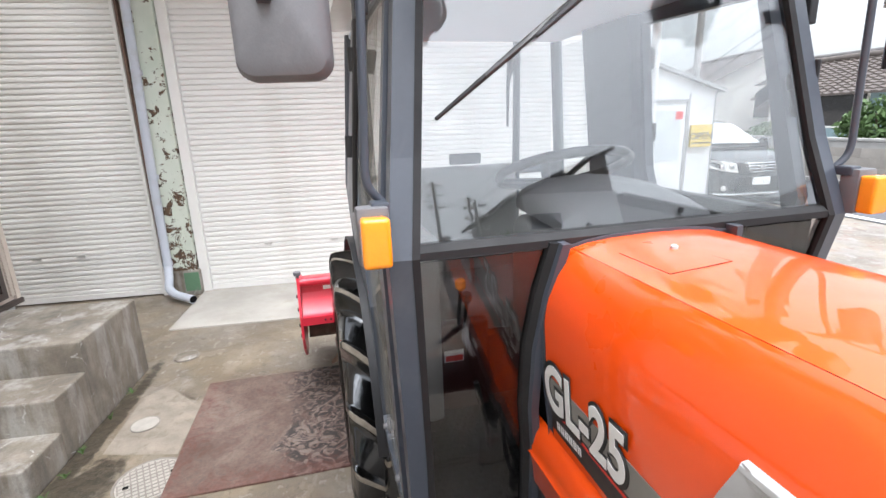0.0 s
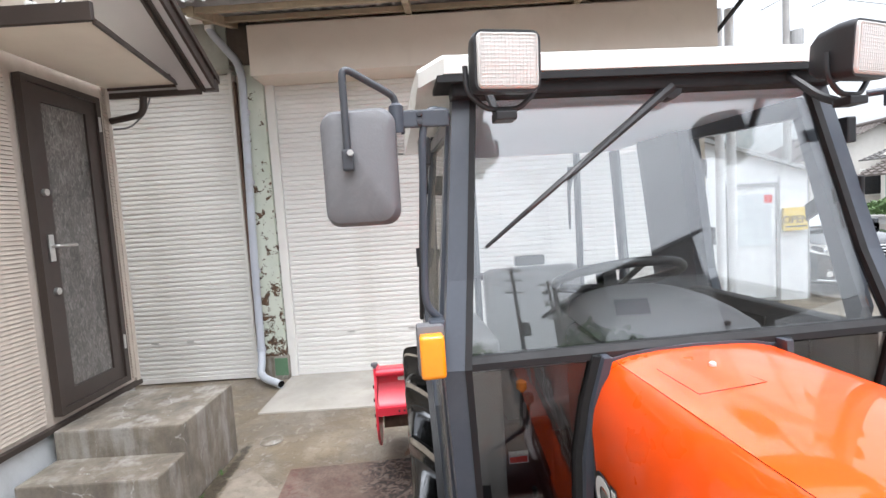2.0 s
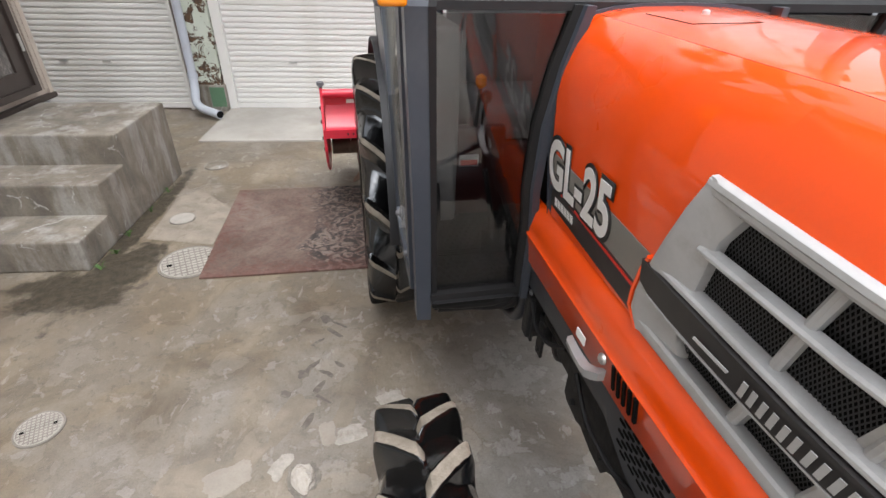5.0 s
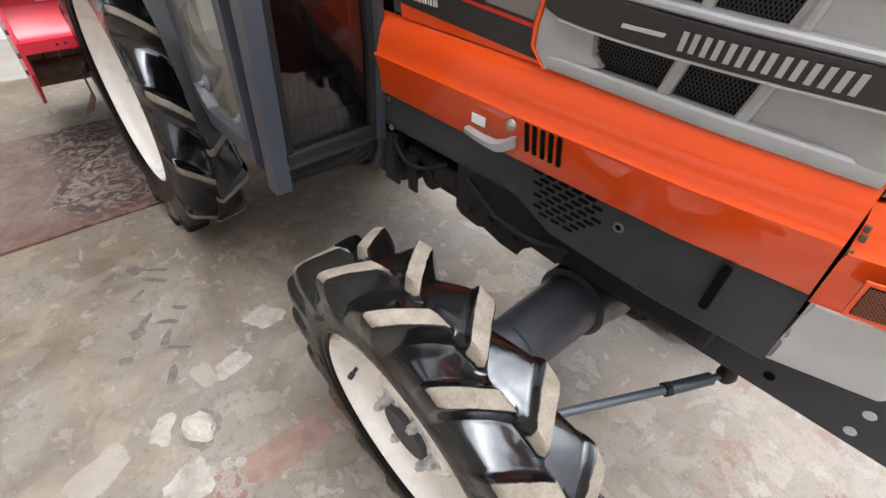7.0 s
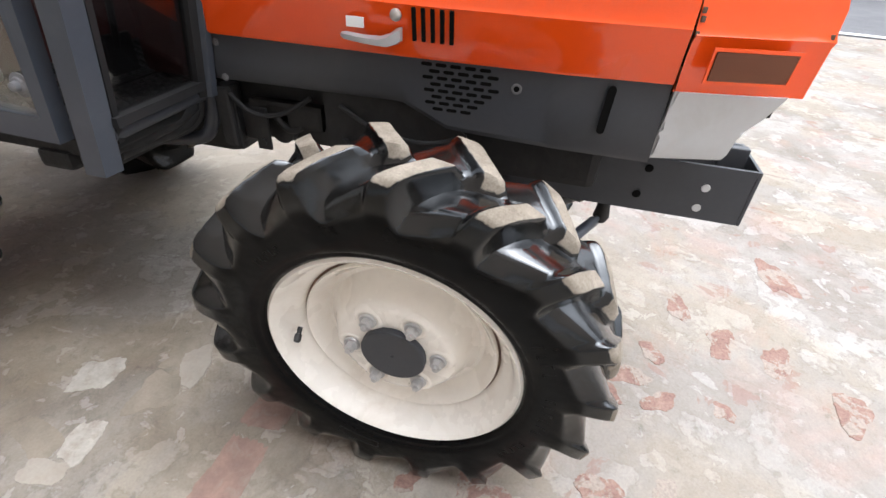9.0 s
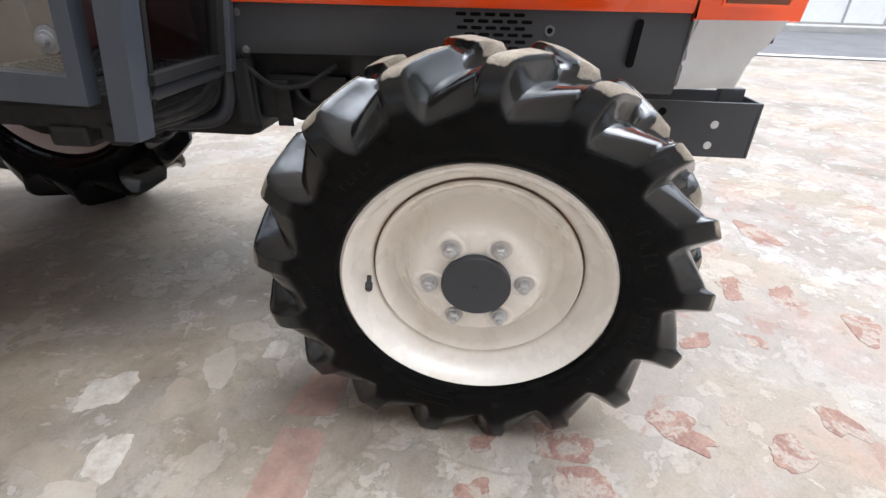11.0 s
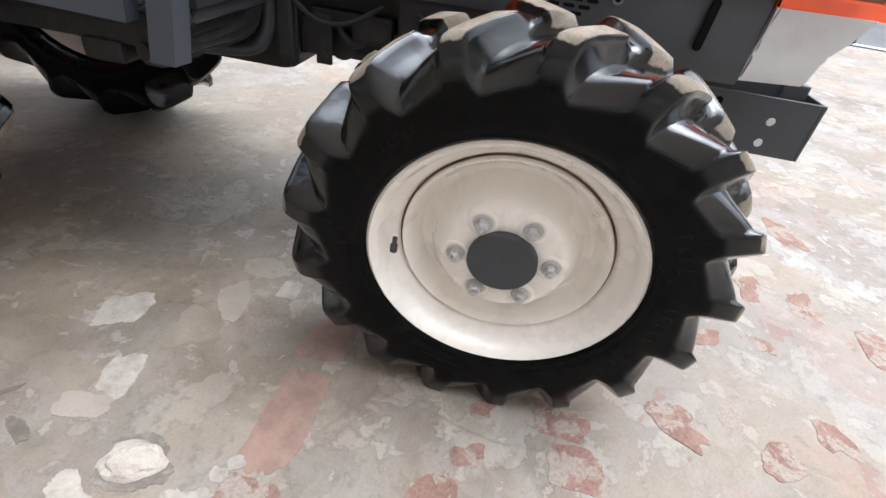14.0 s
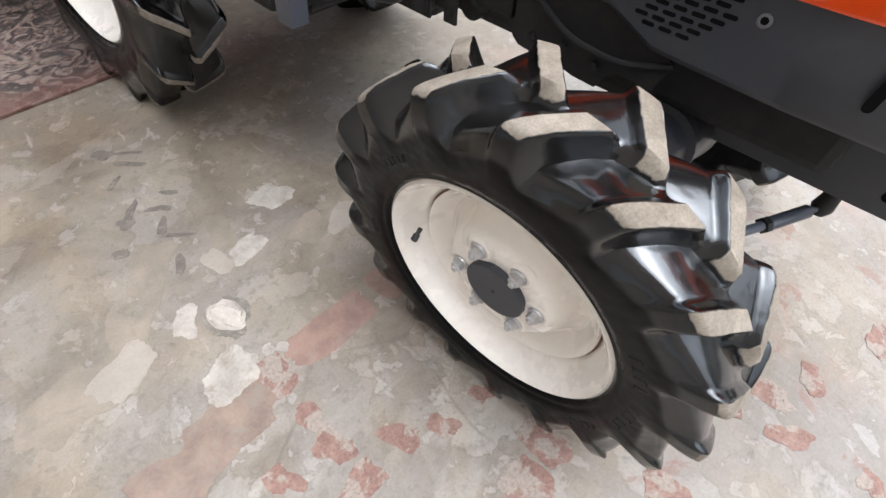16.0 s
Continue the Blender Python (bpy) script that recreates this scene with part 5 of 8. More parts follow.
def tyre_mesh(R, w, lugs, lugh, rim_r, sweep, steps, slim=1.0):
    """Moulded agricultural tyre round x: one skin whose slanted lugs rise from the carcass with wide concave flanks. x < 0 is the outer side."""
    rc = R - lugh
    h = rc - rim_r

    def at(table, q):
        """Smooth reading of a short table along 0..1."""
        for (q0, *v0), (q1, *v1) in zip(table, table[1:]):
            if q <= q1:
                t = (q - q0) / (q1 - q0)
                return [c0 + (c1 - c0) * t for c0, c1 in zip(v0, v1)]
        return table[-1][1:]

    # carcass: share of the width, share of the way from rim to crown; then the lug's top over the same place
    skin = [(0.0, 0.340, 0.025), (0.04, 0.405, 0.055), (0.07, 0.440, 0.102), (0.09, 0.448, 0.123), (0.105, 0.446, 0.14), (0.13, 0.458, 0.19), (0.14, 0.466, 0.20), (0.20, 0.478, 0.29), (0.27, 0.486, 0.40),
            (0.34, 0.488, 0.50), (0.40, 0.486, 0.575), (0.445, 0.479, 0.630), (0.455, 0.4715, 0.644), (0.465, 0.463, 0.662), (0.475, 0.453, 0.687), (0.52, 0.424, 0.765), (0.57, 0.390, 0.835), (0.63, 0.340, 0.895), (0.71, 0.255, 0.95), (0.82, 0.140, 0.985), (1.0, 0.0, 1.0)]
    crown = R / h - rim_r / h
    lug_top = [(0.0, 0.340, 0.025), (0.04, 0.405, 0.055), (0.07, 0.440, 0.102), (0.09, 0.448, 0.123), (0.105, 0.446, 0.14), (0.13, 0.458, 0.19), (0.14, 0.466, 0.20), (0.20, 0.478, 0.29), (0.27, 0.487, 0.41),
               (0.34, 0.496, 0.57), (0.40, 0.503, 0.73), (0.455, 0.506, 0.87), (0.475, 0.506, 0.93), (0.50, 0.502, 1.00), (0.53, 0.492, crown - 0.16), (0.565, 0.472, crown - 0.075), (0.60, 0.445, crown - 0.025), (0.65, 0.395, crown - 0.003), (0.75, 0.27, crown), (1.0, 0.0, crown)]
    # half width of the crest and of the foot in metres, share of the sweep, how far the lug stands
    body = [(0.0, 0.004, 0.020, -0.04, 0.0), (0.20, 0.006, 0.030, -0.03, 0.0), (0.24, 0.008, 0.036, -0.02, 0.5), (0.27, 0.012, 0.044, -0.01, 1.0), (0.36, 0.0150, 0.048, 0.0, 1.0), (0.455, 0.0165, 0.051, 0.03, 1.0),
            (0.50, 0.0170, 0.053, 0.055, 1.0), (0.57, 0.0178, 0.055, 0.12, 1.0), (0.66, 0.0182, 0.056, 0.27, 1.0), (1.0, 0.0180, 0.054, 0.90, 1.0)]
    stops = [0.0, 0.04, 0.07, 0.09, 0.105, 0.13, 0.14, 0.20, 0.235, 0.27, 0.305, 0.34, 0.37, 0.40, 0.425, 0.445, 0.455, 0.465, 0.475, 0.497, 0.52, 0.545, 0.57, 0.60, 0.63, 0.67, 0.71, 0.755, 0.80, 0.84, 0.88, 0.92, 0.96, 1.0]
    side = []
    for q in stops:
        (cx, cf), (tx, tf), (crest, foot, u, up) = at(skin, q), at(lug_top, q), at(body, q)
        grow = R / 0.368
        side.append((cx, rim_r + cf * h, tx, rim_r + tf * h, crest * grow, foot * grow, u, up))
    rows = [(-1,) + r for r in side] + [(1,) + r for r in side[-2::-1]]
    pitch = 2 * math.pi / lugs
    n = lugs * steps
    rnd = random.Random(7)

    def rise(d, crest, foot, power):
        """Saw-tooth lug: a steep face ahead of the crest, a short drop and a long ramp behind it."""
        if abs(d) <= crest - 0.004:
            return 1.0
        if abs(d) < crest:
            return 1.0 - 0.05 * ((abs(d) - crest + 0.004) / 0.004) ** 2
        if d < 0:
            t = (-d - crest) / (foot * 0.72 - crest)
            return 0.95 * max(0.0, 1 - t) ** 1.5
        drop = 0.012 * R / 0.368
        if d < crest + drop:
            t = (d - crest) / drop
            return 0.95 - 0.33 * t * (2 - t)
        t = (d - crest - drop) / (foot * 1.85 - crest - drop)
        return 0.62 * max(0.0, 1 - t) ** power

    verts, wear, gloss = [], [], []
    for k in range(n):
        for (sg, cx, cr, tx, tr, crest, foot, u, up) in rows:
            g = 2 * math.pi * k / n
            best, top, top_of = 0.0, 0.0, 0.0
            for s in (-1, 1):
                xs = s * sg * tx
                # angle from the lug of that shoulder; past the middle line the lug runs on straight
                lean = 0.0 if s == sg else 2 * sweep * (0.90 - u)
                off = (g - (0.0 if s < 0 else pitch / 2) - lean) % pitch
                off = off - pitch if off > pitch * 0.74 else off
                end = min(1.0, max(0.0, (xs + 0.055) / 0.085))
                end = end * end * (3 - 2 * end)
                shape = rise(off * R, crest * slim * (0.55 + 0.45 * end), foot * (0.8 + 0.2 * end), 1.2) * end * up
                best = best + shape - best * shape
                if shape > top_of:
                    top_of = shape
                    top = max(0.0, min(1.0, (crest * slim - abs(off * R)) / 0.007 + 0.12)) * max(0.0, min(1.0, (0.500 - xs) / 0.05)) * (1.0 if tr > R - lugh * 0.45 else 0.0) * max(0.0, min(1.0, (xs + 0.035) / 0.03))
            x, r = cx + (tx - cx) * best, cr + (tr - cr) * best
            a = g + sweep * u
            verts.append((sg * x * w, r * math.sin(a), r * math.cos(a)))
            wear.append(top)
            gloss.append(max(0.0, min(1.0, 1.15 - best * 0.75)) * max(0.0, min(1.0, (cr - rim_r - 0.60 * h) / (0.05 * h))))
    m = len(rows)
    faces = [(k * m + i, k * m + i + 1, (k + 1) % n * m + i + 1, (k + 1) % n * m + i) for k in range(n) for i in range(m - 1)]
    me = bpy.data.meshes.new("tyre")
    me.from_pydata(verts, [], faces)
    at = me.attributes.new("wear", 'FLOAT', 'POINT')
    at.data.foreach_set("value", wear)
    at = me.attributes.new("dressing", 'FLOAT', 'POINT')
    at.data.foreach_set("value", gloss)
    me.materials.append(TYRE)
    me.shade_smooth()
    me.set_sharp_from_angle(angle=radians(46))
    return me


def hex_nut(parent, m, r=0.0108):
    b = bmesh.new()
    lathe(b, [(0.004, r * 1.25), (0.0, r * 1.42), (-0.003, r * 1.32), (-0.003, 0)], None, 28)
    g = lathe(bmesh.new(), [(-0.003, r), (-0.013, r), (-0.015, r * 0.8), (-0.015, 0)], None, 6)
    me = bpy.data.meshes.new("tmp")
    g.to_mesh(me)
    g.free()
    b.from_mesh(me)
    lathe_stud = lathe(bmesh.new(), [(-0.014, r * 0.55), (-0.020, r * 0.5), (-0.021, 0)], None, 10)
    lathe_stud.to_mesh(me)
    lathe_stud.free()
    b.from_mesh(me)
    bpy.data.meshes.remove(me)
    ob = part("wheel_nut", b, NUT, parent)
    ob.matrix_local = m
    return ob


def wheel(name, m, R, w, lugs, lugh, rim_r, sweep, flange_x, disc_x, pcd, nuts, cap_r, label):
    wh = part(name, lathe(bmesh.new(), [(flange_x, rim_r + 0.006), (flange_x - 0.004, rim_r + 0.001), (flange_x + 0.001, rim_r - 0.006), (flange_x + 0.014, rim_r - 0.012), (flange_x + 0.035, rim_r - 0.022), (flange_x + 0.040, rim_r - 0.031), (disc_x + 0.019, rim_r * 0.812), (0.0, rim_r * 0.80), (0.05, rim_r * 0.85), (0.065, rim_r + 0.004)], None, 72), CREAM, TR, label, True)
    wh.matrix_local = m
    ty = new("tyre", tyre_mesh(R, w, lugs, lugh, rim_r, sweep, 44, 1.0 if R < 0.45 else 0.55))
    ty.parent = wh
    tagged(ty, "glossy black tyre with dusty slanted lugs")
    r = rim_r
    part("disc", lathe(bmesh.new(), [(disc_x + 0.034, r * 0.780), (disc_x + 0.014, r * 0.8055), (disc_x + 0.009, r * 0.8035), (disc_x + 0.007, r * 0.796), (disc_x + 0.009, r * 0.780), (disc_x + 0.021, r * 0.745), (disc_x + 0.035, r * 0.71), (disc_x + 0.043, r * 0.675), (disc_x + 0.042, r * 0.64), (disc_x + 0.033, r * 0.60), (disc_x + 0.017, r * 0.555), (disc_x + 0.0005, r * 0.51), (disc_x - 0.0095, r * 0.465), (disc_x - 0.0125, r * 0.42), (disc_x - 0.0125, r * 0.33), (disc_x - 0.011, r * 0.22), (disc_x, r * 0.2)], None, 96), CREAM, wh, "", True)
    part("weld_gap", lathe(bmesh.new(), [(disc_x + 0.0155, r * 0.822), (disc_x + 0.0165, r * 0.79)], None, 72), RUSTY, wh, "dark joint between rim and disc", True)
    for k in range(nuts):
        a = 2 * math.pi * k / nuts - 0.06
        part("nut_seat", lathe(bmesh.new(), [(0.006, 0.030), (0.0012, 0.0265), (-0.0012, 0.0225), (-0.0018, 0.019), (-0.0005, 0.0165), (0.003, 0.014)], pose(disc_x - 0.0125, pcd * math.cos(a), pcd * math.sin(a)), 28), CREAM, wh, "", True)
    part("hub_cap", lathe(bmesh.new(), [(disc_x - 0.008, cap_r), (disc_x - 0.022, cap_r), (disc_x - 0.024, cap_r - 0.002), (disc_x - 0.024, 0.004), (disc_x - 0.018, 0.0)], None, 48), DARK_PANEL, wh, "dark grey flat hub cap", True)
    for k in range(nuts):
        a = 2 * math.pi * k / nuts - 0.06
        hex_nut(wh, pose(disc_x - 0.0140, pcd * math.cos(a), pcd * math.sin(a)))
    return wh


FW = wheel("front_wheel", pose(-0.500, 0, 0.362, 0, -4.6, -0.7), 0.368, 0.165, 17, 0.031, 0.219, -0.22, -0.066, -0.030, 0.0785, 6, 0.058, "front wheel with a cream steel rim")
part("valve_stem", tube(bmesh.new(), [(-0.035, 0.184, -0.008), (-0.046, 0.1822, -0.0133), (-0.047, 0.1821, -0.0138), (-0.058, 0.1803, -0.019), (-0.060, 0.180, -0.020)], [0.0045, 0.0042, 0.0066, 0.0064, 0.004], 14), BLACK_PLASTIC, FW, "", True)
def wall_x(r):
    """Outer face of the front side wall at a radius."""
    return -0.165 * (0.4705 + 0.0165 * min(1.0, max(0.0, (r - 0.240) / 0.030)))


def wall_mark(r, a, w, h, t=0.0007):
    """A raised mark on the side wall, w along the round, h outwards."""
    b = bmesh.new()
    n = max(1, int(w / 0.008))
    rings = []
    for k in range(n + 1):
        g = a + (k / n - 0.5) * w / r
        rings.append([(wall_x(q) + e, q * math.sin(g), q * math.cos(g)) for q, e in ((r - h / 2, 0.001), (r - h / 2, -t), (r + h / 2, -t), (r + h / 2, 0.001))])
    loft(b, rings)
    return part("sidewall_mark", b, MARK_RUBBER, FT)


MARK_RUBBER = mat("raised_tyre_mark", (0.003, 0.003, 0.003), 0.5, var=0.2, relief=0.1)
MARK_RUBBER.node_tree.nodes["Principled BSDF"].inputs["Specular IOR Level"].default_value = 0.15
FT = [o for o in FW.children if o.name.startswith("tyre")][0]
# size and maker lettering, plain strokes
for a0, count, gap, h in ((-1.02, 4, 0.075, 0.019), (-1.48, 6, 0.070, 0.017), (-2.02, 5, 0.055, 0.012), (0.83, 5, 0.050, 0.012)):
    for k in range(count):
        g = a0 - k * gap
        wall_mark(0.268, g, 0.0022, h)
        if k % 2 == 0:
            wall_mark(0.268 + h * 0.45, g - 0.014, 0.007, 0.0020)
        else:
            wall_mark(0.268 - h * 0.45, g - 0.014, 0.007, 0.0020)
# a long framed panel low on the wall
for dr_ in (-0.009, 0.009):
    wall_mark(0.266 + dr_, 2.86, 0.085, 0.0018)
for da in (-0.16, 0.16):
    wall_mark(0.266, 2.86 + da, 0.0018, 0.018)
for k in range(7):
    wall_mark(0.262, 1.72 - k * 0.022, 0.0016, 0.012)
RW_R = 0.535
RW = wheel("rear_wheel", pose(-0.468, 1.56, RW_R - 0.008), RW_R, 0.22, 15, 0.048, 0.325, -0.24, -0.085, -0.01, 0.10, 6, 0.07, "large rear wheel with a pale rim")
# the far pair
for src, x, y, z, cam_ in ((FW, 0.500, 0, 0.362, 4.6), (RW, 0.468, 1.56, RW_R - 0.008, 0)):
    made = copy_thing(src, pose(x, y, z, 0, cam_, 180))
    made.parent = TR
    made.matrix_local = pose(x, y, z, 0, cam_, 0) @ Matrix.Rotation(math.pi, 4, 'Z')

# -- chassis --
ch = part("front_frame", cube(-0.024, -0.015, -0.625, 0.25, 0.435, 0.565, 0.001), DARK_PANEL, TR, "dark steel front frame plate")
part("frame_plate", cube(0.135, 0.144, -0.625, 0.25, 0.435, 0.565, 0.001), DARK_PANEL, ch)
part("front_flange", cube(-0.024, 0.144, -0.633, -0.626, 0.435, 0.565, 0.001), DARK_PANEL, ch)
part("weight_lug", cube(0.05, 0.075, -0.62, -0.56, 0.53, 0.585, 0.004), DARK_PANEL, ch)
# discs for holes: pale paints light seen through, near-black paints shade inside
for y, z in ((-0.536, 0.514), (-0.533, 0.464), (-0.40, 0.475), (-0.41, 0.54)):
    part("bolt_hole", lathe(bmesh.new(), [(-0.0255, 0.0095), (-0.0265, 0.0085), (-0.0262, 0.0)], pose(0, y, z), 16), PALE_GREY if y < -0.5 else DARK_HOLE, ch)
part("engine_block", cube(-0.10, 0.17, -0.30, 0.55, 0.50, 0.86, 0.02), IRON, ch, "greasy dark engine block")
for y, z, w_, h in ((0.50, 0.51, 0.05, 0.08), (0.36, 0.55, 0.09, 0.06), (0.24, 0.545, 0.06, 0.10), (0.13, 0.56, 0.07, 0.05), (0.44, 0.58, 0.12, 0.03), (0.06, 0.56, 0.05, 0.09)):
    part("engine_fitting", cube(-0.135, -0.1, y - w_ / 2, y + w_ / 2, z, z + h, 0.01), IRON, ch)
for y, z in ((0.43, 0.535), (0.30, 0.55)):
    part("oil_filter", lathe(bmesh.new(), [(-0.07, 0), (-0.07, 0.03), (-0.02, 0.034), (0.04, 0.034), (0.04, 0)], pose(-0.05, y, z), 16), IRON, ch, smooth=True)
part("gearbox", cube(-0.12, 0.12, 0.55, 1.7, 0.455, 0.60, 0.03), IRON, ch)
part("rear_axle_tube", lathe(bmesh.new(), [(-0.42, 0), (-0.42, 0.25), (-0.37, 0.25), (-0.36, 0.08), (0.36, 0.08), (0.37, 0.25), (0.42, 0.25), (0.42, 0)], pose(0, 1.56, 0.527), 28), IRON, ch, smooth=True)
AXLE = mat("axle_paint", (0.020, 0.022, 0.028), 0.42, var=0.25, scale=14, relief=0.3, coat=0.1, dirt=(0.05, 0.046, 0.042), dirt_amount=0.4)
ax = part("front_axle", lathe(bmesh.new(), [(-0.36, 0.0), (-0.36, 0.064), (-0.335, 0.072), (-0.310, 0.072), (-0.300, 0.064), (-0.105, 0.071), (-0.100, 0.084), (-0.080, 0.084), (-0.075, 0.080), (0.0, 0.095), (0.16, 0.078), (0.27, 0.066), (0.27, 0)], pose(0, -0.028, 0.424), 28), AXLE, TR, "dark grey front axle housing", True)
for s in (-1, 1):
    part("gear_case", lathe(bmesh.new(), [(0.0, 0.0), (0.0, 0.05), (0.05, 0.058), (0.10, 0.062), (0.115, 0.062), (0.13, 0.05), (0.13, 0.0)], pose(s * 0.36, 0, 0.37, 0, 0, 0 if s < 0 else 180) @ pose(-0.07, 0, 0), 24), GREY_CAB, ax, smooth=True)
    part("kingpin_case", lathe(bmesh.new(), [(-0.02, 0.0), (-0.02, 0.045), (0.10, 0.042), (0.11, 0.0)], pose(s * 0.355, 0, 0.33, 0, -90, 0), 20), GREY_CAB, ax, smooth=True)
tr_ = part("tie_rod", tube(bmesh.new(), [(-0.36, -0.135, 0.36), (-0.12, -0.27, 0.375), (-0.105, -0.278, 0.376), (-0.10, -0.281, 0.376), (-0.018, -0.325, 0.381), (-0.016, -0.326, 0.381), (0.012, -0.341, 0.383)], [0.0095, 0.0095, 0.0095, 0.0135, 0.0135, 0.007, 0.007], 12), GREY_CAB, TR, "grey steering tie rod", True)
part("rod_lock_nut", lathe(bmesh.new(), [(-0.006, 0.0), (-0.006, 0.016), (0.006, 0.016), (0.006, 0)], Matrix.Translation((-0.105, -0.278, 0.376)) @ Vector((1, -0.55, 0.05)).to_track_quat('X', 'Z').to_matrix().to_4x4(), 6), IRON, tr_)
part("ball_joint", lathe(bmesh.new(), [(-0.022, 0.0), (-0.022, 0.014), (-0.008, 0.020), (0.012, 0.017), (0.05, 0.013), (0.05, 0)], pose(0.015, -0.343, 0.39, 0, -90, 0), 16), IRON, tr_, smooth=True)
part("sump", cube(-0.03, 0.11, -0.10, 0.20, 0.425, 0.51, 0.03), IRON, ch)

# -- bonnet --
# half widths along the length for the belt and how the nose draws in
def belt(y):
    pts = ((0.60, 1.0), (0.05, 1.0), (-0.20, 0.965), (-0.38, 0.86), (-0.52, 0.69), (-0.60, 0.56))
    for (y0, v0), (y1, v1) in zip(pts, pts[1:]):
        if y <= y0 and y >= y1:
            return v0 + (v1 - v0) * (y0 - y) / (y0 - y1)
    return 1.0 if y > 0 else pts[-1][1]


def top_z(y):
    return 1.335 - 0.018 * max(0, 0.43 - y) - 0.16 * max(0, -0.05 - y) ** 2 * 2.2


def section(y, kind):
    k, t = belt(y), top_z(y)
    if kind == "upper":
        half = [(0.192, 0.935), (0.200, 1.00), (0.213, 1.10), (0.218, t - 0.145), (0.213, t - 0.10), (0.200, t - 0.055), (0.183, t - 0.022), (0.1672, t - 0.0088)]
    elif kind == "top":
        half = [(0.1655, t - 0.0086), (0.135, t - 0.002), (0.08, t + 0.003), (0.0, t + 0.005)]
    else:
        half = [(0.172, 0.757), (0.186, 0.754), (0.191, 0.760), (0.205, 0.838), (0.209, 0.846), (0.205, 0.853), (0.2065, 0.875), (0.203, 0.905), (0.194, 0.927), (0.186, 0.934)]
    return [(x * k, z) for x, z in half]


def swept(kind, ys, side):
    b = bmesh.new()
    loft(b, [[(side * x, y, z) for x, z in section(y, kind)] for y in ys], closed=False, caps=False)
    return b


YS = [0.56, 0.44, 0.30, 0.15, 0.05, -0.05, -0.12, -0.20, -0.27, -0.33, -0.378]
YU = [0.435, 0.30, 0.15, 0.05, -0.05, -0.12, -0.20, -0.27, -0.33, -0.38, -0.44, -0.50, -0.555, -0.59]
bn = part("bonnet", bmesh.new(), ORANGE, TR, "glossy orange engine bonnet")
b = bmesh.new()
loft(b, [[(x, y, z) for x, z in section(y, "top")] + [(-x, y, z) for x, z in section(y, "top")[-2::-1]] for y in YU], closed=False, caps=False)
part("top_panel", b, ORANGE, bn, smooth=True)
for s in (-1, 1):
    b = swept("upper", YU, s)
    if s < 0:
        # cut away behind the side grille
        for y_ in (0.040, -0.350):
            bmesh.ops.bisect_plane(b, geom=b.verts[:] + b.edges[:] + b.faces[:], plane_co=(0, y_, 0), plane_no=(0, 1, 0))
        for z_, tilt_ in ((0.948, 0.03), (1.196, 0.06), (1.06, 0.0)):
            bmesh.ops.bisect_plane(b, geom=b.verts[:] + b.edges[:] + b.faces[:], plane_co=(0, 0, z_), plane_no=(0, -tilt_, 1))
        bmesh.ops.bisect_plane(b, geom=b.verts[:] + b.edges[:] + b.faces[:], plane_co=(0, 0.034, 1.06), plane_no=(0, 1, 0.36))
        gone = [f for f in b.faces if -0.35 < f.calc_center_median().y < 0.04 and 0.948 + 0.03 * f.calc_center_median().y < f.calc_center_median().z < 1.196 + 0.06 * f.calc_center_median().y and (f.calc_center_median().y - 0.034) + 0.36 * (f.calc_center_median().z - 1.06) < 0]
        bmesh.ops.delete(b, geom=gone, context='FACES')
    part("side_panel", b, ORANGE, bn, smooth=True)
    part("lower_side_panel", swept("lower", YS, s), ORANGE, bn, smooth=True)
    part("top_seam", loft(bmesh.new(), [[(s * 0.1685 * belt(y), y, top_z(y) - 0.0125), (s * 0.1640 * belt(y), y, top_z(y) - 0.0125)] for y in YU], closed=False, caps=False), DARK_HOLE, bn)
# added inner lining so no gap shows light; its near-black is painted shade
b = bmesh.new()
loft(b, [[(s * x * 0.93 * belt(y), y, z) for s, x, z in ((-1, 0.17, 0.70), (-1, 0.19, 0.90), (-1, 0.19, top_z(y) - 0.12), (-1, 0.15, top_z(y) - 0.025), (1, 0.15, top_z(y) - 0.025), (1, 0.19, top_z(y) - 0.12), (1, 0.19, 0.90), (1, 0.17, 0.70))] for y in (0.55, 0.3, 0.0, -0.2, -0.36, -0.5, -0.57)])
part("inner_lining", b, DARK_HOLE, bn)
# fuel hatch and its knob
z = top_z(0.28) + 0.004
b = bmesh.new()
for p, q in (((-0.132, 0.342), (-0.134, 0.221)), ((-0.134, 0.221), (-0.007, 0.239)), ((-0.007, 0.239), (-0.02, 0.335))):
    tube(b, [(p[0], p[1], z), (q[0], q[1], z)], 0.0007, 5)
part("hatch_joint", b, DARK_HOLE, bn)
part("hatch_knob", lathe(bmesh.new(), [(0, 0.006), (0.006, 0.006), (0.008, 0.003), (0.008, 0)], pose(-0.035, 0.33, top_z(0.33) + 0.003, 0, -90, 0), 14), PALE_GREY, bn, smooth=True)
part("rear_lip", loft(bmesh.new(), [[(x, 0.437 + d, z + 0.002 + e) for x, z in [(-x_, z_) for x_, z_ in section(0.43, "upper")] + [(-x_, z_) for x_, z_ in section(0.43, "top")] + section(0.43, "top")[-2::-1] + section(0.43, "upper")[::-1]] for d, e in ((0.0, -0.004), (0.0, 0.003), (0.018, 0.004), (0.018, -0.02))], closed=False, caps=False), GREY_CAB, bn, "grey sealing rim", True)

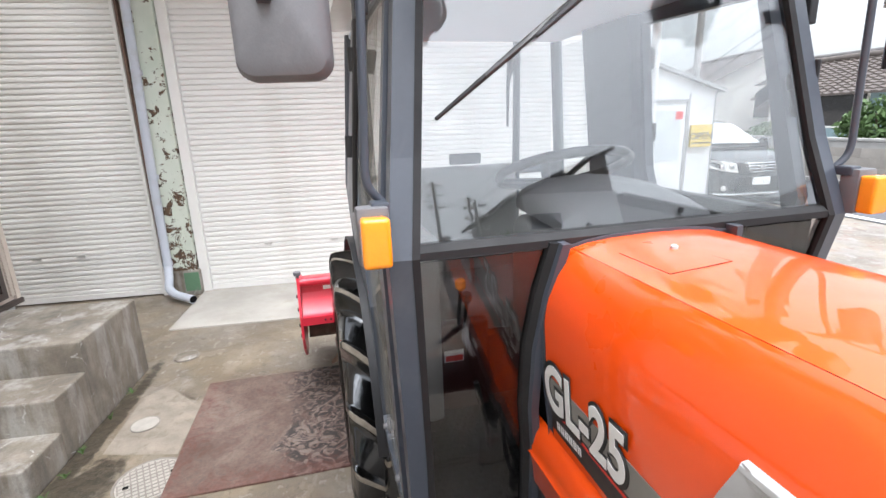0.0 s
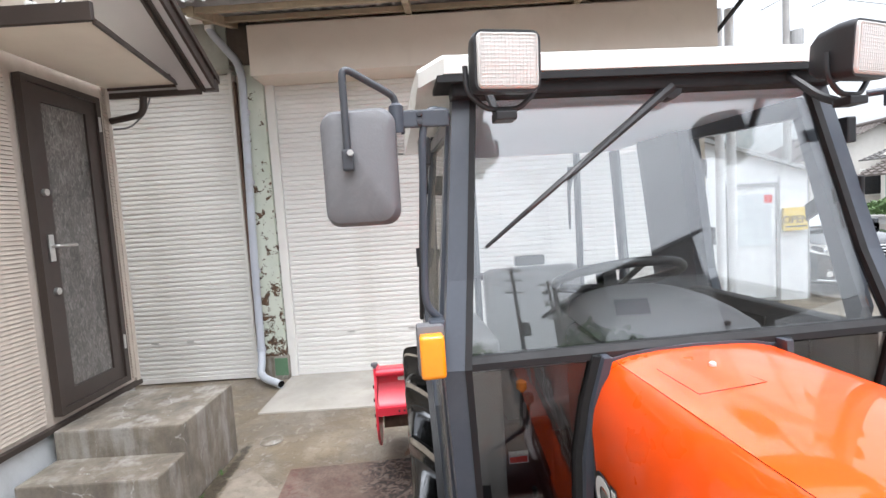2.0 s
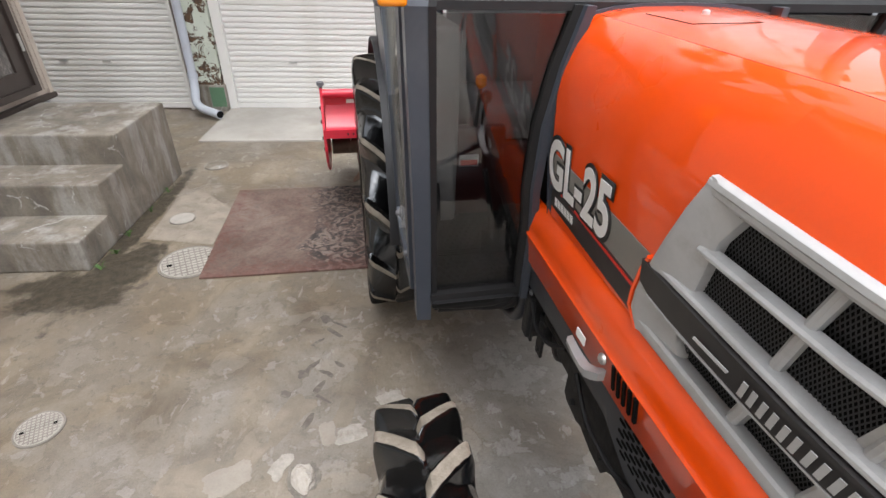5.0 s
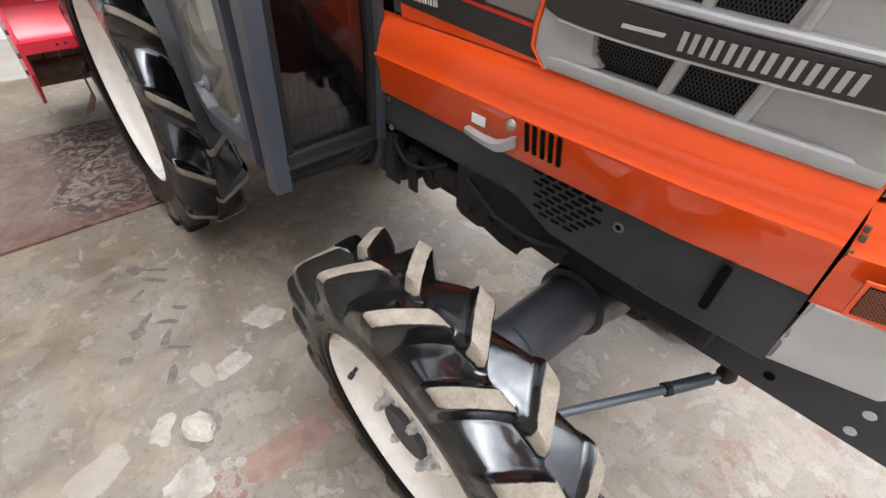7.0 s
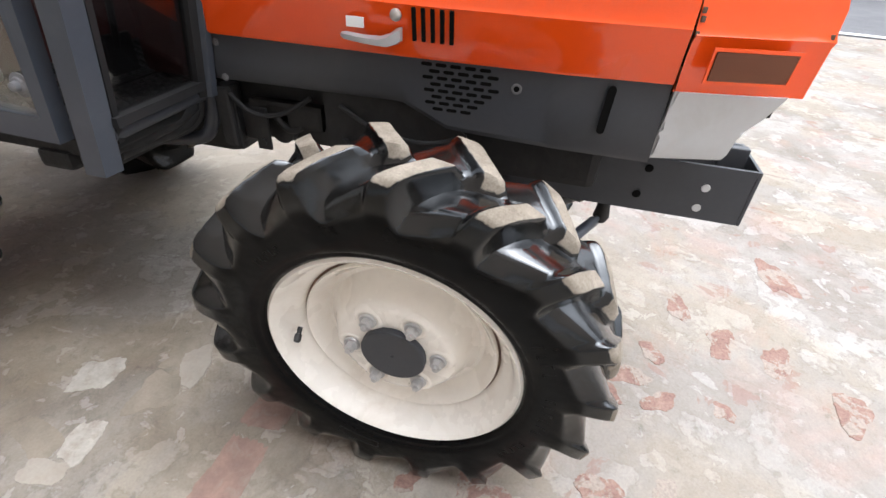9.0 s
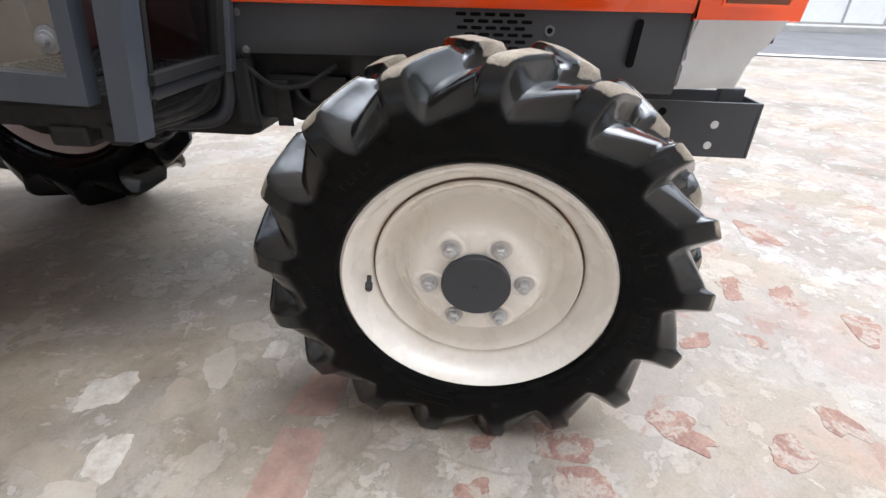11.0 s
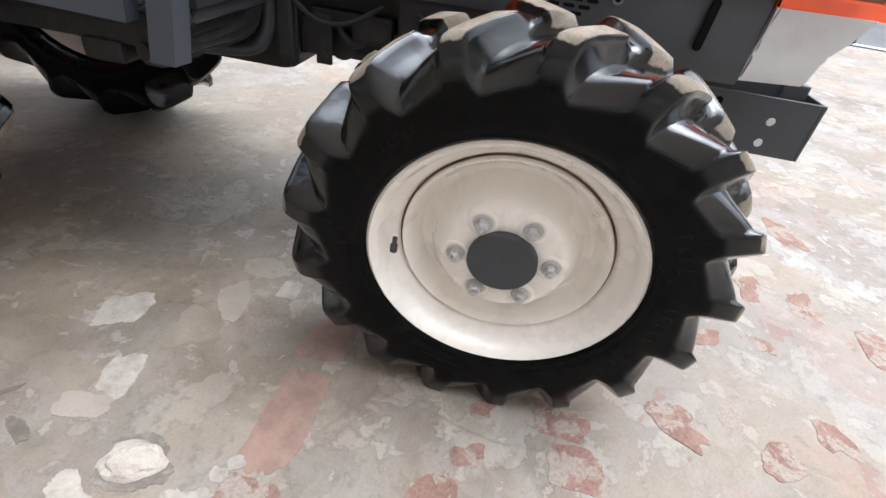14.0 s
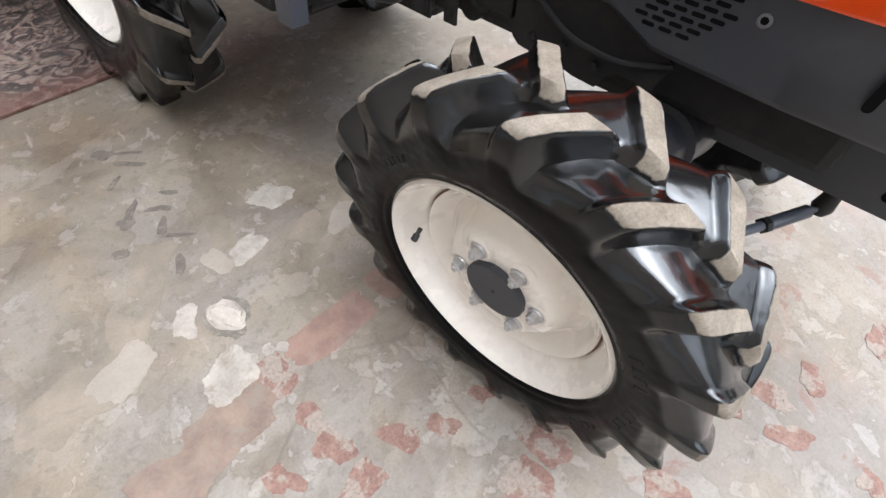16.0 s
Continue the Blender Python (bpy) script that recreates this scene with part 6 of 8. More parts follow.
# nose
ns = part("nose", bmesh.new(), ORANGE, TR, "orange nose with a mesh opening")
b = bmesh.new()
NY = [-0.3810, -0.45, -0.52, -0.565, -0.59, -0.605]
def nose_ring(y, e):
    k = belt(y)
    return [(-(0.16 - e) * k, y, 0.738), (-0.183 * k, y + e, 0.742), (-0.203 * k, y - 0.002, 0.828), (-0.207 * k, y - 0.005, 0.838), (-0.200 * k, y - 0.002, 0.848), (-0.203 * k, y, 0.885), (-0.196 * k, y + 0.004, 0.905), (-0.15 * k, y + 0.01, 0.908)]
rings = []
for y in NY:
    left = nose_ring(y, 0.0)
    rings.append(left + [(-x, yy, zz) for x, yy, zz in left[::-1]])
loft(b, rings, closed=True, caps=True)
part("nose_cowl", b, ORANGE, ns, smooth=True)
# side mesh in the nose
b = bmesh.new()
q0, q1 = Vector((-0.1790, -0.419, 0.7745)), Vector((-0.1355, -0.550, 0.7725))
p0, p1 = Vector((-0.1850, -0.419, 0.8205)), Vector((-0.1410, -0.552, 0.8185))
out = (q1 - q0).cross(p0 - q0).normalized()
if out.x > 0:
    out = -out
# dark sheet behind the mesh stands for the shade inside the nose
pane = bmesh.new()
slab(pane, [q0 + out * 0.006, q1 + out * 0.006, p1 + out * 0.006, p0 + out * 0.006], out, 0.002)
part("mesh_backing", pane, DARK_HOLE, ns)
def diamond_mesh(b, c00, c10, c11, c01, n, m_, r):
    """Crossing wires over a quad."""
    def at(u, v):
        return c00.lerp(c10, u).lerp(c01.lerp(c11, u), v)
    for k in range(-m_, n + m_):
        for sgn in (1, -1):
            u0, v0 = k / n, 0.0
            u1, v1 = (k + m_) / n, 1.0
            if u0 < 0:
                v0 = (0 - u0) / (u1 - u0)
                u0 = 0.0
            if u1 > 1:
                v1 = v0 + (1 - u0) / ((k + m_) / n - u0) * (1 - v0) if (k + m_) / n > u0 else v0
                u1 = 1.0
            if u1 - u0 < 1e-4:
                continue
            a, c = (at(u0, v0), at(u1, v1)) if sgn > 0 else (at(1 - u0, v0), at(1 - u1, v1))
            d = (c - a)
            sd = d.cross(Vector((1, 0, 0))).normalized() * r
            vs = [b.verts.new(p) for p in (a - sd, a + sd, c + sd, c - sd)]
            b.faces.new(vs)
    return b
part("side_mesh", diamond_mesh(bmesh.new(), q0 + out * 0.0095, q1 + out * 0.0095, p1 + out * 0.0095, p0 + out * 0.0095, 30, 10, 0.0008), MESH_BROWN, ns, "brownish diamond wire mesh")
b = bmesh.new()
frame_bars(b, [q0 + out * 0.0055 + Vector((0, 0.006, -0.006)), q1 + out * 0.0055 + Vector((0, -0.006, -0.006)), p1 + out * 0.0055 + Vector((0, -0.006, 0.006)), p0 + out * 0.0055 + Vector((0, 0.006, 0.006))], 0.0055, out, 0.003)
part("mesh_rim", b, ORANGE, ns)
for y, z in ((-0.386, 0.875), (-0.388, 0.862), (-0.386, 0.84), (-0.60, 0.845)):
    part("paint_chip", cube(-0.203 * belt(y) - 0.003, -0.203 * belt(y) + 0.004, y - 0.004, y + 0.003, z - 0.005, z + 0.004, 0.0015), RUSTY, ns, "rust spot")
# headlights
for s in (-1, 1):
    b = bmesh.new()
    rings = []
    for y in (-0.3795, -0.45, -0.52, -0.57, -0.60):
        k = belt(y)
        rings.append([(s * 0.10 * k, y + 0.012, 0.912), (s * 0.195 * k, y, 0.912), (s * 0.200 * k, y - 0.004, 0.93), (s * 0.204 * k, y - 0.002, 1.00), (s * 0.205 * k, y + 0.004, 1.075), (s * 0.10 * k, y + 0.012, 1.08)])
    loft(b, rings)
    hl = part("headlight", b, HEAD_LENS, ns, "clear ribbed headlight", True)
    for k in range(16):
        y = -0.40 - k * 0.011
        part("lens_rib", cube(s * 0.2035 * belt(y) - 0.003, s * 0.2035 * belt(y) + 0.003, y - 0.002, y + 0.002, 0.945, 0.972), HEAD_LENS, hl)
part("upper_nose", loft(bmesh.new(), [[(-0.20 * belt(y), y + 0.002, 1.078), (-0.205 * belt(y), y, 1.10), (-0.19 * belt(y), y, top_z(y) - 0.06), (0.19 * belt(y), y, top_z(y) - 0.06), (0.205 * belt(y), y, 1.10), (0.20 * belt(y), y + 0.002, 1.078)] for y in (-0.45, -0.52, -0.58, -0.612)]), ORANGE, ns, smooth=True)
part("front_grille", cube(-0.07, 0.07, -0.605, -0.57, 0.915, 1.07, 0.01), SILVER, ns)
part("nose_seam", loft(bmesh.new(), [[(-0.196 * belt(-0.38), y, z), (-0.17 * belt(-0.38), y, z)] for y, z in ((-0.382, 0.745), (-0.382, 0.93))], closed=False, caps=False), DARK_HOLE, ns)
# pale base under the nose
b = bmesh.new()
loft(b, [[(-0.163 * k_, y0, z), (-0.118 * k_, y1, z), (-0.05, y1 - 0.015, z), (0.05, y1 - 0.015, z), (0.118 * k_, y1, z), (0.163 * k_, y0, z)] for z, y0, y1, k_ in ((0.743, -0.385, -0.578, 1.0), (0.70, -0.383, -0.556, 0.97), (0.672, -0.381, -0.534, 0.95), (0.655, -0.380, -0.527, 0.94), (0.622, -0.378, -0.522, 0.92), (0.612, -0.376, -0.514, 0.90))])
bmesh.ops.bevel(b, geom=[e for e in b.edges if abs((e.verts[0].co - e.verts[1].co).z) > 0.02], offset=0.006, segments=2, affect='EDGES')
part("nose_base", b, PALE_GREY, ns, "pale grey moulded base", True)

# -- dark side skirts --
def skirt_low(y):
    pts = ((0.56, 0.655), (0.12, 0.66), (0.02, 0.615), (-0.36, 0.60), (-0.38, 0.60))
    for (y0, v0), (y1, v1) in zip(pts, pts[1:]):
        if y <= y0 and y >= y1:
            return v0 + (v1 - v0) * (y0 - y) / (y0 - y1)
    return pts[0][1]


for s in (-1, 1):
    b = bmesh.new()
    rows = []
    for y in [0.565 - 0.0236 * k for k in range(41)]:
        k = min(1.0, belt(y) * 1.02)
        lo = skirt_low(y)
        rows.append([(s * 0.174 * k, y, 0.762), (s * 0.172 * k, y, 0.70), (s * 0.170 * k, y, lo + 0.012), (s * 0.160 * k, y, lo), (s * 0.15 * k, y, lo)])
    loft(b, rows, closed=False, caps=False)
    sk = part("side_skirt", b, DARK_PANEL, TR, "dark grey sheet side skirt", True)
    if s < 0:
        SK = sk
slot = bmesh.new()
slab(slot, [(0, y, z) for y, z in rounded(0.0215, 0.0066, 0.0032, 3)], (1, 0, 0), 0.002)
slot_me = bpy.data.meshes.new("vent_slot")
slot.to_mesh(slot_me)
slot.free()
slot_me.materials.append(DARK_HOLE)
for r in range(8):
    for c in range((5, 5, 5, 5, 5, 4, 4, 3)[r]):
        y = 0.064 - 0.0142 * (r % 2) - c * 0.0284 - 0.0015 * r
        z = 0.743 - r * 0.0121
        shared("vent_slot", slot_me, SK, pose(-0.1745 + 0.004 * (0.738 - z) / 0.1, y, z, 0, 2, 0))
for y, z in ((0.522, 0.735), (0.515, 0.664)):
    bo = part("skirt_bolt", lathe(bmesh.new(), [(0.0, 0.008), (-0.002, 0.008), (-0.002, 0.0055), (-0.005, 0.005), (-0.0055, 0)], pose(-0.172, y, z), 12), GREY_PLASTIC if y > 0 else BLACK_PLASTIC, SK)
part("grommet", lathe(bmesh.new(), [(0.0, 0.010), (-0.003, 0.0095), (-0.003, 0.006), (0.0, 0.0055)], pose(-0.1735, -0.111, 0.717), 20), GREY_PLASTIC, SK, "grey ring", True)
part("grommet_bore", lathe(bmesh.new(), [(-0.0012, 0.0057), (-0.0014, 0.0)], pose(-0.1735, -0.111, 0.717), 16), DARK_HOLE, SK)
b = bmesh.new()
slab(b, [(-0.1728, -0.278 + y - 0.06 * z, 0.698 + z) for y, z in rounded(0.0145, 0.088, 0.007, 4)], (1, 0, 0), 0.006)
part("notch", b, DARK_HOLE, SK)

# vents, latch and label on the lower orange panel
LP = [o for o in bn.children if o.name.startswith("lower_side_panel")][0]
for k in range(5):
    y = 0.081 - k * 0.0172
    b = bmesh.new()
    slab(b, [(-0.2098 + (0.84 - z_) * 0.19, y + d, z_) for d, z_ in ((0.0035, 0.842), (-0.0035, 0.842), (-0.0035, 0.786), (0.0035, 0.786))], (1, 0, 0.3), 0.006)
    part("louvre_slot", b, DARK_HOLE, LP)
lt = part("bonnet_latch", loft(bmesh.new(), [[(-0.2035 - e, y, z + t_), (-0.2035 - e - d, y, z + t_ * 0.6), (-0.2035 - e - d, y, z - t_ * 0.8), (-0.2035 - e, y, z - t_)] for y, z, e, d, t_ in ((0.214, 0.789, 0.010, 0.010, 0.003), (0.205, 0.788, 0.012, 0.014, 0.006), (0.170, 0.785, 0.012, 0.016, 0.0065), (0.140, 0.784, 0.010, 0.018, 0.0075), (0.124, 0.786, 0.004, 0.022, 0.011), (0.112, 0.792, 0.0, 0.020, 0.014), (0.102, 0.797, 0.0, 0.014, 0.012))]), ZINC_CAST, LP, "cast grey bonnet latch", True)
part("latch_bolt", lathe(bmesh.new(), [(0, 0.011), (-0.004, 0.010), (-0.007, 0.006), (-0.007, 0)], pose(-0.2085, 0.113, 0.828), 16), STEEL, LP, smooth=True)
part("latch_label", cube(-0.212, -0.2095, 0.173, 0.207, 0.801, 0.819, 0.0005), WHITE_INK, LP, "small white sticker")

# -- side grille --
GB = part("side_grille", bmesh.new(), SILVER, TR, "silver moulded side grille with black mesh")
def gx(y, z):
    """Outer face of the bonnet side at y, z."""
    k = belt(y)
    prof = section(y, "upper")
    for (x0, z0), (x1, z1) in zip(prof, prof[1:]):
        if z0 <= z <= z1:
            return -(x0 + (x1 - x0) * (z - z0) / (z1 - z0))
    return -prof[0][0]


def strip(name, y0, y1, z0a, z1a, z0b, z1b, lift, depth, material, parent, label="", n=14):
    b = bmesh.new()
    rings = []
    for k in range(n + 1):
        t = k / n
        y = y0 + (y1 - y0) * t
        lo, hi = z0a + (z0b - z0a) * t, z1a + (z1b - z1a) * t
        zs = [lo + (hi - lo) * q / 8 for q in range(9)] if hi - lo > 0.05 else [lo, hi]
        rings.append([(gx(y, zz) - lift - depth, y, zz) for zz in zs] + [(gx(y, zz) - lift, y, zz) for zz in zs[::-1]])
    loft(b, rings)
    return part(name, b, material, parent, label)


GY0, GY1 = 0.075, -0.375
def grille_face(name, rails, material, label=""):
    """A moulded face through rails of (y, z, lift) points, each rail as long as the next."""
    b = bmesh.new()
    loft(b, [[(gx(y, z) - e, y, z) for y, z, e in rail] for rail in rails], closed=False, caps=False)
    return part(name, b, material, GB, label, True)


# wire mesh deep in the openings
for z0, z1, ya, yb, up in ((0.945, 1.020, 0.03, -0.235, 5), (1.050, 1.205, -0.010, -0.255, 10)):
    cuts = [ya + (yb - ya) * k / 8 for k in range(9)]
    for y0, y1 in zip(cuts, cuts[1:]):
        e = -0.013
        b = diamond_mesh(bmesh.new(), Vector((gx(y0, z0) - e, y0, z0)), Vector((gx(y1, z0) - e, y1, z0)), Vector((gx(y1, z1) - e, y1, z1)), Vector((gx(y0, z1) - e, y0, z1)), 6, int(up * 1.5), 0.0009)
        part("wire_mesh", b, MESH_BLACK, GB, "black diamond wire mesh")
# lower frame: a flat outer face, a rounded lip, then a sill that falls back to the mesh
ys_ = [0.070 - 0.445 * k / 20 for k in range(21)]
def low_z(y):
    return 0.936 + (y - 0.073) * 0.036
grille_face("lower_frame", [[(y, low_z(y), -0.003), (y, low_z(y) + 0.001, 0.008), (y, low_z(y) + 0.010, 0.0105), (y, low_z(y) + 0.019, 0.009), (y, low_z(y) + 0.0225, 0.005), (y, low_z(y) + 0.0215, -0.014)] for y in ys_], SILVER)
# rear cheek: an outer rim that slopes in to the openings
outer = [(0.076, 0.936), (0.090, 0.963), (0.086, 0.995), (0.072, 1.04), (0.059, 1.067), (0.040, 1.115), (0.020, 1.165), (0.0, 1.214)]
inner = [(-0.020, 0.957), (-0.004, 0.972), (-0.001, 0.995), (-0.006, 1.03), (-0.014, 1.060), (-0.022, 1.10), (-0.030, 1.145), (-0.052, 1.186)]
grille_face("rear_cheek", [[(y, z, -0.003) for y, z in outer], [(y - 0.002, z, 0.009) for y, z in outer], [(y - 0.010, z, 0.0105) for y, z in outer],
                           [(a_[0] * 0.45 + c_[0] * 0.55, a_[1] * 0.45 + c_[1] * 0.55, 0.004) for a_, c_ in zip(outer, inner)], [(y + 0.004, z, -0.001) for y, z in inner], [(y, z, -0.004) for y, z in inner], [(y - 0.002, z, -0.016) for y, z in inner]], SILVER)
# upper frame with a grooved lip
def up_z(y):
    return 1.214 + y * 0.060
ys_ = [0.0 - 0.375 * k / 20 for k in range(21)]
grille_face("upper_frame", [[(y, up_z(y) + 0.001, -0.004), (y, up_z(y), 0.007), (y, up_z(y) - 0.003, 0.010), (y, up_z(y) - 0.009, 0.0103), (y, up_z(y) - 0.0102, 0.0085), (y, up_z(y) - 0.0112, 0.0092), (y, up_z(y) - 0.017, 0.008), (y, up_z(y) - 0.0235, 0.001), (y, up_z(y) - 0.025, -0.016)] for y in ys_], SILVER)
part("lip_groove", loft(bmesh.new(), [[(gx(y, up_z(y)) - 0.0094, y, up_z(y) - 0.0098), (gx(y, up_z(y)) - 0.0092, y, up_z(y) - 0.0110)] for y in ys_], closed=False, caps=False), GREY_PLASTIC, GB)
# bars across
def bar(name, y0, y1, z0, z1, h_, proud, deep):
    pts = [y0 + (y1 - y0) * k / 16 for k in range(17)]
    zc = [z0 + (z1 - z0) * k / 16 for k in range(17)]
    b = bmesh.new()
    loft(b, [[(gx(y, z) + deep, y, z - h_), (gx(y, z) - proud + 0.003, y, z - h_), (gx(y, z) - proud, y, z - h_ + 0.003), (gx(y, z) - proud, y, z + h_ - 0.003), (gx(y, z) - proud + 0.003, y, z + h_), (gx(y, z) + deep, y, z + h_ + 0.002)] for y, z in zip(pts, zc)])
    return part(name, b, SILVER, GB)
bar("middle_bar", -0.012, -0.345, 1.127, 1.120, 0.0046, 0.006, 0.010)
bar("band_bar", 0.050, -0.375, 1.062, 1.045, 0.0055, 0.0080, 0.014)
# uprights set back between the bars
def upright(yb, yt, z0, z1, w_, proud):
    b = bmesh.new()
    loft(b, [[(gx(y, z) + 0.014, y + w_, z), (gx(y, z) - proud + 0.003, y + w_, z), (gx(y, z) - proud, y + w_ - 0.004, z), (gx(y, z) - proud, y - w_ + 0.004, z), (gx(y, z) - proud + 0.003, y - w_, z), (gx(y, z) + 0.014, y - w_, z)] for y, z in ((yb, z0), ((yb + yt) / 2, (z0 + z1) / 2), (yt, z1))])
    part("upright_bar", b, SILVER, GB)
for y in (-0.137, -0.240):
    upright(y, y - 0.034, 1.055, 1.205, 0.0068, -0.003)
for y in (-0.115, -0.217):
    upright(y, y - 0.020, 0.945, 1.012, 0.0085, 0.001)
# closed dished panels towards the nose
for z0, z1 in ((0.938, 1.016), (1.050, 1.200)):
    lean = [(z0 + (z1 - z0) * k / 8) for k in range(9)]
    grille_face("blank_panel", [[(-0.222 - (z - z0) * 0.30 - q, z, e) for z in lean] for q, e in ((0.0, -0.010), (0.018, -0.008), (0.06, -0.006), (0.095, -0.002), (0.112, 0.004), (0.122, 0.009), (0.155, 0.009))], SILVER)
part("orange_lip", loft(bmesh.new(), [[(gx(y, z) + 0.002, y + 0.011, z), (gx(y, z) - 0.008, y + 0.010, z), (gx(y, z) - 0.012, y + 0.005, z), (gx(y, z) - 0.011, y, z), (gx(y, z) + 0.002, y, z)] for y, z in [(0.066, 0.935)] + outer[1:5]]), ORANGE, GB, "orange lip round the grille", True)
bd = part("name_band", loft(bmesh.new(), [[(gx(y, z0) - 0.002, y, z0), (gx(y, z0) - 0.0125, y, z0 + 0.001), (gx(y, z1) - 0.0125, y, z1 - 0.001), (gx(y, z1) - 0.002, y, z1)] for y, z0, z1 in ((0.072, 1.022, 1.062), (0.05, 1.014, 1.058), (0.0, 1.009, 1.055), (-0.06, 1.006, 1.0515), (-0.12, 1.0045, 1.0485), (-0.18, 1.0035, 1.046), (-0.24, 1.003, 1.044), (-0.30, 1.0025, 1.042), (-0.375, 1.002, 1.040))]), CHAR_INK, GB, "charcoal band with pale lettering")
part("band_edge", loft(bmesh.new(), [[(gx(y, z0) + 0.012, y, z0 - 0.0035), (gx(y, z0) - 0.0135, y, z0 - 0.003), (gx(y, z0) - 0.0135, y, z0), (gx(y, z0) + 0.012, y, z0)] for y, z0 in ((0.050, 1.014), (0.0, 1.009), (-0.06, 1.006), (-0.12, 1.0045), (-0.24, 1.003), (-0.375, 1.002))]), SILVER, GB)
def on_side(y, z, lift):
    """Pose on the bonnet side for flat print, read from the right of the tractor."""
    a, c = Vector((gx(y + 0.03, z), y + 0.03, z)), Vector((gx(y - 0.03, z), y - 0.03, z))
    u = (c - a).normalized()
    v = Vector((gx(y, z + 0.02) - gx(y, z - 0.02), 0, 0.04)).normalized()
    n = u.cross(v).normalized()
    v = n.cross(u)
    m = Matrix((u, v, n)).transposed().to_4x4()
    m.translation = Vector((gx(y, z), y, z)) + n * lift
    return m


def print_shapes(name, shapes, m, material, parent, label=""):
    """Flat outlines in (along, up) laid on a pose."""
    b = bmesh.new()
    for sh in shapes:
        slab(b, [(x, y, 0) for x, y in sh], (0, 0, 1), 0.001)
    ob = part(name, b, material, parent, label)
    ob.matrix_local = m
    return ob


def plain_bars(w, h, slant):
    """One letter-size mark: two plain slanted strokes."""
    sh = lambda px, py: (px + py * slant - w / 2, py - h / 2)
    return [[sh(0, 0), sh(w * 0.32, 0), sh(w * 0.32, h), sh(0, h)], [sh(w * 0.62, 0), sh(w * 0.94, 0), sh(w * 0.94, h), sh(w * 0.62, h)]]


for k in range(7):
    print_shapes("name_mark", plain_bars(0.0215, 0.023, 0.15), on_side(-0.138 - k * 0.0272, 1.0265 - k * 0.0005, 0.0150), SILVER, bd, "plain pale letter-size mark")
print_shapes("script_bar", [[(-0.030, -0.0025), (0.028, -0.0025), (0.030, 0.0025), (-0.028, 0.0025)]], on_side(-0.080, 1.028, 0.0150), PALE_GREY, bd, "small pale bar")

# -- decal stripe with the model number --
dc = part("side_decal", bmesh.new(), GREY_INK, bn, "grey and charcoal stripe with a red line")
strip("grey_stripe", 0.432, 0.072, 1.022, 1.083, 0.997, 1.066, 0.0005, 0.0012, GREY_INK, dc, "", 16)
strip("charcoal_stripe", 0.432, 0.084, 0.962, 1.022, 0.941, 0.997, 0.0005, 0.0012, CHAR_INK, dc, "", 16)
strip("red_line", 0.432, 0.080, 1.010, 1.016, 0.986, 0.992, 0.002, 0.0012, RED_INK, dc, "", 16)
MODEL = "GL-25"
words(MODEL, 0.118, on_side(0.312, 1.064, 0.0030), BLACK_INK, dc, "number_outline", 0.0005, 0.12, 0.0075, "black outline of the model number", (0.268, 0.122))
words(MODEL, 0.118, on_side(0.312, 1.064, 0.0045), WHITE_INK, dc, "number", 0.0005, 0.12, 0.0030, "white model number", (0.252, 0.106))
for k in range(6):
    print_shapes("maker_mark", plain_bars(0.011, 0.018, 0.0), on_side(0.40 - k * 0.015, 0.984, 0.0035), WHITE_INK, dc, "plain white letter-size mark")

# -- cab --
CAB = part("cab", bmesh.new(), GREY_CAB, TR, "grey steel cab with large glass panes")


def fy(z):
    """Front plane of the lower cab."""
    return 0.445 + max(0.0, 1.335 - z) * 0.19


def wy(z):
    """Windscreen plane."""
    return 0.462 + (z - 1.345) * 0.232


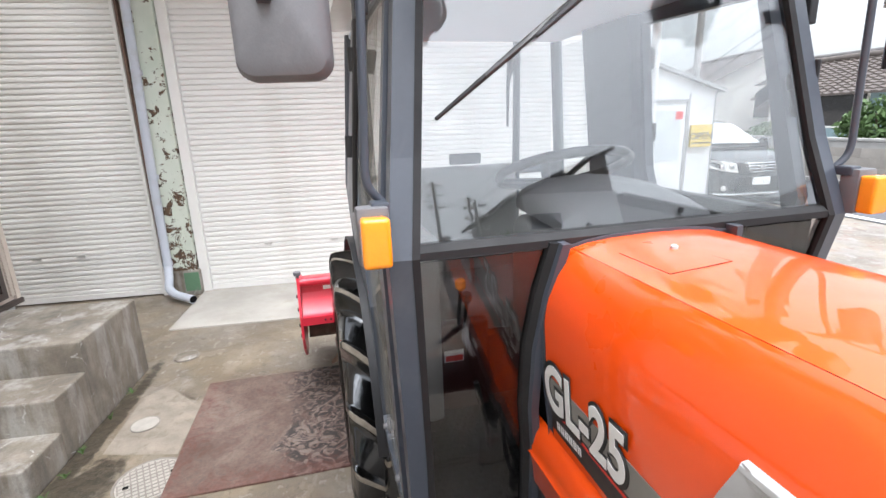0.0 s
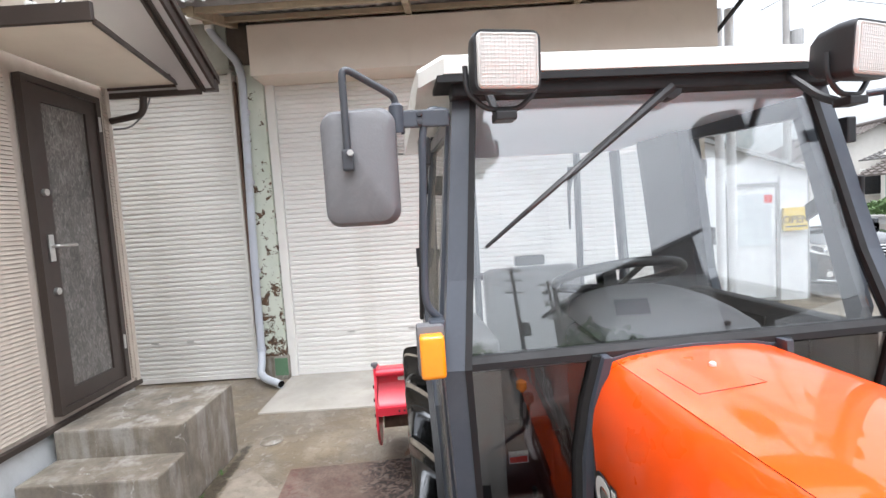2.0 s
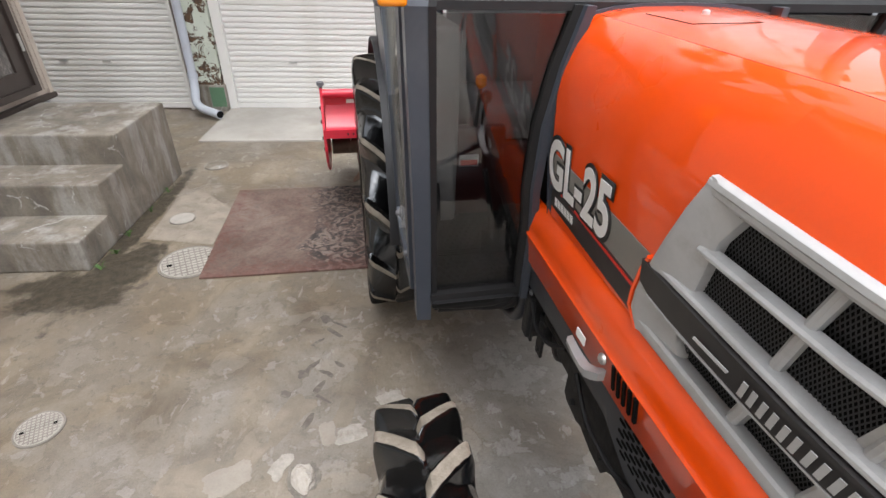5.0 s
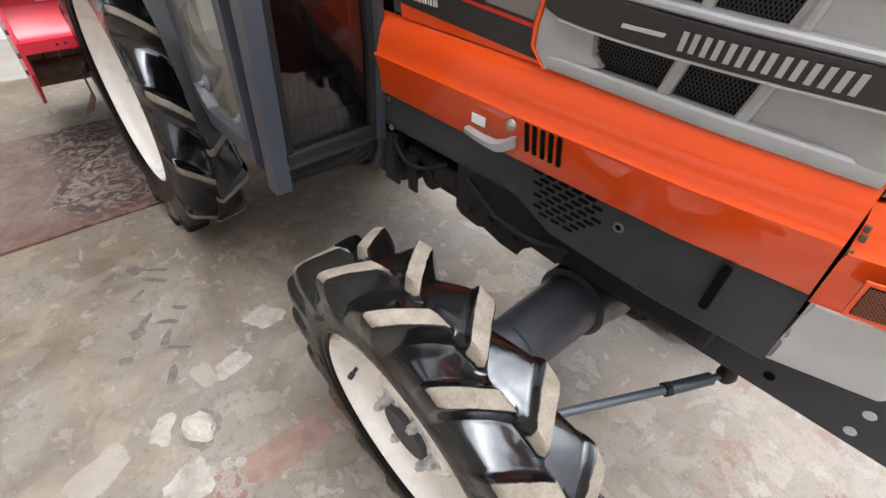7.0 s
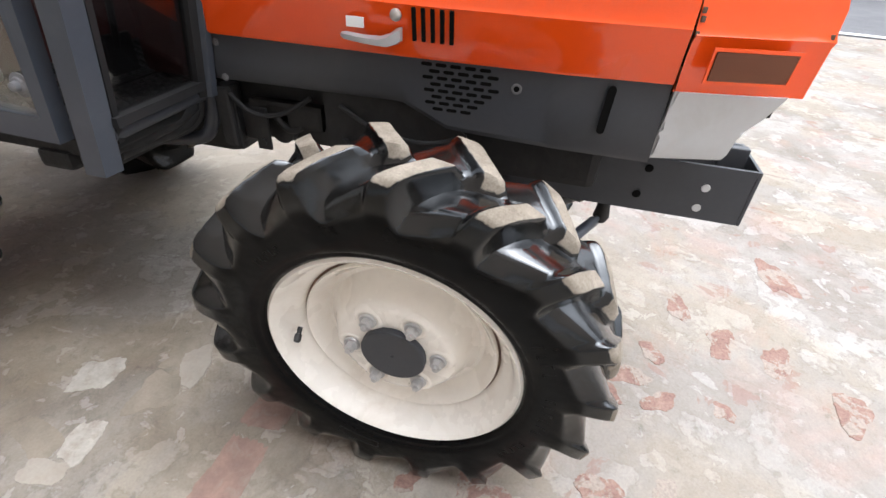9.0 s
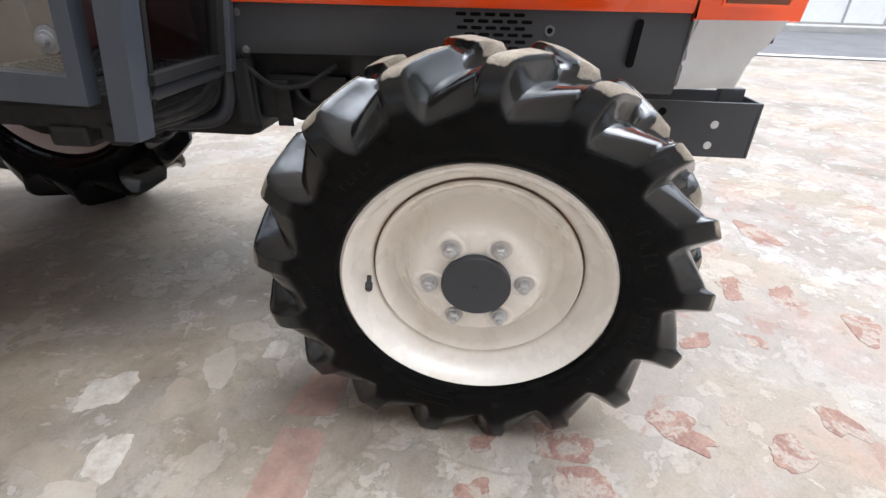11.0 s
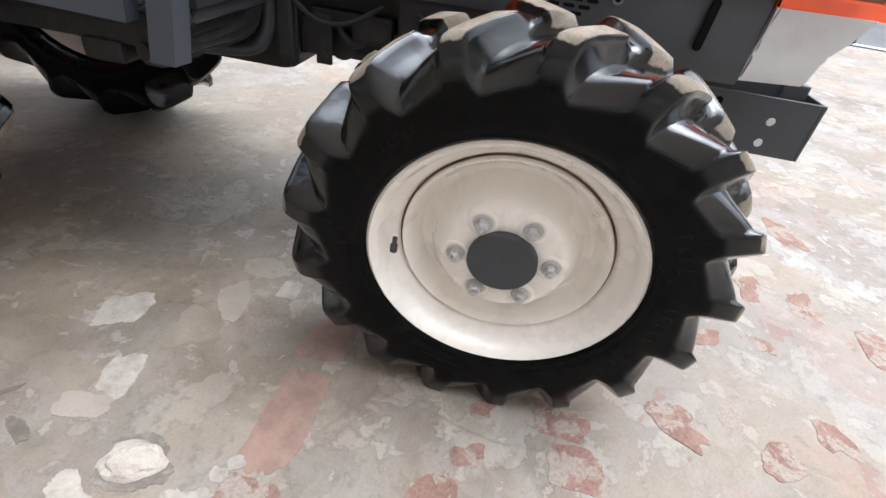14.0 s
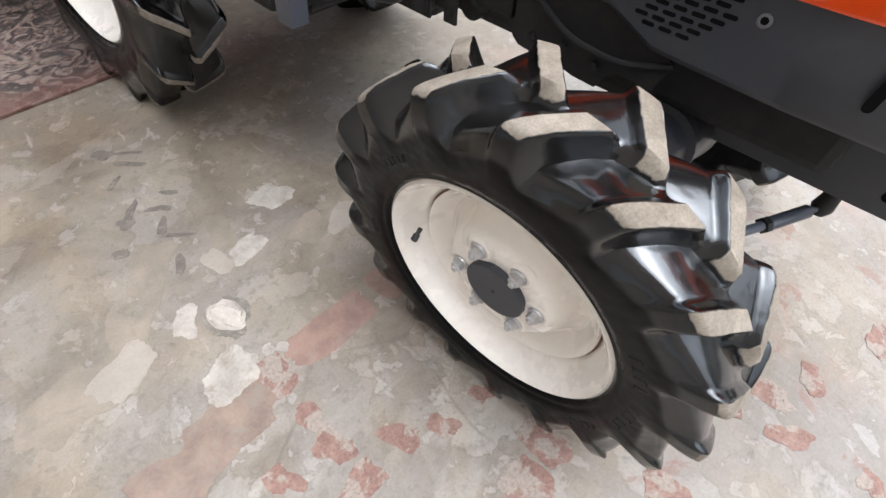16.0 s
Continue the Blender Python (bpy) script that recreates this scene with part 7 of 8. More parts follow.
for s in (-1, 1):
    b = bmesh.new()
    rings = []
    for xo, xi, y, z in ((0.462, 0.424, fy(0.545), 0.545), (0.478, 0.440, fy(0.9), 0.9), (0.502, 0.463, fy(1.335), 1.335), (0.480, 0.441, wy(1.5), 1.5), (0.435, 0.398, wy(1.88), 1.88)):
        rings.append([(s * xo, y - 0.004, z), (s * xi, y - 0.008, z), (s * xi, y + 0.026, z), (s * xo, y + 0.04, z)])
    loft(b, rings)
    part("front_pillar", b, GREY_CAB, CAB)
    b = bmesh.new()
    loft(b, [[(s * xi, y - 0.010, z), (s * (xi - 0.014), y - 0.008, z), (s * (xi - 0.014), y + 0.006, z), (s * xi, y + 0.006, z)] for xi, y, z in ((0.424, fy(0.60), 0.60), (0.440, fy(0.9), 0.9), (0.463, fy(1.335), 1.335), (0.441, wy(1.5), 1.5), (0.398, wy(1.88), 1.88))])
    part("glass_seal", b, BLACK_RUBBER, CAB)
    # lower front window beside the bonnet
    TL, TRc, BR, BL = (s * 0.458, fy(1.325), 1.325), (s * 0.205, fy(1.33), 1.338), (s * 0.188, fy(0.64), 0.64), (s * 0.428, fy(0.64), 0.64)
    b = bmesh.new()
    slab(b, [TL, (s * 0.206, fy(1.33), 1.325), (s * 0.232, fy(1.1), 1.1), (s * 0.212, fy(0.85), 0.85), BR, BL], (0, 1, 0), 0.005)
    part("lower_front_pane", b, LOW_GLASS, CAB, "smoked lower window")
    b = bmesh.new()
    curve = [(0.198, 1.34), (0.218, 1.24), (0.2285, 1.12), (0.222, 0.97), (0.206, 0.86), (0.188, 0.62)]
    loft(b, [[(s * (x - 0.004), fy(z) - 0.026, z), (s * (x + 0.012), fy(z) - 0.012, z), (s * (x + 0.012), fy(z) + 0.01, z), (s * (x - 0.004), fy(z) + 0.01, z)] for x, z in curve])
    part("bonnet_surround", b, BLACK_RUBBER, CAB, "black curved seal beside the bonnet", True)
    b = bmesh.new()
    loft(b, [[(s * (x - 0.018), fy(z) - 0.034, z), (s * (x - 0.002), fy(z) - 0.032, z), (s * (x + 0.002), fy(z) - 0.018, z), (s * (x - 0.004), fy(z) + 0.012, z), (s * (x - 0.018), fy(z) + 0.012, z)] for x, z in curve])
    part("surround_rim", b, GREY_CAB, CAB, "", True)
    part("lower_rail", tube(bmesh.new(), [(s * 0.165, fy(0.62) + 0.004, 0.620), (s * 0.30, fy(0.62) + 0.004, 0.620), (s * 0.428, fy(0.62) + 0.006, 0.617)], 0.0155, 12), DARK_PANEL, CAB, "", True)
    part("wrapped_hose", tube(bmesh.new(), [(s * 0.415, fy(0.58) + 0.03, 0.580), (s * 0.34, fy(0.58) + 0.022, 0.577), (s * 0.25, fy(0.58) + 0.012, 0.583), (s * 0.205, fy(0.58) + 0.004, 0.60), (s * 0.19, fy(0.62) + 0.02, 0.65)], [0.017, 0.018, 0.017, 0.016, 0.015], 12), IRON, CAB, "dark hose wrapped in tape", True)
    part("lower_seal", loft(bmesh.new(), [[(s * x, fy(z) - 0.022, z), (s * x, fy(z) - 0.022, z + 0.018), (s * x, fy(z) + 0.01, z + 0.018), (s * x, fy(z) + 0.01, z)] for x, z in ((0.185, 0.637), (0.43, 0.634))]), BLACK_RUBBER, CAB)
    # side door
    dr_ = part("cab_door", bmesh.new(), GREY_CAB, CAB, "grey framed glass cab door")
    outl = [(fy(0.60) + 0.07, 0.605), (0.91, 0.612), (0.962, 0.68), (0.952, 0.80), (0.945, 0.92), (0.960, 1.05), (1.085, 1.42), (1.07, 1.86), (wy(1.86) + 0.06, 1.86), (wy(1.36) + 0.065, 1.36)]
    def side_x(z):
        return 0.470 + (0.035 * (z - 0.57) / 0.77 if z < 1.34 else 0.035 - 0.065 * (z - 1.34) / 0.54)
    mid = Vector((sum(p[0] for p in outl) / len(outl), sum(p[1] for p in outl) / len(outl)))
    inn = []
    for p in outl:
        v = Vector(p)
        d = (mid - v).normalized()
        inn.append(v + d * (0.05 if p[1] < 0.65 or v.x < 0.7 else 0.034))
    b = bmesh.new()
    for k in range(len(outl)):
        j = (k + 1) % len(outl)
        q = [outl[k], outl[j], inn[j], inn[k]]
        slab(b, [(s * side_x(z), y, z) for y, z in q], (-s, 0, 0), 0.03)
    part("door_frame", b, GREY_CAB, dr_)
    b = bmesh.new()
    vs = [b.verts.new((s * (side_x(z) - 0.01), y, z)) for y, z in inn]
    b.faces.new(vs)
    part("door_pane", b, DOOR_GLASS, dr_, "door glass with a thin tan film")
    for y, z in ((0.687, 0.706), (0.86, 0.74)):
        part("pane_bolt", lathe(bmesh.new(), [(0, 0.021), (0.003, 0.021), (0.004, 0.015), (0.007, 0.013), (0.008, 0.009), (0.017, 0.008), (0.019, 0.004), (0.019, 0)], pose(s * (side_x(z) - 0.008), y, z, 0, 0, 180 if s < 0 else 0), 16), GREY_PLASTIC, dr_, smooth=True)
    b = bmesh.new()
    loft(b, [[(s * x, 1.095, z), (s * x, 1.37, z), (s * (x - 0.05), 1.37, z), (s * (x - 0.05), 1.095, z)] for x, z in ((0.475, 1.0), (0.50, 1.34), (0.44, 1.88))])
    rp = part("rear_pillar", b, GREY_CAB, CAB, "wide grey pillar behind the door")
    for z in (1.50, 1.73):
        part("hinge", lathe(bmesh.new(), [(-0.03, 0), (-0.03, 0.014), (0.03, 0.014), (0.03, 0)], pose(s * (0.515 - 0.11 * (z - 1.34)), 1.085, z, 0, -90, 0), 12), BLACK_PLASTIC, rp, smooth=True)
    part("rear_quarter_pane", slab(bmesh.new(), [(s * 0.48, 1.41, 1.05), (s * 0.46, 1.62, 1.10), (s * 0.42, 1.60, 1.84), (s * 0.44, 1.39, 1.84)], (s, 0, 0), 0.005), CAB_GLASS, CAB)
    part("rear_corner_post", tube(bmesh.new(), [(s * 0.44, 1.64, 0.95), (s * 0.46, 1.64, 1.34), (s * 0.42, 1.62, 1.88)], 0.024, 8), GREY_CAB, CAB)
    # grab rail beside the pillar
    part("grab_rail", tube(bmesh.new(), [(s * 0.46, 0.51, 1.835), (s * 0.498, 0.475, 1.835), (s * 0.512, 0.47, 1.79), (s * 0.528, 0.472, 1.46), (s * 0.50, 0.48, 1.43)], 0.0075, 10, 0.03), GREY_CAB, CAB, "", True)
    if s < 0:
        part("gas_strut", tube(bmesh.new(), [(s * 0.50, 0.60, 1.78), (s * 0.515, 0.74, 1.52), (s * 0.52, 0.82, 1.36)], [0.011, 0.006, 0.006], 8), BLACK_PLASTIC, CAB)
    else:
        # door pull of the far door; the black panel is added for dark reflections
        part("door_pull", loft(bmesh.new(), [[(0.455, y, z), (0.47, y, z), (0.47, y + 0.004, z + 0.035), (0.455, y + 0.004, z + 0.035)] for y, z in ((0.66, 1.562), (0.63, 1.58), (0.585, 1.598), (0.53, 1.615))]), BLACK_PLASTIC, CAB, "black door pull")
        part("pull_plate", cube(0.462, 0.472, 0.522, 0.585, 1.54, 1.66, 0.004), BLACK_PLASTIC, CAB)
        part("waist_panel", cube(0.41, 0.462, 0.478, 1.09, 1.00, 1.335, 0.012), BLACK_PLASTIC, CAB, "black panel added for the dark reflection in the far glass")
        for k in range(3):
            part("panel_vent", cube(0.405, 0.411, 0.60 + k * 0.14, 0.70 + k * 0.14, 1.22, 1.30, 0.003), DARK_HOLE, CAB)
    part("strut_bracket", cube(s * 0.50 - 0.012, s * 0.50 + 0.012, 0.58, 0.63, 1.74, 1.80, 0.004), BLACK_PLASTIC, CAB)
    # fender inside the wheel
    b = bmesh.new()
    rings = []
    for k in range(13):
        a = radians(160 - k * 13)
        y, z = 1.55 + 0.60 * math.cos(a) * -1, 0.53 + 0.585 * math.sin(a)
        rings.append([(s * 0.33, y, z), (s * 0.50, y, z), (s * 0.50, y, z + 0.012), (s * 0.33, y, z + 0.012)])
    loft(b, rings)
    part("fender", b, BLACK_PLASTIC, CAB, smooth=True)
    part("fender_side", slab(bmesh.new(), [(s * 0.335, 1.02, 0.60), (s * 0.335, 1.65, 0.60), (s * 0.335, 1.65, 1.11), (s * 0.335, 1.40, 1.10), (s * 0.335, 1.18, 1.0)], (-s, 0, 0), 0.006), MAROON, CAB)

# windscreen with its rails
WS = [(-0.455, wy(1.352), 1.352), (0.455, wy(1.352), 1.352), (0.40, wy(1.875), 1.875), (-0.40, wy(1.875), 1.875)]
b = bmesh.new()
slab(b, WS, (0, 1, -0.2), 0.005)
part("windscreen", b, CAB_GLASS, CAB, "large clear windscreen")
part("windscreen_rail", loft(bmesh.new(), [[(x, 0.440, 1.330), (x, 0.440, 1.344), (x, 0.452, 1.354), (x, 0.475, 1.354), (x, 0.475, 1.330)] for x in (-0.465, 0.0, 0.465)]), BLACK_RUBBER, CAB, "black rail under the windscreen")
part("cowl", loft(bmesh.new(), [[(x, 0.440, z), (x, 0.438, z + 0.006), (x, 0.445, z + 0.010), (x, 0.47, z + 0.010), (x, 0.47, z)] for x, z in ((-0.21, 1.318), (-0.1, 1.335), (0.1, 1.335), (0.21, 1.318))]), GREY_CAB, CAB)
part("header_rail", cube(-0.44, 0.44, 0.545, 0.60, 1.872, 1.905, 0.006), BLACK_RUBBER, CAB, "black header over the windscreen")
b = bmesh.new()
prof = [(0.542, 1.910), (0.527, 1.914), (0.524, 1.944), (0.55, 1.957), (0.80, 1.982), (1.3, 1.992), (1.6, 1.980), (1.69, 1.955), (1.69, 1.912), (1.62, 1.898), (0.66, 1.898), (0.64, 1.908)]
loft(b, [[(x * 1.0, y + (0.05 if abs(x) > 0.46 else 0.0) * (1 if y < 1 else -1), z - (0.014 if abs(x) > 0.46 and z > 1.91 else 0)) for y, z in prof] for x in (-0.505, -0.455, -0.2, 0, 0.2, 0.455, 0.505)])
part("roof", b, WHITE_ROOF, CAB, "white moulded cab roof", True)
part("roof_underside", cube(-0.47, 0.47, 0.528, 0.64, 1.898, 1.9115), BLACK_RUBBER, CAB, "black visor underside")
part("headliner", cube(-0.43, 0.43, 0.60, 1.62, 1.862, 1.884, 0.01), LINER, CAB, "light grey headliner")
b = bmesh.new()
slab(b, [(-0.42, 1.63, 1.08), (0.42, 1.63, 1.08), (0.40, 1.62, 1.86), (-0.40, 1.62, 1.86)], (0, 1, 0), 0.005)
part("rear_window", b, CAB_GLASS, CAB)
for p, q in (((-0.43, 1.64, 1.06), (0.43, 1.64, 1.06)), ((0.25, 1.64, 1.06), (0.25, 1.63, 1.87)), ((-0.224, 1.64, 1.06), (-0.224, 1.63, 1.87)), ((-0.43, 1.64, 1.345), (0.43, 1.64, 1.345))):
    part("rear_window_bar", tube(bmesh.new(), [p, q], 0.016, 8), GREY_CAB, CAB)
part("rear_panel", cube(-0.43, 0.43, 1.61, 1.65, 0.62, 1.06), MAROON, CAB)

# floor, dashboard, seat, wheel
part("floor_mat", cube(-0.42, 0.42, 0.585, 1.12, 0.585, 0.612, 0.004), MAT_RUBBER, CAB, "black diamond rubber floor mat")
b = bmesh.new()
for i in range(34):
    for j in range(22):
        x, y = -0.40 + i * 0.0242 + (0.0121 if j % 2 else 0.0), 0.60 + j * 0.0225
        if x < 0.40 and not 0.795 < y < 0.835:
            top = b.verts.new((x, y, 0.6175))
            low = [b.verts.new((x + dx, y + dy, 0.6118)) for dx, dy in ((0.0105, 0), (0, 0.0135), (-0.0105, 0), (0, -0.0135))]
            for q in range(4):
                b.faces.new((low[q], low[(q + 1) % 4], top))
tagged(part("mat_tread", b, MAT_RUBBER, CAB, "raised lozenge tread of the mat"), "raised lozenge tread of the mat", kind="stuff")
for k in range(3):
    part("mat_rib", cube(-0.40, 0.40, 0.800 + k * 0.012, 0.806 + k * 0.012, 0.611, 0.617, 0.001), MAT_RUBBER, CAB)
part("floor_pan", cube(-0.41, 0.41, 0.62, 1.65, 0.55, 0.585), IRON, CAB)
part("seat_box", cube(-0.33, 0.33, 1.12, 1.62, 0.60, 0.86, 0.02), MAROON, CAB, "dark maroon seat box")
b = bmesh.new()
loft(b, [[(x * w_, y, z) for x, z in ((-1, 0.80), (-1, z1), (-0.7, z1 + 0.05), (0.7, z1 + 0.05), (1, z1), (1, 0.80))] for y, w_, z1 in ((0.62, 0.13, 0.98), (0.56, 0.19, 1.24), (0.50, 0.24, 1.36))])
part("dashboard", cube(-0.17, 0.21, 0.49, 0.72, 1.02, 1.345, 0.04, 4), GREY_PLASTIC, CAB, "grey moulded dashboard", True)
part("dash_panel", loft(bmesh.new(), [[(0.015 + 0.175 * math.cos(math.pi * q / 14), y0 + 0.035 * math.sin(math.pi * q / 14), z0 + lift * math.sin(math.pi * q / 14) ** 0.7) for q in range(15)] for y0, z0, lift in ((0.485, 1.345, 0.040), (0.53, 1.347, 0.060), (0.60, 1.352, 0.070), (0.70, 1.36, 0.062))]), LIGHT_GREY, CAB, "", True)
for x, z_ in ((-0.10, 1.352), (0.11, 1.366)):
    part("dash_screw", lathe(bmesh.new(), [(0, 0.007), (0.004, 0.006), (0.005, 0)], pose(x, 0.487, z_, 0, 0, -90), 10), BLACK_PLASTIC, CAB)
part("steering_column", cube(-0.10, 0.12, 0.66, 0.80, 0.62, 1.1, 0.03), MAROON, CAB, "dark maroon pedestal")
sw = part("steering_wheel", bmesh.new(), BLACK_PLASTIC, CAB, "steering wheel")
b = bmesh.new()
ring = [(0.178 * math.cos(2 * math.pi * k / 40), 0.178 * math.sin(2 * math.pi * k / 40), 0) for k in range(41)]
tube(b, ring, 0.0135, 10)
rim_o = part("wheel_ring", b, BLACK_PLASTIC, sw, "", True)
rim_o.matrix_local = pose(0.066, 0.90, 1.417, -20, 0, 0)
b = bmesh.new()
for a in (30, 150, 270):
    tube(b, [(0, 0, -0.03), (0.185 * math.cos(radians(a)), 0.185 * math.sin(radians(a)), 0)], 0.008, 6)
lathe(b, [(-0.05, 0.03), (-0.02, 0.045), (-0.015, 0)], None, 16)
sp_o = part("wheel_spokes", b, BLACK_PLASTIC, sw, "", True)
sp_o.matrix_local = pose(0.066, 0.90, 1.417, -20, 0, 0)
part("column_shaft", tube(bmesh.new(), [(0.066, 0.90, 1.40), (0.05, 0.76, 1.10)], 0.024, 10), BLACK_PLASTIC, sw)
seat = part("seat", bmesh.new(), SEAT, CAB, "grey vinyl operator seat")
part("seat_cushion", cube(-0.22, 0.22, 1.10, 1.50, 0.86, 0.98, 0.045, 4), SEAT, seat, smooth=True)
bk = part("seat_back", cube(-0.21, 0.21, -0.05, 0.05, 0.0, 0.45, 0.045, 4), SEAT, seat, smooth=True)
bk.matrix_local = pose(0, 1.50, 0.94, -10)
for s in (-1, 1):
    part("armrest", cube(s * 0.27 - 0.03, s * 0.27 + 0.03, 1.15, 1.45, 1.10, 1.15, 0.02, 3), SEAT, seat, smooth=True)
part("side_console", cube(-0.395, -0.272, 1.00, 1.45, 0.62, 1.235, 0.02, 3), CONSOLE, CAB, "pale grey lever console", True)
part("console_slots", cube(-0.398, -0.393, 1.02, 1.06, 0.80, 1.1), DARK_HOLE, CAB)
for x, y, z, h in ((-0.225, 0.98, 0.96, 0.13), (-0.20, 1.0, 0.94, 0.10), (0.30, 1.05, 0.95, 0.15), (0.12, 0.9, 0.62, 0.35)):
    lv = part("lever", tube(bmesh.new(), [(x, y, z), (x, y - 0.03, z + h)], 0.006, 8), BLACK_PLASTIC, CAB)
    part("lever_knob", lathe(bmesh.new(), [(0, 0.008), (0.01, 0.017), (0.03, 0.016), (0.04, 0.0)], pose(x, y - 0.03, z + h - 0.01, 0, -90, 0), 12), AMBER if x == -0.225 else BLACK_PLASTIC, lv, smooth=True)
for x in (-0.22, 0.18, 0.26):
    pd = part("pedal", cube(x - 0.035, x + 0.035, 0.72, 0.735, 0.66, 0.74, 0.004), BLACK_RUBBER, CAB)
    part("pedal_arm", tube(bmesh.new(), [(x, 0.73, 0.70), (x - 0.03, 0.68, 0.82), (x - 0.06, 0.66, 0.95)], 0.007, 8), IRON, pd)
wl = part("warning_label", slab(bmesh.new(), [(-0.255, 1.05, 0.80), (-0.19, 1.05, 0.80), (-0.19, 1.05, 0.84), (-0.255, 1.05, 0.84)], (0, -1, 0), 0.002), WHITE_INK, CAB, "small white and red warning label")
part("label_red_field", slab(bmesh.new(), [(-0.252, 1.0478, 0.803), (-0.193, 1.0478, 0.803), (-0.193, 1.0478, 0.823), (-0.252, 1.0478, 0.823)], (0, -1, 0), 0.001), RED_INK, wl)
part("inner_panel", cube(-0.30, -0.10, 1.052, 1.10, 0.62, 0.93, 0.01), MAROON, CAB, "dark maroon inner panel")
part("inner_mirror", cube(-0.08, 0.05, 1.52, 1.545, 1.392, 1.436, 0.008), BLACK_PLASTIC, CAB)
part("rear_wiper", tube(bmesh.new(), [(0.215, 1.60, 1.80), (0.198, 1.60, 1.70), (0.196, 1.60, 1.53)], [0.02, 0.008, 0.005], 8), BLACK_PLASTIC, CAB)

# wiper
wp = part("wiper", bmesh.new(), BLACK_PLASTIC, CAB, "black windscreen wiper")
def on_ws(x, z, off):
    return Vector((x, wy(z) - off, z))
part("wiper_motor_boss", lathe(bmesh.new(), [(0, 0.026), (0.03, 0.024), (0.034, 0)], Matrix.Translation(on_ws(0.04, 1.875, 0.005)) @ pose(0, 0, 0, 0, 0, -90), 16), BLACK_PLASTIC, wp, smooth=True)
part("wiper_arm", tube(bmesh.new(), [on_ws(0.04, 1.878, 0.03), on_ws(-0.08, 1.79, 0.028), on_ws(-0.20, 1.70, 0.02)], [0.013, 0.009, 0.005], 8), BLACK_PLASTIC, wp)
part("wiper_blade", tube(bmesh.new(), [on_ws(-0.06, 1.808, 0.010), on_ws(-0.24, 1.675, 0.012), on_ws(-0.395, 1.562, 0.008)], [0.004, 0.007, 0.004], 6), BLACK_RUBBER, wp)
part("blade_yoke", tube(bmesh.new(), [on_ws(-0.15, 1.742, 0.014), on_ws(-0.22, 1.69, 0.024), on_ws(-0.30, 1.632, 0.014)], 0.005, 6), BLACK_PLASTIC, wp)

# work lamps, signals, mirrors
for s in (-1, 1):
    cx = s * 0.368 if s < 0 else 0.312
    lm = part("work_lamp", bmesh.new(), BLACK_PLASTIC, CAB, "square work lamp in a black shell")
    tilt = pose(cx, 0.375, 1.886, 4, 0, 6 if s < 0 else 16)
    b = bmesh.new()
    loft(b, [[(x * k, y, z * k) for x, z in rounded(0.118, 0.100, 0.016)] for y, k in ((-0.012, 1.0), (0.0, 1.02), (0.02, 1.0), (0.055, 0.86), (0.075, 0.6))])
    part("lamp_shell", b, BLACK_PLASTIC, lm, "", True).matrix_local = tilt
    b = bmesh.new()
    loft(b, [[(x, y, z) for x, z in rounded(0.110 - e, 0.092 - e, 0.010)] for y, e in ((-0.011, 0.0), (-0.016, 0.004), (-0.018, 0.02))])
    part("lamp_lens", b, LENS, lm, "ribbed clear lens", True).matrix_local = tilt
    rb = bmesh.new()
    for k in range(14):
        box(rb, -0.049, 0.049, -0.0188, -0.0165, -0.041 + k * 0.0063, -0.0398 + k * 0.0063)
    for k in range(17):
        box(rb, -0.050 + k * 0.00625, -0.0489 + k * 0.00625, -0.0187, -0.0165, -0.041, 0.041)
    part("lens_ribs", rb, LENS, lm).matrix_local = tilt
    br = part("lamp_bracket", tube(bmesh.new(), [(-0.064, 0.03, 0.0), (-0.064, 0.025, -0.045), (-0.03, 0.02, -0.075), (0.03, 0.02, -0.075), (0.064, 0.025, -0.045), (0.064, 0.03, 0.0)], 0.005, 8, 0.015), BLACK_PLASTIC, lm)
    br.matrix_local = tilt
    part("bracket_foot", cube(cx - 0.019, cx + 0.019, 0.385, 0.425, 1.792, 1.808, 0.003), BLACK_PLASTIC, lm)
    part("bracket_stem", tube(bmesh.new(), [(cx, 0.42, 1.80), (cx, 0.47, 1.825), (cx, 0.55, 1.89)], 0.009, 8, 0.02), BLACK_PLASTIC, lm)
    part("foot_bolt", lathe(bmesh.new(), [(0, 0.010), (0.012, 0.009), (0.013, 0)], pose(cx, 0.412, 1.804, 0, -90, 0), 8), STEEL, lm)
    # turn signal
    sgx = s * 0.524
    sl = part("turn_signal", cube(sgx - 0.026, sgx + 0.026, 0.425, 0.465, 1.335, 1.430, 0.006), GREY_PLASTIC, CAB, "amber turn signal on a grey base", True)
    part("amber_lens", cube(sgx - 0.023, sgx + 0.023, 0.392, 0.427, 1.338, 1.418, 0.008, 3), AMBER, sl, "", True)
    part("signal_arm", cube(sgx - 0.03 if s > 0 else sgx + 0.0, sgx + 0.0 if s > 0 else sgx + 0.03, 0.44, 0.48, 1.415, 1.435, 0.004), GREY_CAB, sl)
    # door mirror
    mr = part("door_mirror", bmesh.new(), GREY_PLASTIC, CAB, "grey plastic door mirror on a bent tube")
    mx = s * 0.632
    b = bmesh.new()
    loft(b, [[(mx + x * k, 0.452 + y, 1.728 + z * k) for x, z in rounded(0.138, 0.212, 0.028, 6)] for y, k in ((-0.020, 0.80), (-0.014, 0.93), (0.0, 1.0), (0.016, 1.0), (0.018, 0.95))])
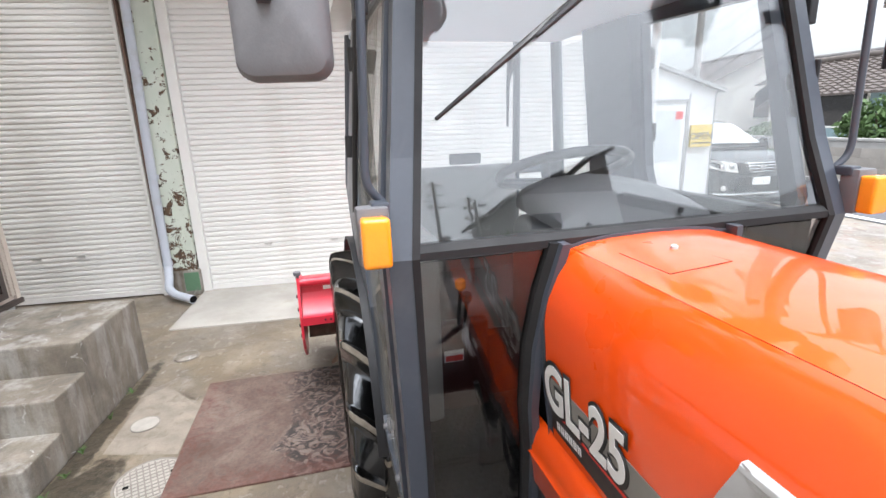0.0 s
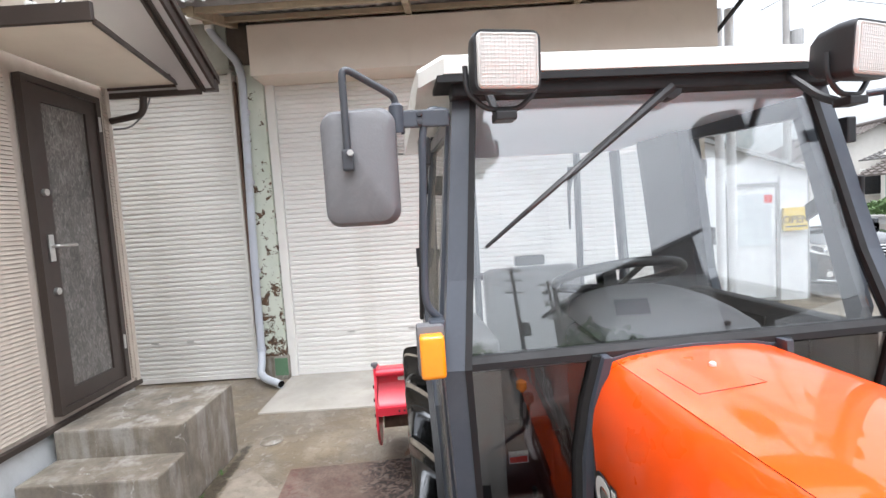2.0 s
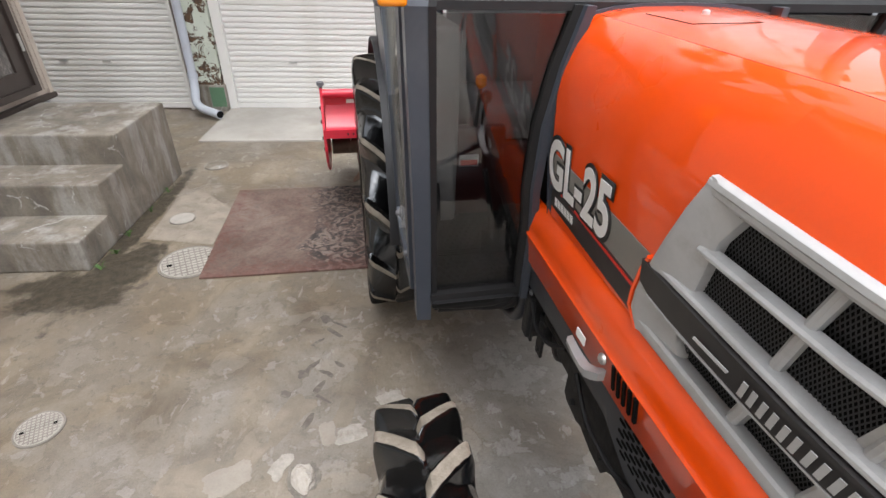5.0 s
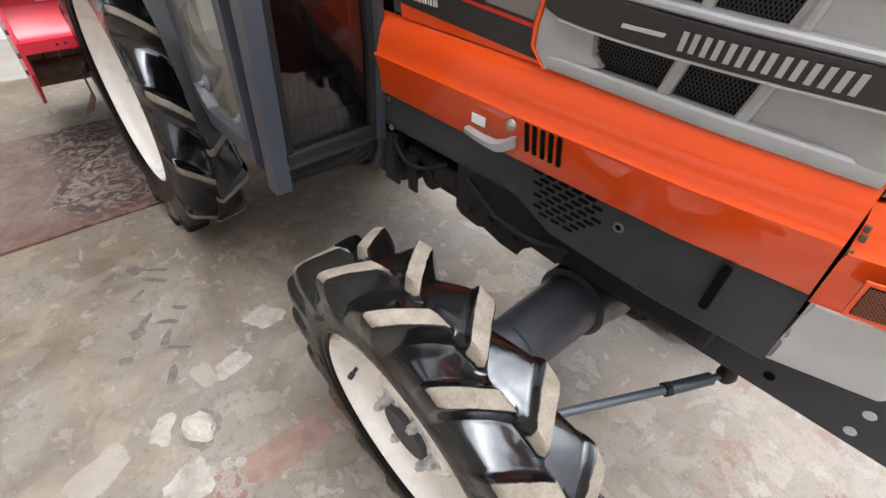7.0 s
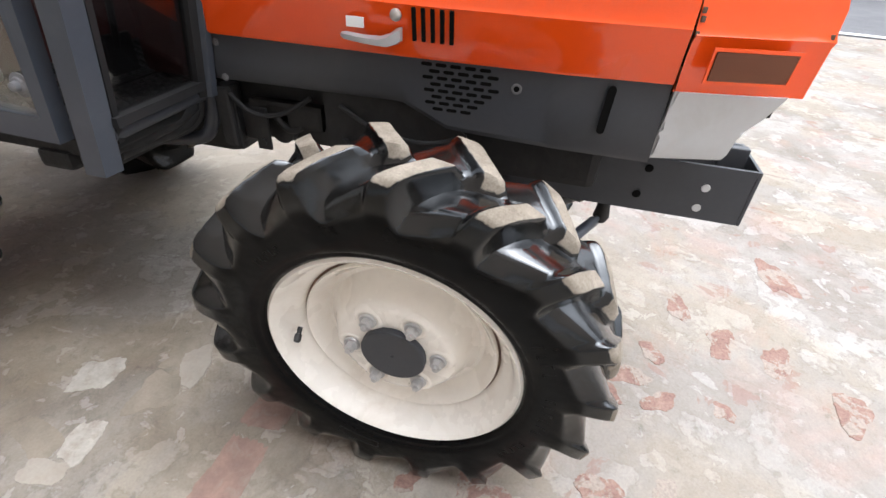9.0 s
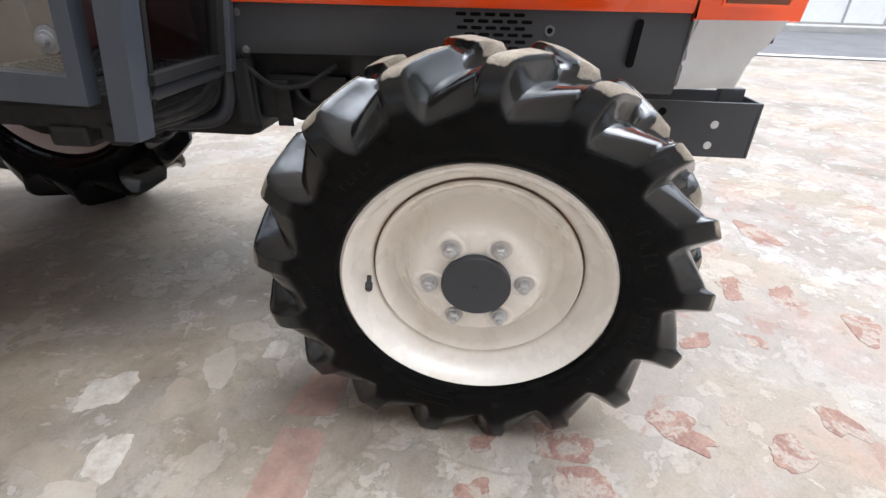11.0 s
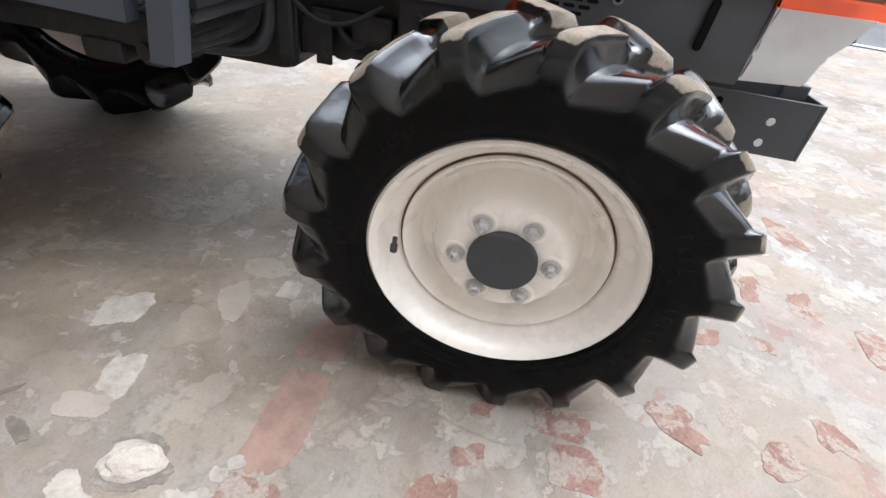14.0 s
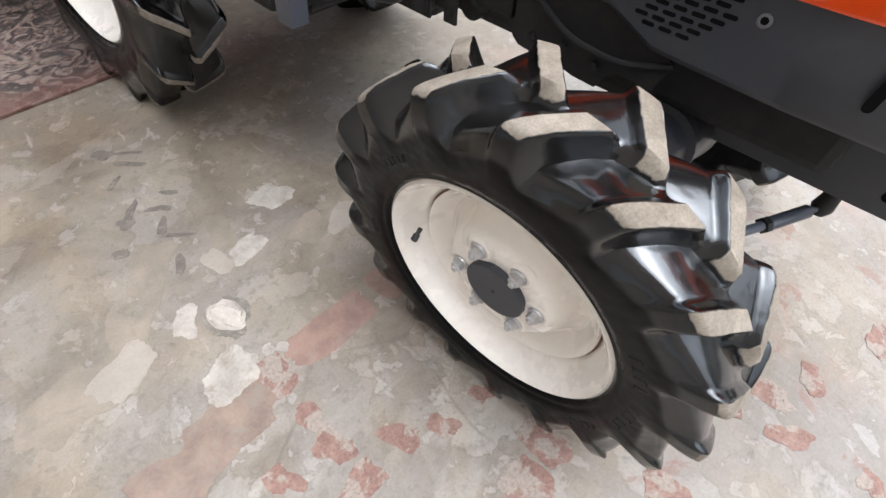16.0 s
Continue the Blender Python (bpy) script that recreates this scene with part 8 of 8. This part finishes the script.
    part("mirror_shell", b, GREY_PLASTIC, mr, "", True).matrix_local = Matrix.Translation((mx, 0.452, 1.73)) @ pose(0, 0, 0, 0, 0, s * 12) @ Matrix.Translation((-mx, -0.452, -1.73))
    part("mirror_glass", cube(mx - 0.06, mx + 0.06, 0.4705, 0.4725, 1.632, 1.826), CHROME, mr)
    part("mirror_tube", tube(bmesh.new(), [(mx + s * 0.018, 0.43, 1.745), (mx + s * 0.018, 0.43, 1.905), (mx - s * 0.060, 0.46, 1.865), (mx - s * 0.074, 0.468, 1.855), (mx - s * 0.074, 0.468, 1.79)], 0.0068, 10, 0.02), DARK_PANEL, mr, "", True)
    part("mirror_clamp", cube(mx + s * 0.018 - 0.010, mx + s * 0.018 + 0.010, 0.418, 0.438, 1.722, 1.760, 0.004), DARK_PANEL, mr)
    part("clamp_bolt", lathe(bmesh.new(), [(0, 0.006), (0.008, 0.006), (0.008, 0)], pose(mx + s * 0.012, 0.418, 1.752, 0, 0, -90), 6), STEEL, mr)
    part("swivel", lathe(bmesh.new(), [(0, 0.014), (0.05, 0.014), (0.055, 0.009), (0.06, 0.0)], pose(mx - s * 0.074, 0.468, 1.79, 0, -90, 0), 12), GREY_CAB, mr, "", True)
    part("swivel_spring", tube(bmesh.new(), [(mx - s * 0.074 + 0.009 * math.cos(k * 0.9), 0.468 + 0.009 * math.sin(k * 0.9), 1.752 + k * 0.0009) for k in range(42)], 0.0022, 5), STEEL, mr)
    for dz in (0.808, 0.824):
        part("plate_bolt", lathe(bmesh.new(), [(0, 0.006), (0.006, 0.0055), (0.007, 0)], pose(s * 0.515, 0.462, 1.0 + dz, 0, 0, -90), 8), DARK_PANEL, mr)
    part("arm_plate", cube(min(mx - s * 0.074, s * 0.46), max(mx - s * 0.074, s * 0.46), 0.462, 0.474, 1.80, 1.832, 0.003), GREY_CAB, mr)

# pipework below the cab
for pts, r in (([(-0.40, 0.62, 0.565), (-0.30, 0.62, 0.562), (-0.24, 0.61, 0.56), (-0.19, 0.60, 0.585), (-0.17, 0.585, 0.66)], 0.018), ([(-0.42, 0.68, 0.545), (-0.24, 0.64, 0.540), (-0.185, 0.60, 0.56), (-0.18, 0.585, 0.65)], 0.016)):
    part("hydraulic_hose", tube(bmesh.new(), pts, r, 10, 0.04), IRON, ch, smooth=True)
part("elbow_pipe", tube(bmesh.new(), [(-0.22, 0.82, 0.512), (-0.195, 0.70, 0.506), (-0.175, 0.60, 0.512), (-0.165, 0.575, 0.56), (-0.16, 0.57, 0.65)], 0.0165, 14, 0.04), AXLE, ch, "dark slate bent pipe", True)
b = bmesh.new()
slab(b, [(-0.152, 0.298, 0.66), (-0.152, 0.296, 0.535), (-0.152, 0.28, 0.522), (-0.152, 0.225, 0.516), (-0.152, 0.205, 0.524), (-0.152, 0.15, 0.510), (-0.152, 0.10, 0.508), (-0.152, 0.085, 0.535), (-0.152, 0.064, 0.552), (-0.152, 0.0, 0.548), (-0.152, -0.02, 0.60), (-0.152, 0.05, 0.66)], (1, 0, 0), 0.006)
part("side_shield", b, IRON, ch, "ragged black engine side shield")
part("tow_hook", tube(bmesh.new(), [(-0.125, 0.435, 0.60), (-0.125, 0.436, 0.565), (-0.13, 0.40, 0.540), (-0.128, 0.37, 0.555), (-0.125, 0.360, 0.61)], 0.008, 10, 0.02), IRON, ch, "bent dark hook", True)
part("hanger_plate", cube(-0.158, -0.150, 0.515, 0.56, 0.49, 0.64, 0.003), IRON, ch)
part("hanger_plate", cube(-0.158, -0.150, 0.44, 0.475, 0.50, 0.60, 0.003), IRON, ch)
for y, z in ((0.537, 0.51), (0.457, 0.52), (0.25, 0.55), (0.18, 0.56), (0.11, 0.55)):
    part("flange_bolt", lathe(bmesh.new(), [(0, 0.009), (-0.009, 0.0085), (-0.010, 0)], pose(-0.153, y, z), 6), STEEL if z < 0.515 else IRON, ch)
for pts in ([(-0.16, 0.53, 0.63), (-0.17, 0.47, 0.585), (-0.165, 0.40, 0.59), (-0.15, 0.33, 0.635)], [(-0.155, 0.26, 0.63), (-0.168, 0.17, 0.585), (-0.165, 0.06, 0.575), (-0.15, -0.02, 0.60)]):
    part("thin_hose", tube(bmesh.new(), pts, 0.0055, 8, 0.04), BLACK_RUBBER, ch, "", True)
part("step_bracket", cube(-0.40, -0.20, 0.66, 0.70, 0.515, 0.56, 0.005), IRON, ch)
part("cab_mount", cube(-0.17, -0.12, 0.52, 0.56, 0.50, 0.64, 0.008), IRON, ch)
part("cross_member", cube(-0.42, 0.42, 0.72, 0.80, 0.515, 0.555, 0.01), IRON, ch)

# ---- rotary tiller ----
TL_ = root("rotary_tiller", "red rotary tiller with an earthy rotor behind the tractor", "tiller", TR.matrix_world @ pose(0, 2.62, 0))
def sheet(name, prof, x0, x1, thick, label=""):
    """A pressed sheet of constant section along x."""
    b = bmesh.new()
    ring = prof + [(y + thick * 0.6, z - thick * 0.6) for y, z in prof[::-1]]
    loft(b, [[(x, y, z) for y, z in ring] for x in (x0, x1)])
    return part(name, b, RED_PAINT, TL_, label, True)


sheet("hood", [(-0.335, 0.585), (-0.30, 0.625), (-0.262, 0.648), (-0.22, 0.655), (-0.05, 0.66), (0.10, 0.65), (0.22, 0.58), (0.30, 0.48)], -0.735, 0.735, 0.008, "red pressed sheet hood")
sheet("front_slope", [(-0.382, 0.553), (-0.365, 0.556), (-0.345, 0.575), (-0.322, 0.605), (-0.300, 0.640), (-0.287, 0.685)], -0.735, 0.735, 0.006, "red curved front sheet")
fl = part("flange", cube(-0.738, 0.738, -0.390, -0.381, 0.508, 0.556, 0.002), RED_PAINT, TL_)
for k in range(9):
    for d in (-0.018, 0.012):
        part("flange_bolt", lathe(bmesh.new(), [(0, 0.006), (0.004, 0.006), (0.005, 0)], pose(-0.60 + k * 0.15 + d, -0.390, 0.532, 0, 0, -90), 6), IRON, fl)
part("back_plate", cube(-0.735, 0.735, -0.292, -0.280, 0.655, 0.735, 0.002), RED_PAINT, TL_)
part("white_label", cube(-0.615, -0.36, -0.2955, -0.2925, 0.677, 0.699, 0.0008), WHITE_INK, TL_)
part("top_bar", lathe(bmesh.new(), [(-0.75, 0.0), (-0.75, 0.024), (0.75, 0.024), (0.75, 0.0)], pose(0, -0.305, 0.732), 18), RED_PAINT, TL_, smooth=True)
for s in (-1, 1):
    ep = part("side_plate", slab(bmesh.new(), [(s * 0.738, -0.335, 0.70), (s * 0.738, -0.325, 0.765), (s * 0.738, -0.285, 0.765), (s * 0.738, -0.20, 0.68), (s * 0.738, 0.10, 0.66), (s * 0.738, 0.28, 0.50), (s * 0.738, 0.18, 0.26), (s * 0.738, 0.0, 0.20), (s * 0.738, -0.18, 0.24), (s * 0.738, -0.33, 0.345), (s * 0.738, -0.385, 0.43), (s * 0.738, -0.388, 0.556)], (s, 0, 0), 0.014), RED_PAINT, TL_, "red end plate")
    part("end_knob", lathe(bmesh.new(), [(0.0, 0.010), (0.02, 0.010), (0.022, 0.020), (0.04, 0.020), (0.046, 0.0)], pose(s * 0.745, -0.305, 0.755, 0, -90, 0), 12), GREY_PLASTIC, ep, smooth=True)
    for y, z in ((-0.35, 0.66), (-0.37, 0.59), (-0.375, 0.50), (-0.33, 0.42)):
        part("end_bolt", lathe(bmesh.new(), [(0, 0.011), (0.009, 0.010), (0.010, 0)], pose(s * 0.752, y + 0.03, z, 0, 0, 0 if s > 0 else 180), 6), IRON, ep)
part("rear_flap", slab(bmesh.new(), [(-0.735, 0.29, 0.48), (0.735, 0.29, 0.48), (0.735, 0.38, 0.14), (-0.735, 0.38, 0.14)], (0, 1, 0), 0.006), RUSTY, TL_)
part("rotor", lathe(bmesh.new(), [(-0.72, 0), (-0.72, 0.045), (0.72, 0.045), (0.72, 0)], pose(0, -0.10, 0.36), 14), RUSTY, TL_, smooth=True)
TINE = mat("earthy_worn_tine", (0.30, 0.24, 0.18), 0.7, 0.1, var=0.35, scale=20, relief=0.4, dirt=(0.14, 0.10, 0.08), dirt_amount=0.7)
for k in range(26):
    x = -0.66 + k * 0.053
    a0 = k * 1.9
    w_ = 0.05 * (1 if k % 2 else -1)
    b = bmesh.new()
    rings = []
    for q, r_ in ((0.0, 0.04), (0.15, 0.10), (0.30, 0.155), (0.48, 0.195), (0.66, 0.215)):
        c_, s_ = math.cos(a0 + q), math.sin(a0 + q)
        e = Vector((-s_ * 0.0, 0, 0))
        half = 0.017 * (1.0 if q < 0.6 else 0.6)
        bend_x = w_ * max(0.0, q - 0.3) / 0.36
        rings.append([(x + bend_x - 0.004, -0.10 + (r_ - half) * c_, 0.36 + (r_ - half) * s_), (x + bend_x + 0.004, -0.10 + (r_ - half) * c_, 0.36 + (r_ - half) * s_), (x + bend_x + 0.004, -0.10 + (r_ + half) * c_, 0.36 + (r_ + half) * s_), (x + bend_x - 0.004, -0.10 + (r_ + half) * c_, 0.36 + (r_ + half) * s_)])
    loft(b, rings)
    part("tine", b, TINE if k % 3 == 1 else RUSTY, TL_)
part("gear_drive", cube(-0.12, 0.12, -0.32, 0.1, 0.62, 0.84, 0.03), RED_PAINT, TL_, smooth=True)
for s in (-1, 1):
    lk = part("lift_link", tube(bmesh.new(), [(s * 0.32, -0.85, 0.42), (s * 0.36, -0.30, 0.45)], 0.022, 8), IRON, TL_)
part("top_link", tube(bmesh.new(), [(0, -0.85, 0.80), (0, -0.2, 0.92)], 0.02, 8), IRON, TL_)
part("mast", slab(bmesh.new(), [(-0.2, -0.28, 0.62), (0.2, -0.28, 0.62), (0.04, -0.22, 0.95), (-0.04, -0.22, 0.95)], (0, 1, 0), 0.03), RED_PAINT, TL_)
part("support_leg", cube(-0.30, -0.24, -0.05, 0.0, 0.0, 0.5, 0.005), IRON, TL_)

# ---- bare pavers and flakes of skim in the yard ----
FILMED = mat("skim_filmed_paver", (0.190, 0.140, 0.112), 0.9, var=0.26, scale=18, grain=140, relief=0.6, dirt=(0.185, 0.158, 0.131), dirt_amount=0.9)
WHOLE = mat("whole_red_paver", (0.225, 0.146, 0.118), 0.9, var=0.24, scale=18, grain=140, relief=0.6, dirt=(0.235, 0.185, 0.155), dirt_amount=0.8)
PALESKIM = mat("pale_skim", (0.31, 0.284, 0.248), 0.9, var=0.3, scale=16, grain=120, relief=0.9, dirt=(0.215, 0.185, 0.15), dirt_amount=0.95)
TANSKIM = mat("tan_skim", (0.265, 0.236, 0.20), 0.9, var=0.16, scale=10, grain=150, relief=0.5, dirt=(0.245, 0.21, 0.17), dirt_amount=0.9)
row = radians(4)
for k, (x, y, w, d, a, rough) in enumerate((
        (0.20, 1.068, 0.225, 0.096, row, 0.05), (0.405, 1.085, 0.13, 0.10, row, 0.10), (0.53, 1.09, 0.10, 0.09, row, 0.12), (0.035, 1.056, 0.10, 0.085, row, 0.25), (-0.09, 1.014, 0.19, 0.13, row, 0.12), (-0.215, 0.985, 0.13, 0.11, row, 0.16),
        (0.049, 0.925, 0.045, 0.085, 0.3, 0.3), (0.052, 0.845, 0.07, 0.09, 0.4, 0.3), (0.049, 0.745, 0.11, 0.07, 0.1, 0.28), (0.165, 0.767, 0.06, 0.085, 0.5, 0.3), (0.245, 0.724, 0.055, 0.06, 0.2, 0.25), (-0.057, 0.854, 0.05, 0.08, 0.2, 0.3),
        (0.385, 0.565, 0.095, 0.12, 0.1, 0.18), (0.290, 0.525, 0.10, 0.125, 0.05, 0.15), (0.456, 0.325, 0.055, 0.14, -0.5, 0.28), (0.537, 0.206, 0.06, 0.06, 0.3, 0.25), (0.562, -0.014, 0.10, 0.07, 0.2, 0.25), (0.455, 0.12, 0.08, 0.10, 0.5, 0.28),
        (1.053, -0.092, 0.12, 0.09, 0.1, 0.3), (1.069, 0.052, 0.12, 0.08, 0.2, 0.3), (0.935, -0.242, 0.14, 0.09, 0.0, 0.28), (0.812, 0.067, 0.06, 0.05, 0.0, 0.3), (1.501, -0.16, 0.22, 0.10, 0.2, 0.3), (1.185, 0.163, 0.12, 0.07, 0.2, 0.3), (0.498, 0.34, 0.06, 0.09, 0.2, 0.25), (0.354, 0.721, 0.05, 0.05, 0.1, 0.3),
        (0.75, 0.36, 0.10, 0.08, 0.6, 0.3), (0.84, 0.30, 0.07, 0.12, 0.3, 0.3), (0.78, 0.22, 0.06, 0.09, 0.2, 0.3), (0.95, 0.24, 0.08, 0.06, 0.2, 0.3))):
    patch("paver", x, y, w * (1.06 if k < 6 else 0.93), d * (1.06 if k < 6 else 0.93), a, 100 + k, -0.002, 0.0008 + (k % 3) * 0.0004, FILMED if k in (4, 5) else WHOLE if k < 3 else PAVER, GROUND_OB, rough, 22 if w > 0.15 else 16)
for k, (x, y, w, d, a, m_) in enumerate((
        (0.315, 1.54, 0.105, 0.10, 0.4, PALESKIM), (-0.03, 1.114, 0.115, 0.11, 0.2, PALESKIM), (0.062, 1.115, 0.03, 0.025, 0.2, PALESKIM), (0.09, 1.10, 0.025, 0.03, 0.6, PALESKIM), (-0.045, 1.305, 0.055, 0.09, -0.5, PALESKIM),
        (0.171, 1.41, 0.11, 0.065, 0.3, PALESKIM), (0.09, 1.42, 0.06, 0.09, 0.3, TANSKIM), (0.43, 1.345, 0.13, 0.07, 0.7, TANSKIM), (0.515, 1.25, 0.06, 0.055, 0.1, PALESKIM), (-0.20, 1.27, 0.14, 0.10, 0.5, TANSKIM))):
    patch("skim_flake", x, y, w, d, a, 300 + k, -0.002, 0.0010 + (k % 4) * 0.0004, m_, GROUND_OB, 0.20, 20)

# sandy repairs, and dark gouges where the skim was scraped off
SAND = mat("sandy_repair", (0.200, 0.170, 0.134), 0.9, var=0.26, scale=9, grain=160, relief=0.5, dirt=(0.165, 0.142, 0.115), dirt_amount=0.9)
for k, (x, y, w, d, a) in enumerate(((-0.05, 1.50, 0.10, 0.20, -0.65), (-0.17, 1.33, 0.10, 0.17, -0.5), (-0.31, 1.27, 0.17, 0.16, 0.3), (0.33, 1.37, 0.12, 0.10, 0.5), (0.14, 1.50, 0.07, 0.13, -0.3), (0.45, 1.39, 0.10, 0.09, 0.2))):
    patch("sandy_repair", x, y, w, d, a, 400 + k, -0.002, 0.0006 + (k % 2) * 0.0003, SAND, GROUND_OB, 0.26, 22)
GOUGE = mat("scraped_dark_cement", (0.125, 0.108, 0.09), 0.9, var=0.3, scale=25, relief=0.8, dirt=(0.20, 0.178, 0.15), dirt_amount=0.8)
for k, (x, y, w, d, a) in enumerate(((-0.006, 1.738, 0.022, 0.07, -0.6), (-0.006, 1.873, 0.016, 0.06, -0.7), (0.054, 1.696, 0.06, 0.022, -0.5), (-0.036, 1.697, 0.045, 0.04, 0.2), (0.035, 1.628, 0.025, 0.06, -0.5), (0.055, 1.570, 0.075, 0.012, -0.6), (0.017, 1.475, 0.022, 0.075, -0.5), (-0.084, 1.601, 0.045, 0.028, -0.3), (0.015, 2.02, 0.05, 0.05, 0.3), (0.10, 1.74, 0.05, 0.018, -0.6), (0.06, 1.93, 0.10, 0.02, -0.7), (0.08, 1.98, 0.07, 0.015, -0.6))):
    patch("gouge", x, y, w, d, a, 460 + k, -0.002, 0.0012, GOUGE, GROUND_OB, 0.24, 16)
# the squared repair round the drain cap
part("cement_repair", slab(bmesh.new(), [(-1.06, 2.77, -0.002), (-0.68, 2.69, -0.002), (-0.70, 3.12, -0.002), (-0.98, 3.42, -0.002), (-1.08, 3.3, -0.002)], (0, 0, 1), 0.0035), mat("tan_cement_repair", (0.222, 0.190, 0.152), 0.85, var=0.3, scale=7, grain=140, relief=0.4, dirt=(0.15, 0.125, 0.096), dirt_amount=0.9), GROUND_OB)
# darker ragged patch under and round the cement lump
patch("worn_ring", 0.035, 1.252, 0.088, 0.125, 0.35, 611, -0.002, 0.0009, mat("dark_ring_cement", (0.15, 0.132, 0.112), 0.9, var=0.3, scale=25, relief=0.6, dirt=(0.26, 0.24, 0.21), dirt_amount=0.8), GROUND_OB, 0.28, 24)


def weed(x, y, seed):
    """A small tuft of blades in the joint beside the steps."""
    rnd = random.Random(seed)
    t = root("weed_tuft", "small green weed in the joint beside the steps", "weed", pose(x, y, 0), group="weeds by the steps")
    for k in range(9):
        a, r_, h = rnd.uniform(0, 6.28), rnd.uniform(0.01, 0.035), rnd.uniform(0.015, 0.04)
        u = Vector((math.cos(a), math.sin(a), 0))
        w_ = Vector((-math.sin(a), math.cos(a), 0)) * 0.004
        b = bmesh.new()
        loft(b, [[tuple(-w_ * q + u * r_ * f + Vector((0, 0, h * g - 0.001))), tuple(w_ * q + u * r_ * f + Vector((0, 0, h * g - 0.001))), tuple(u * r_ * f + Vector((0, 0, h * g + 0.001)))] for q, f, g in ((0.5, 0.0, 0.05), (1.0, 0.5, 0.8), (0.1, 1.0, 1.0))])
        part("blade", b, LEAF, t)


for k, (x, y) in enumerate(((-1.165, 2.80), (-1.15, 2.62), (-1.17, 3.1), (-1.155, 2.47), (-1.175, 3.38))):
    weed(x, y, 40 + k)
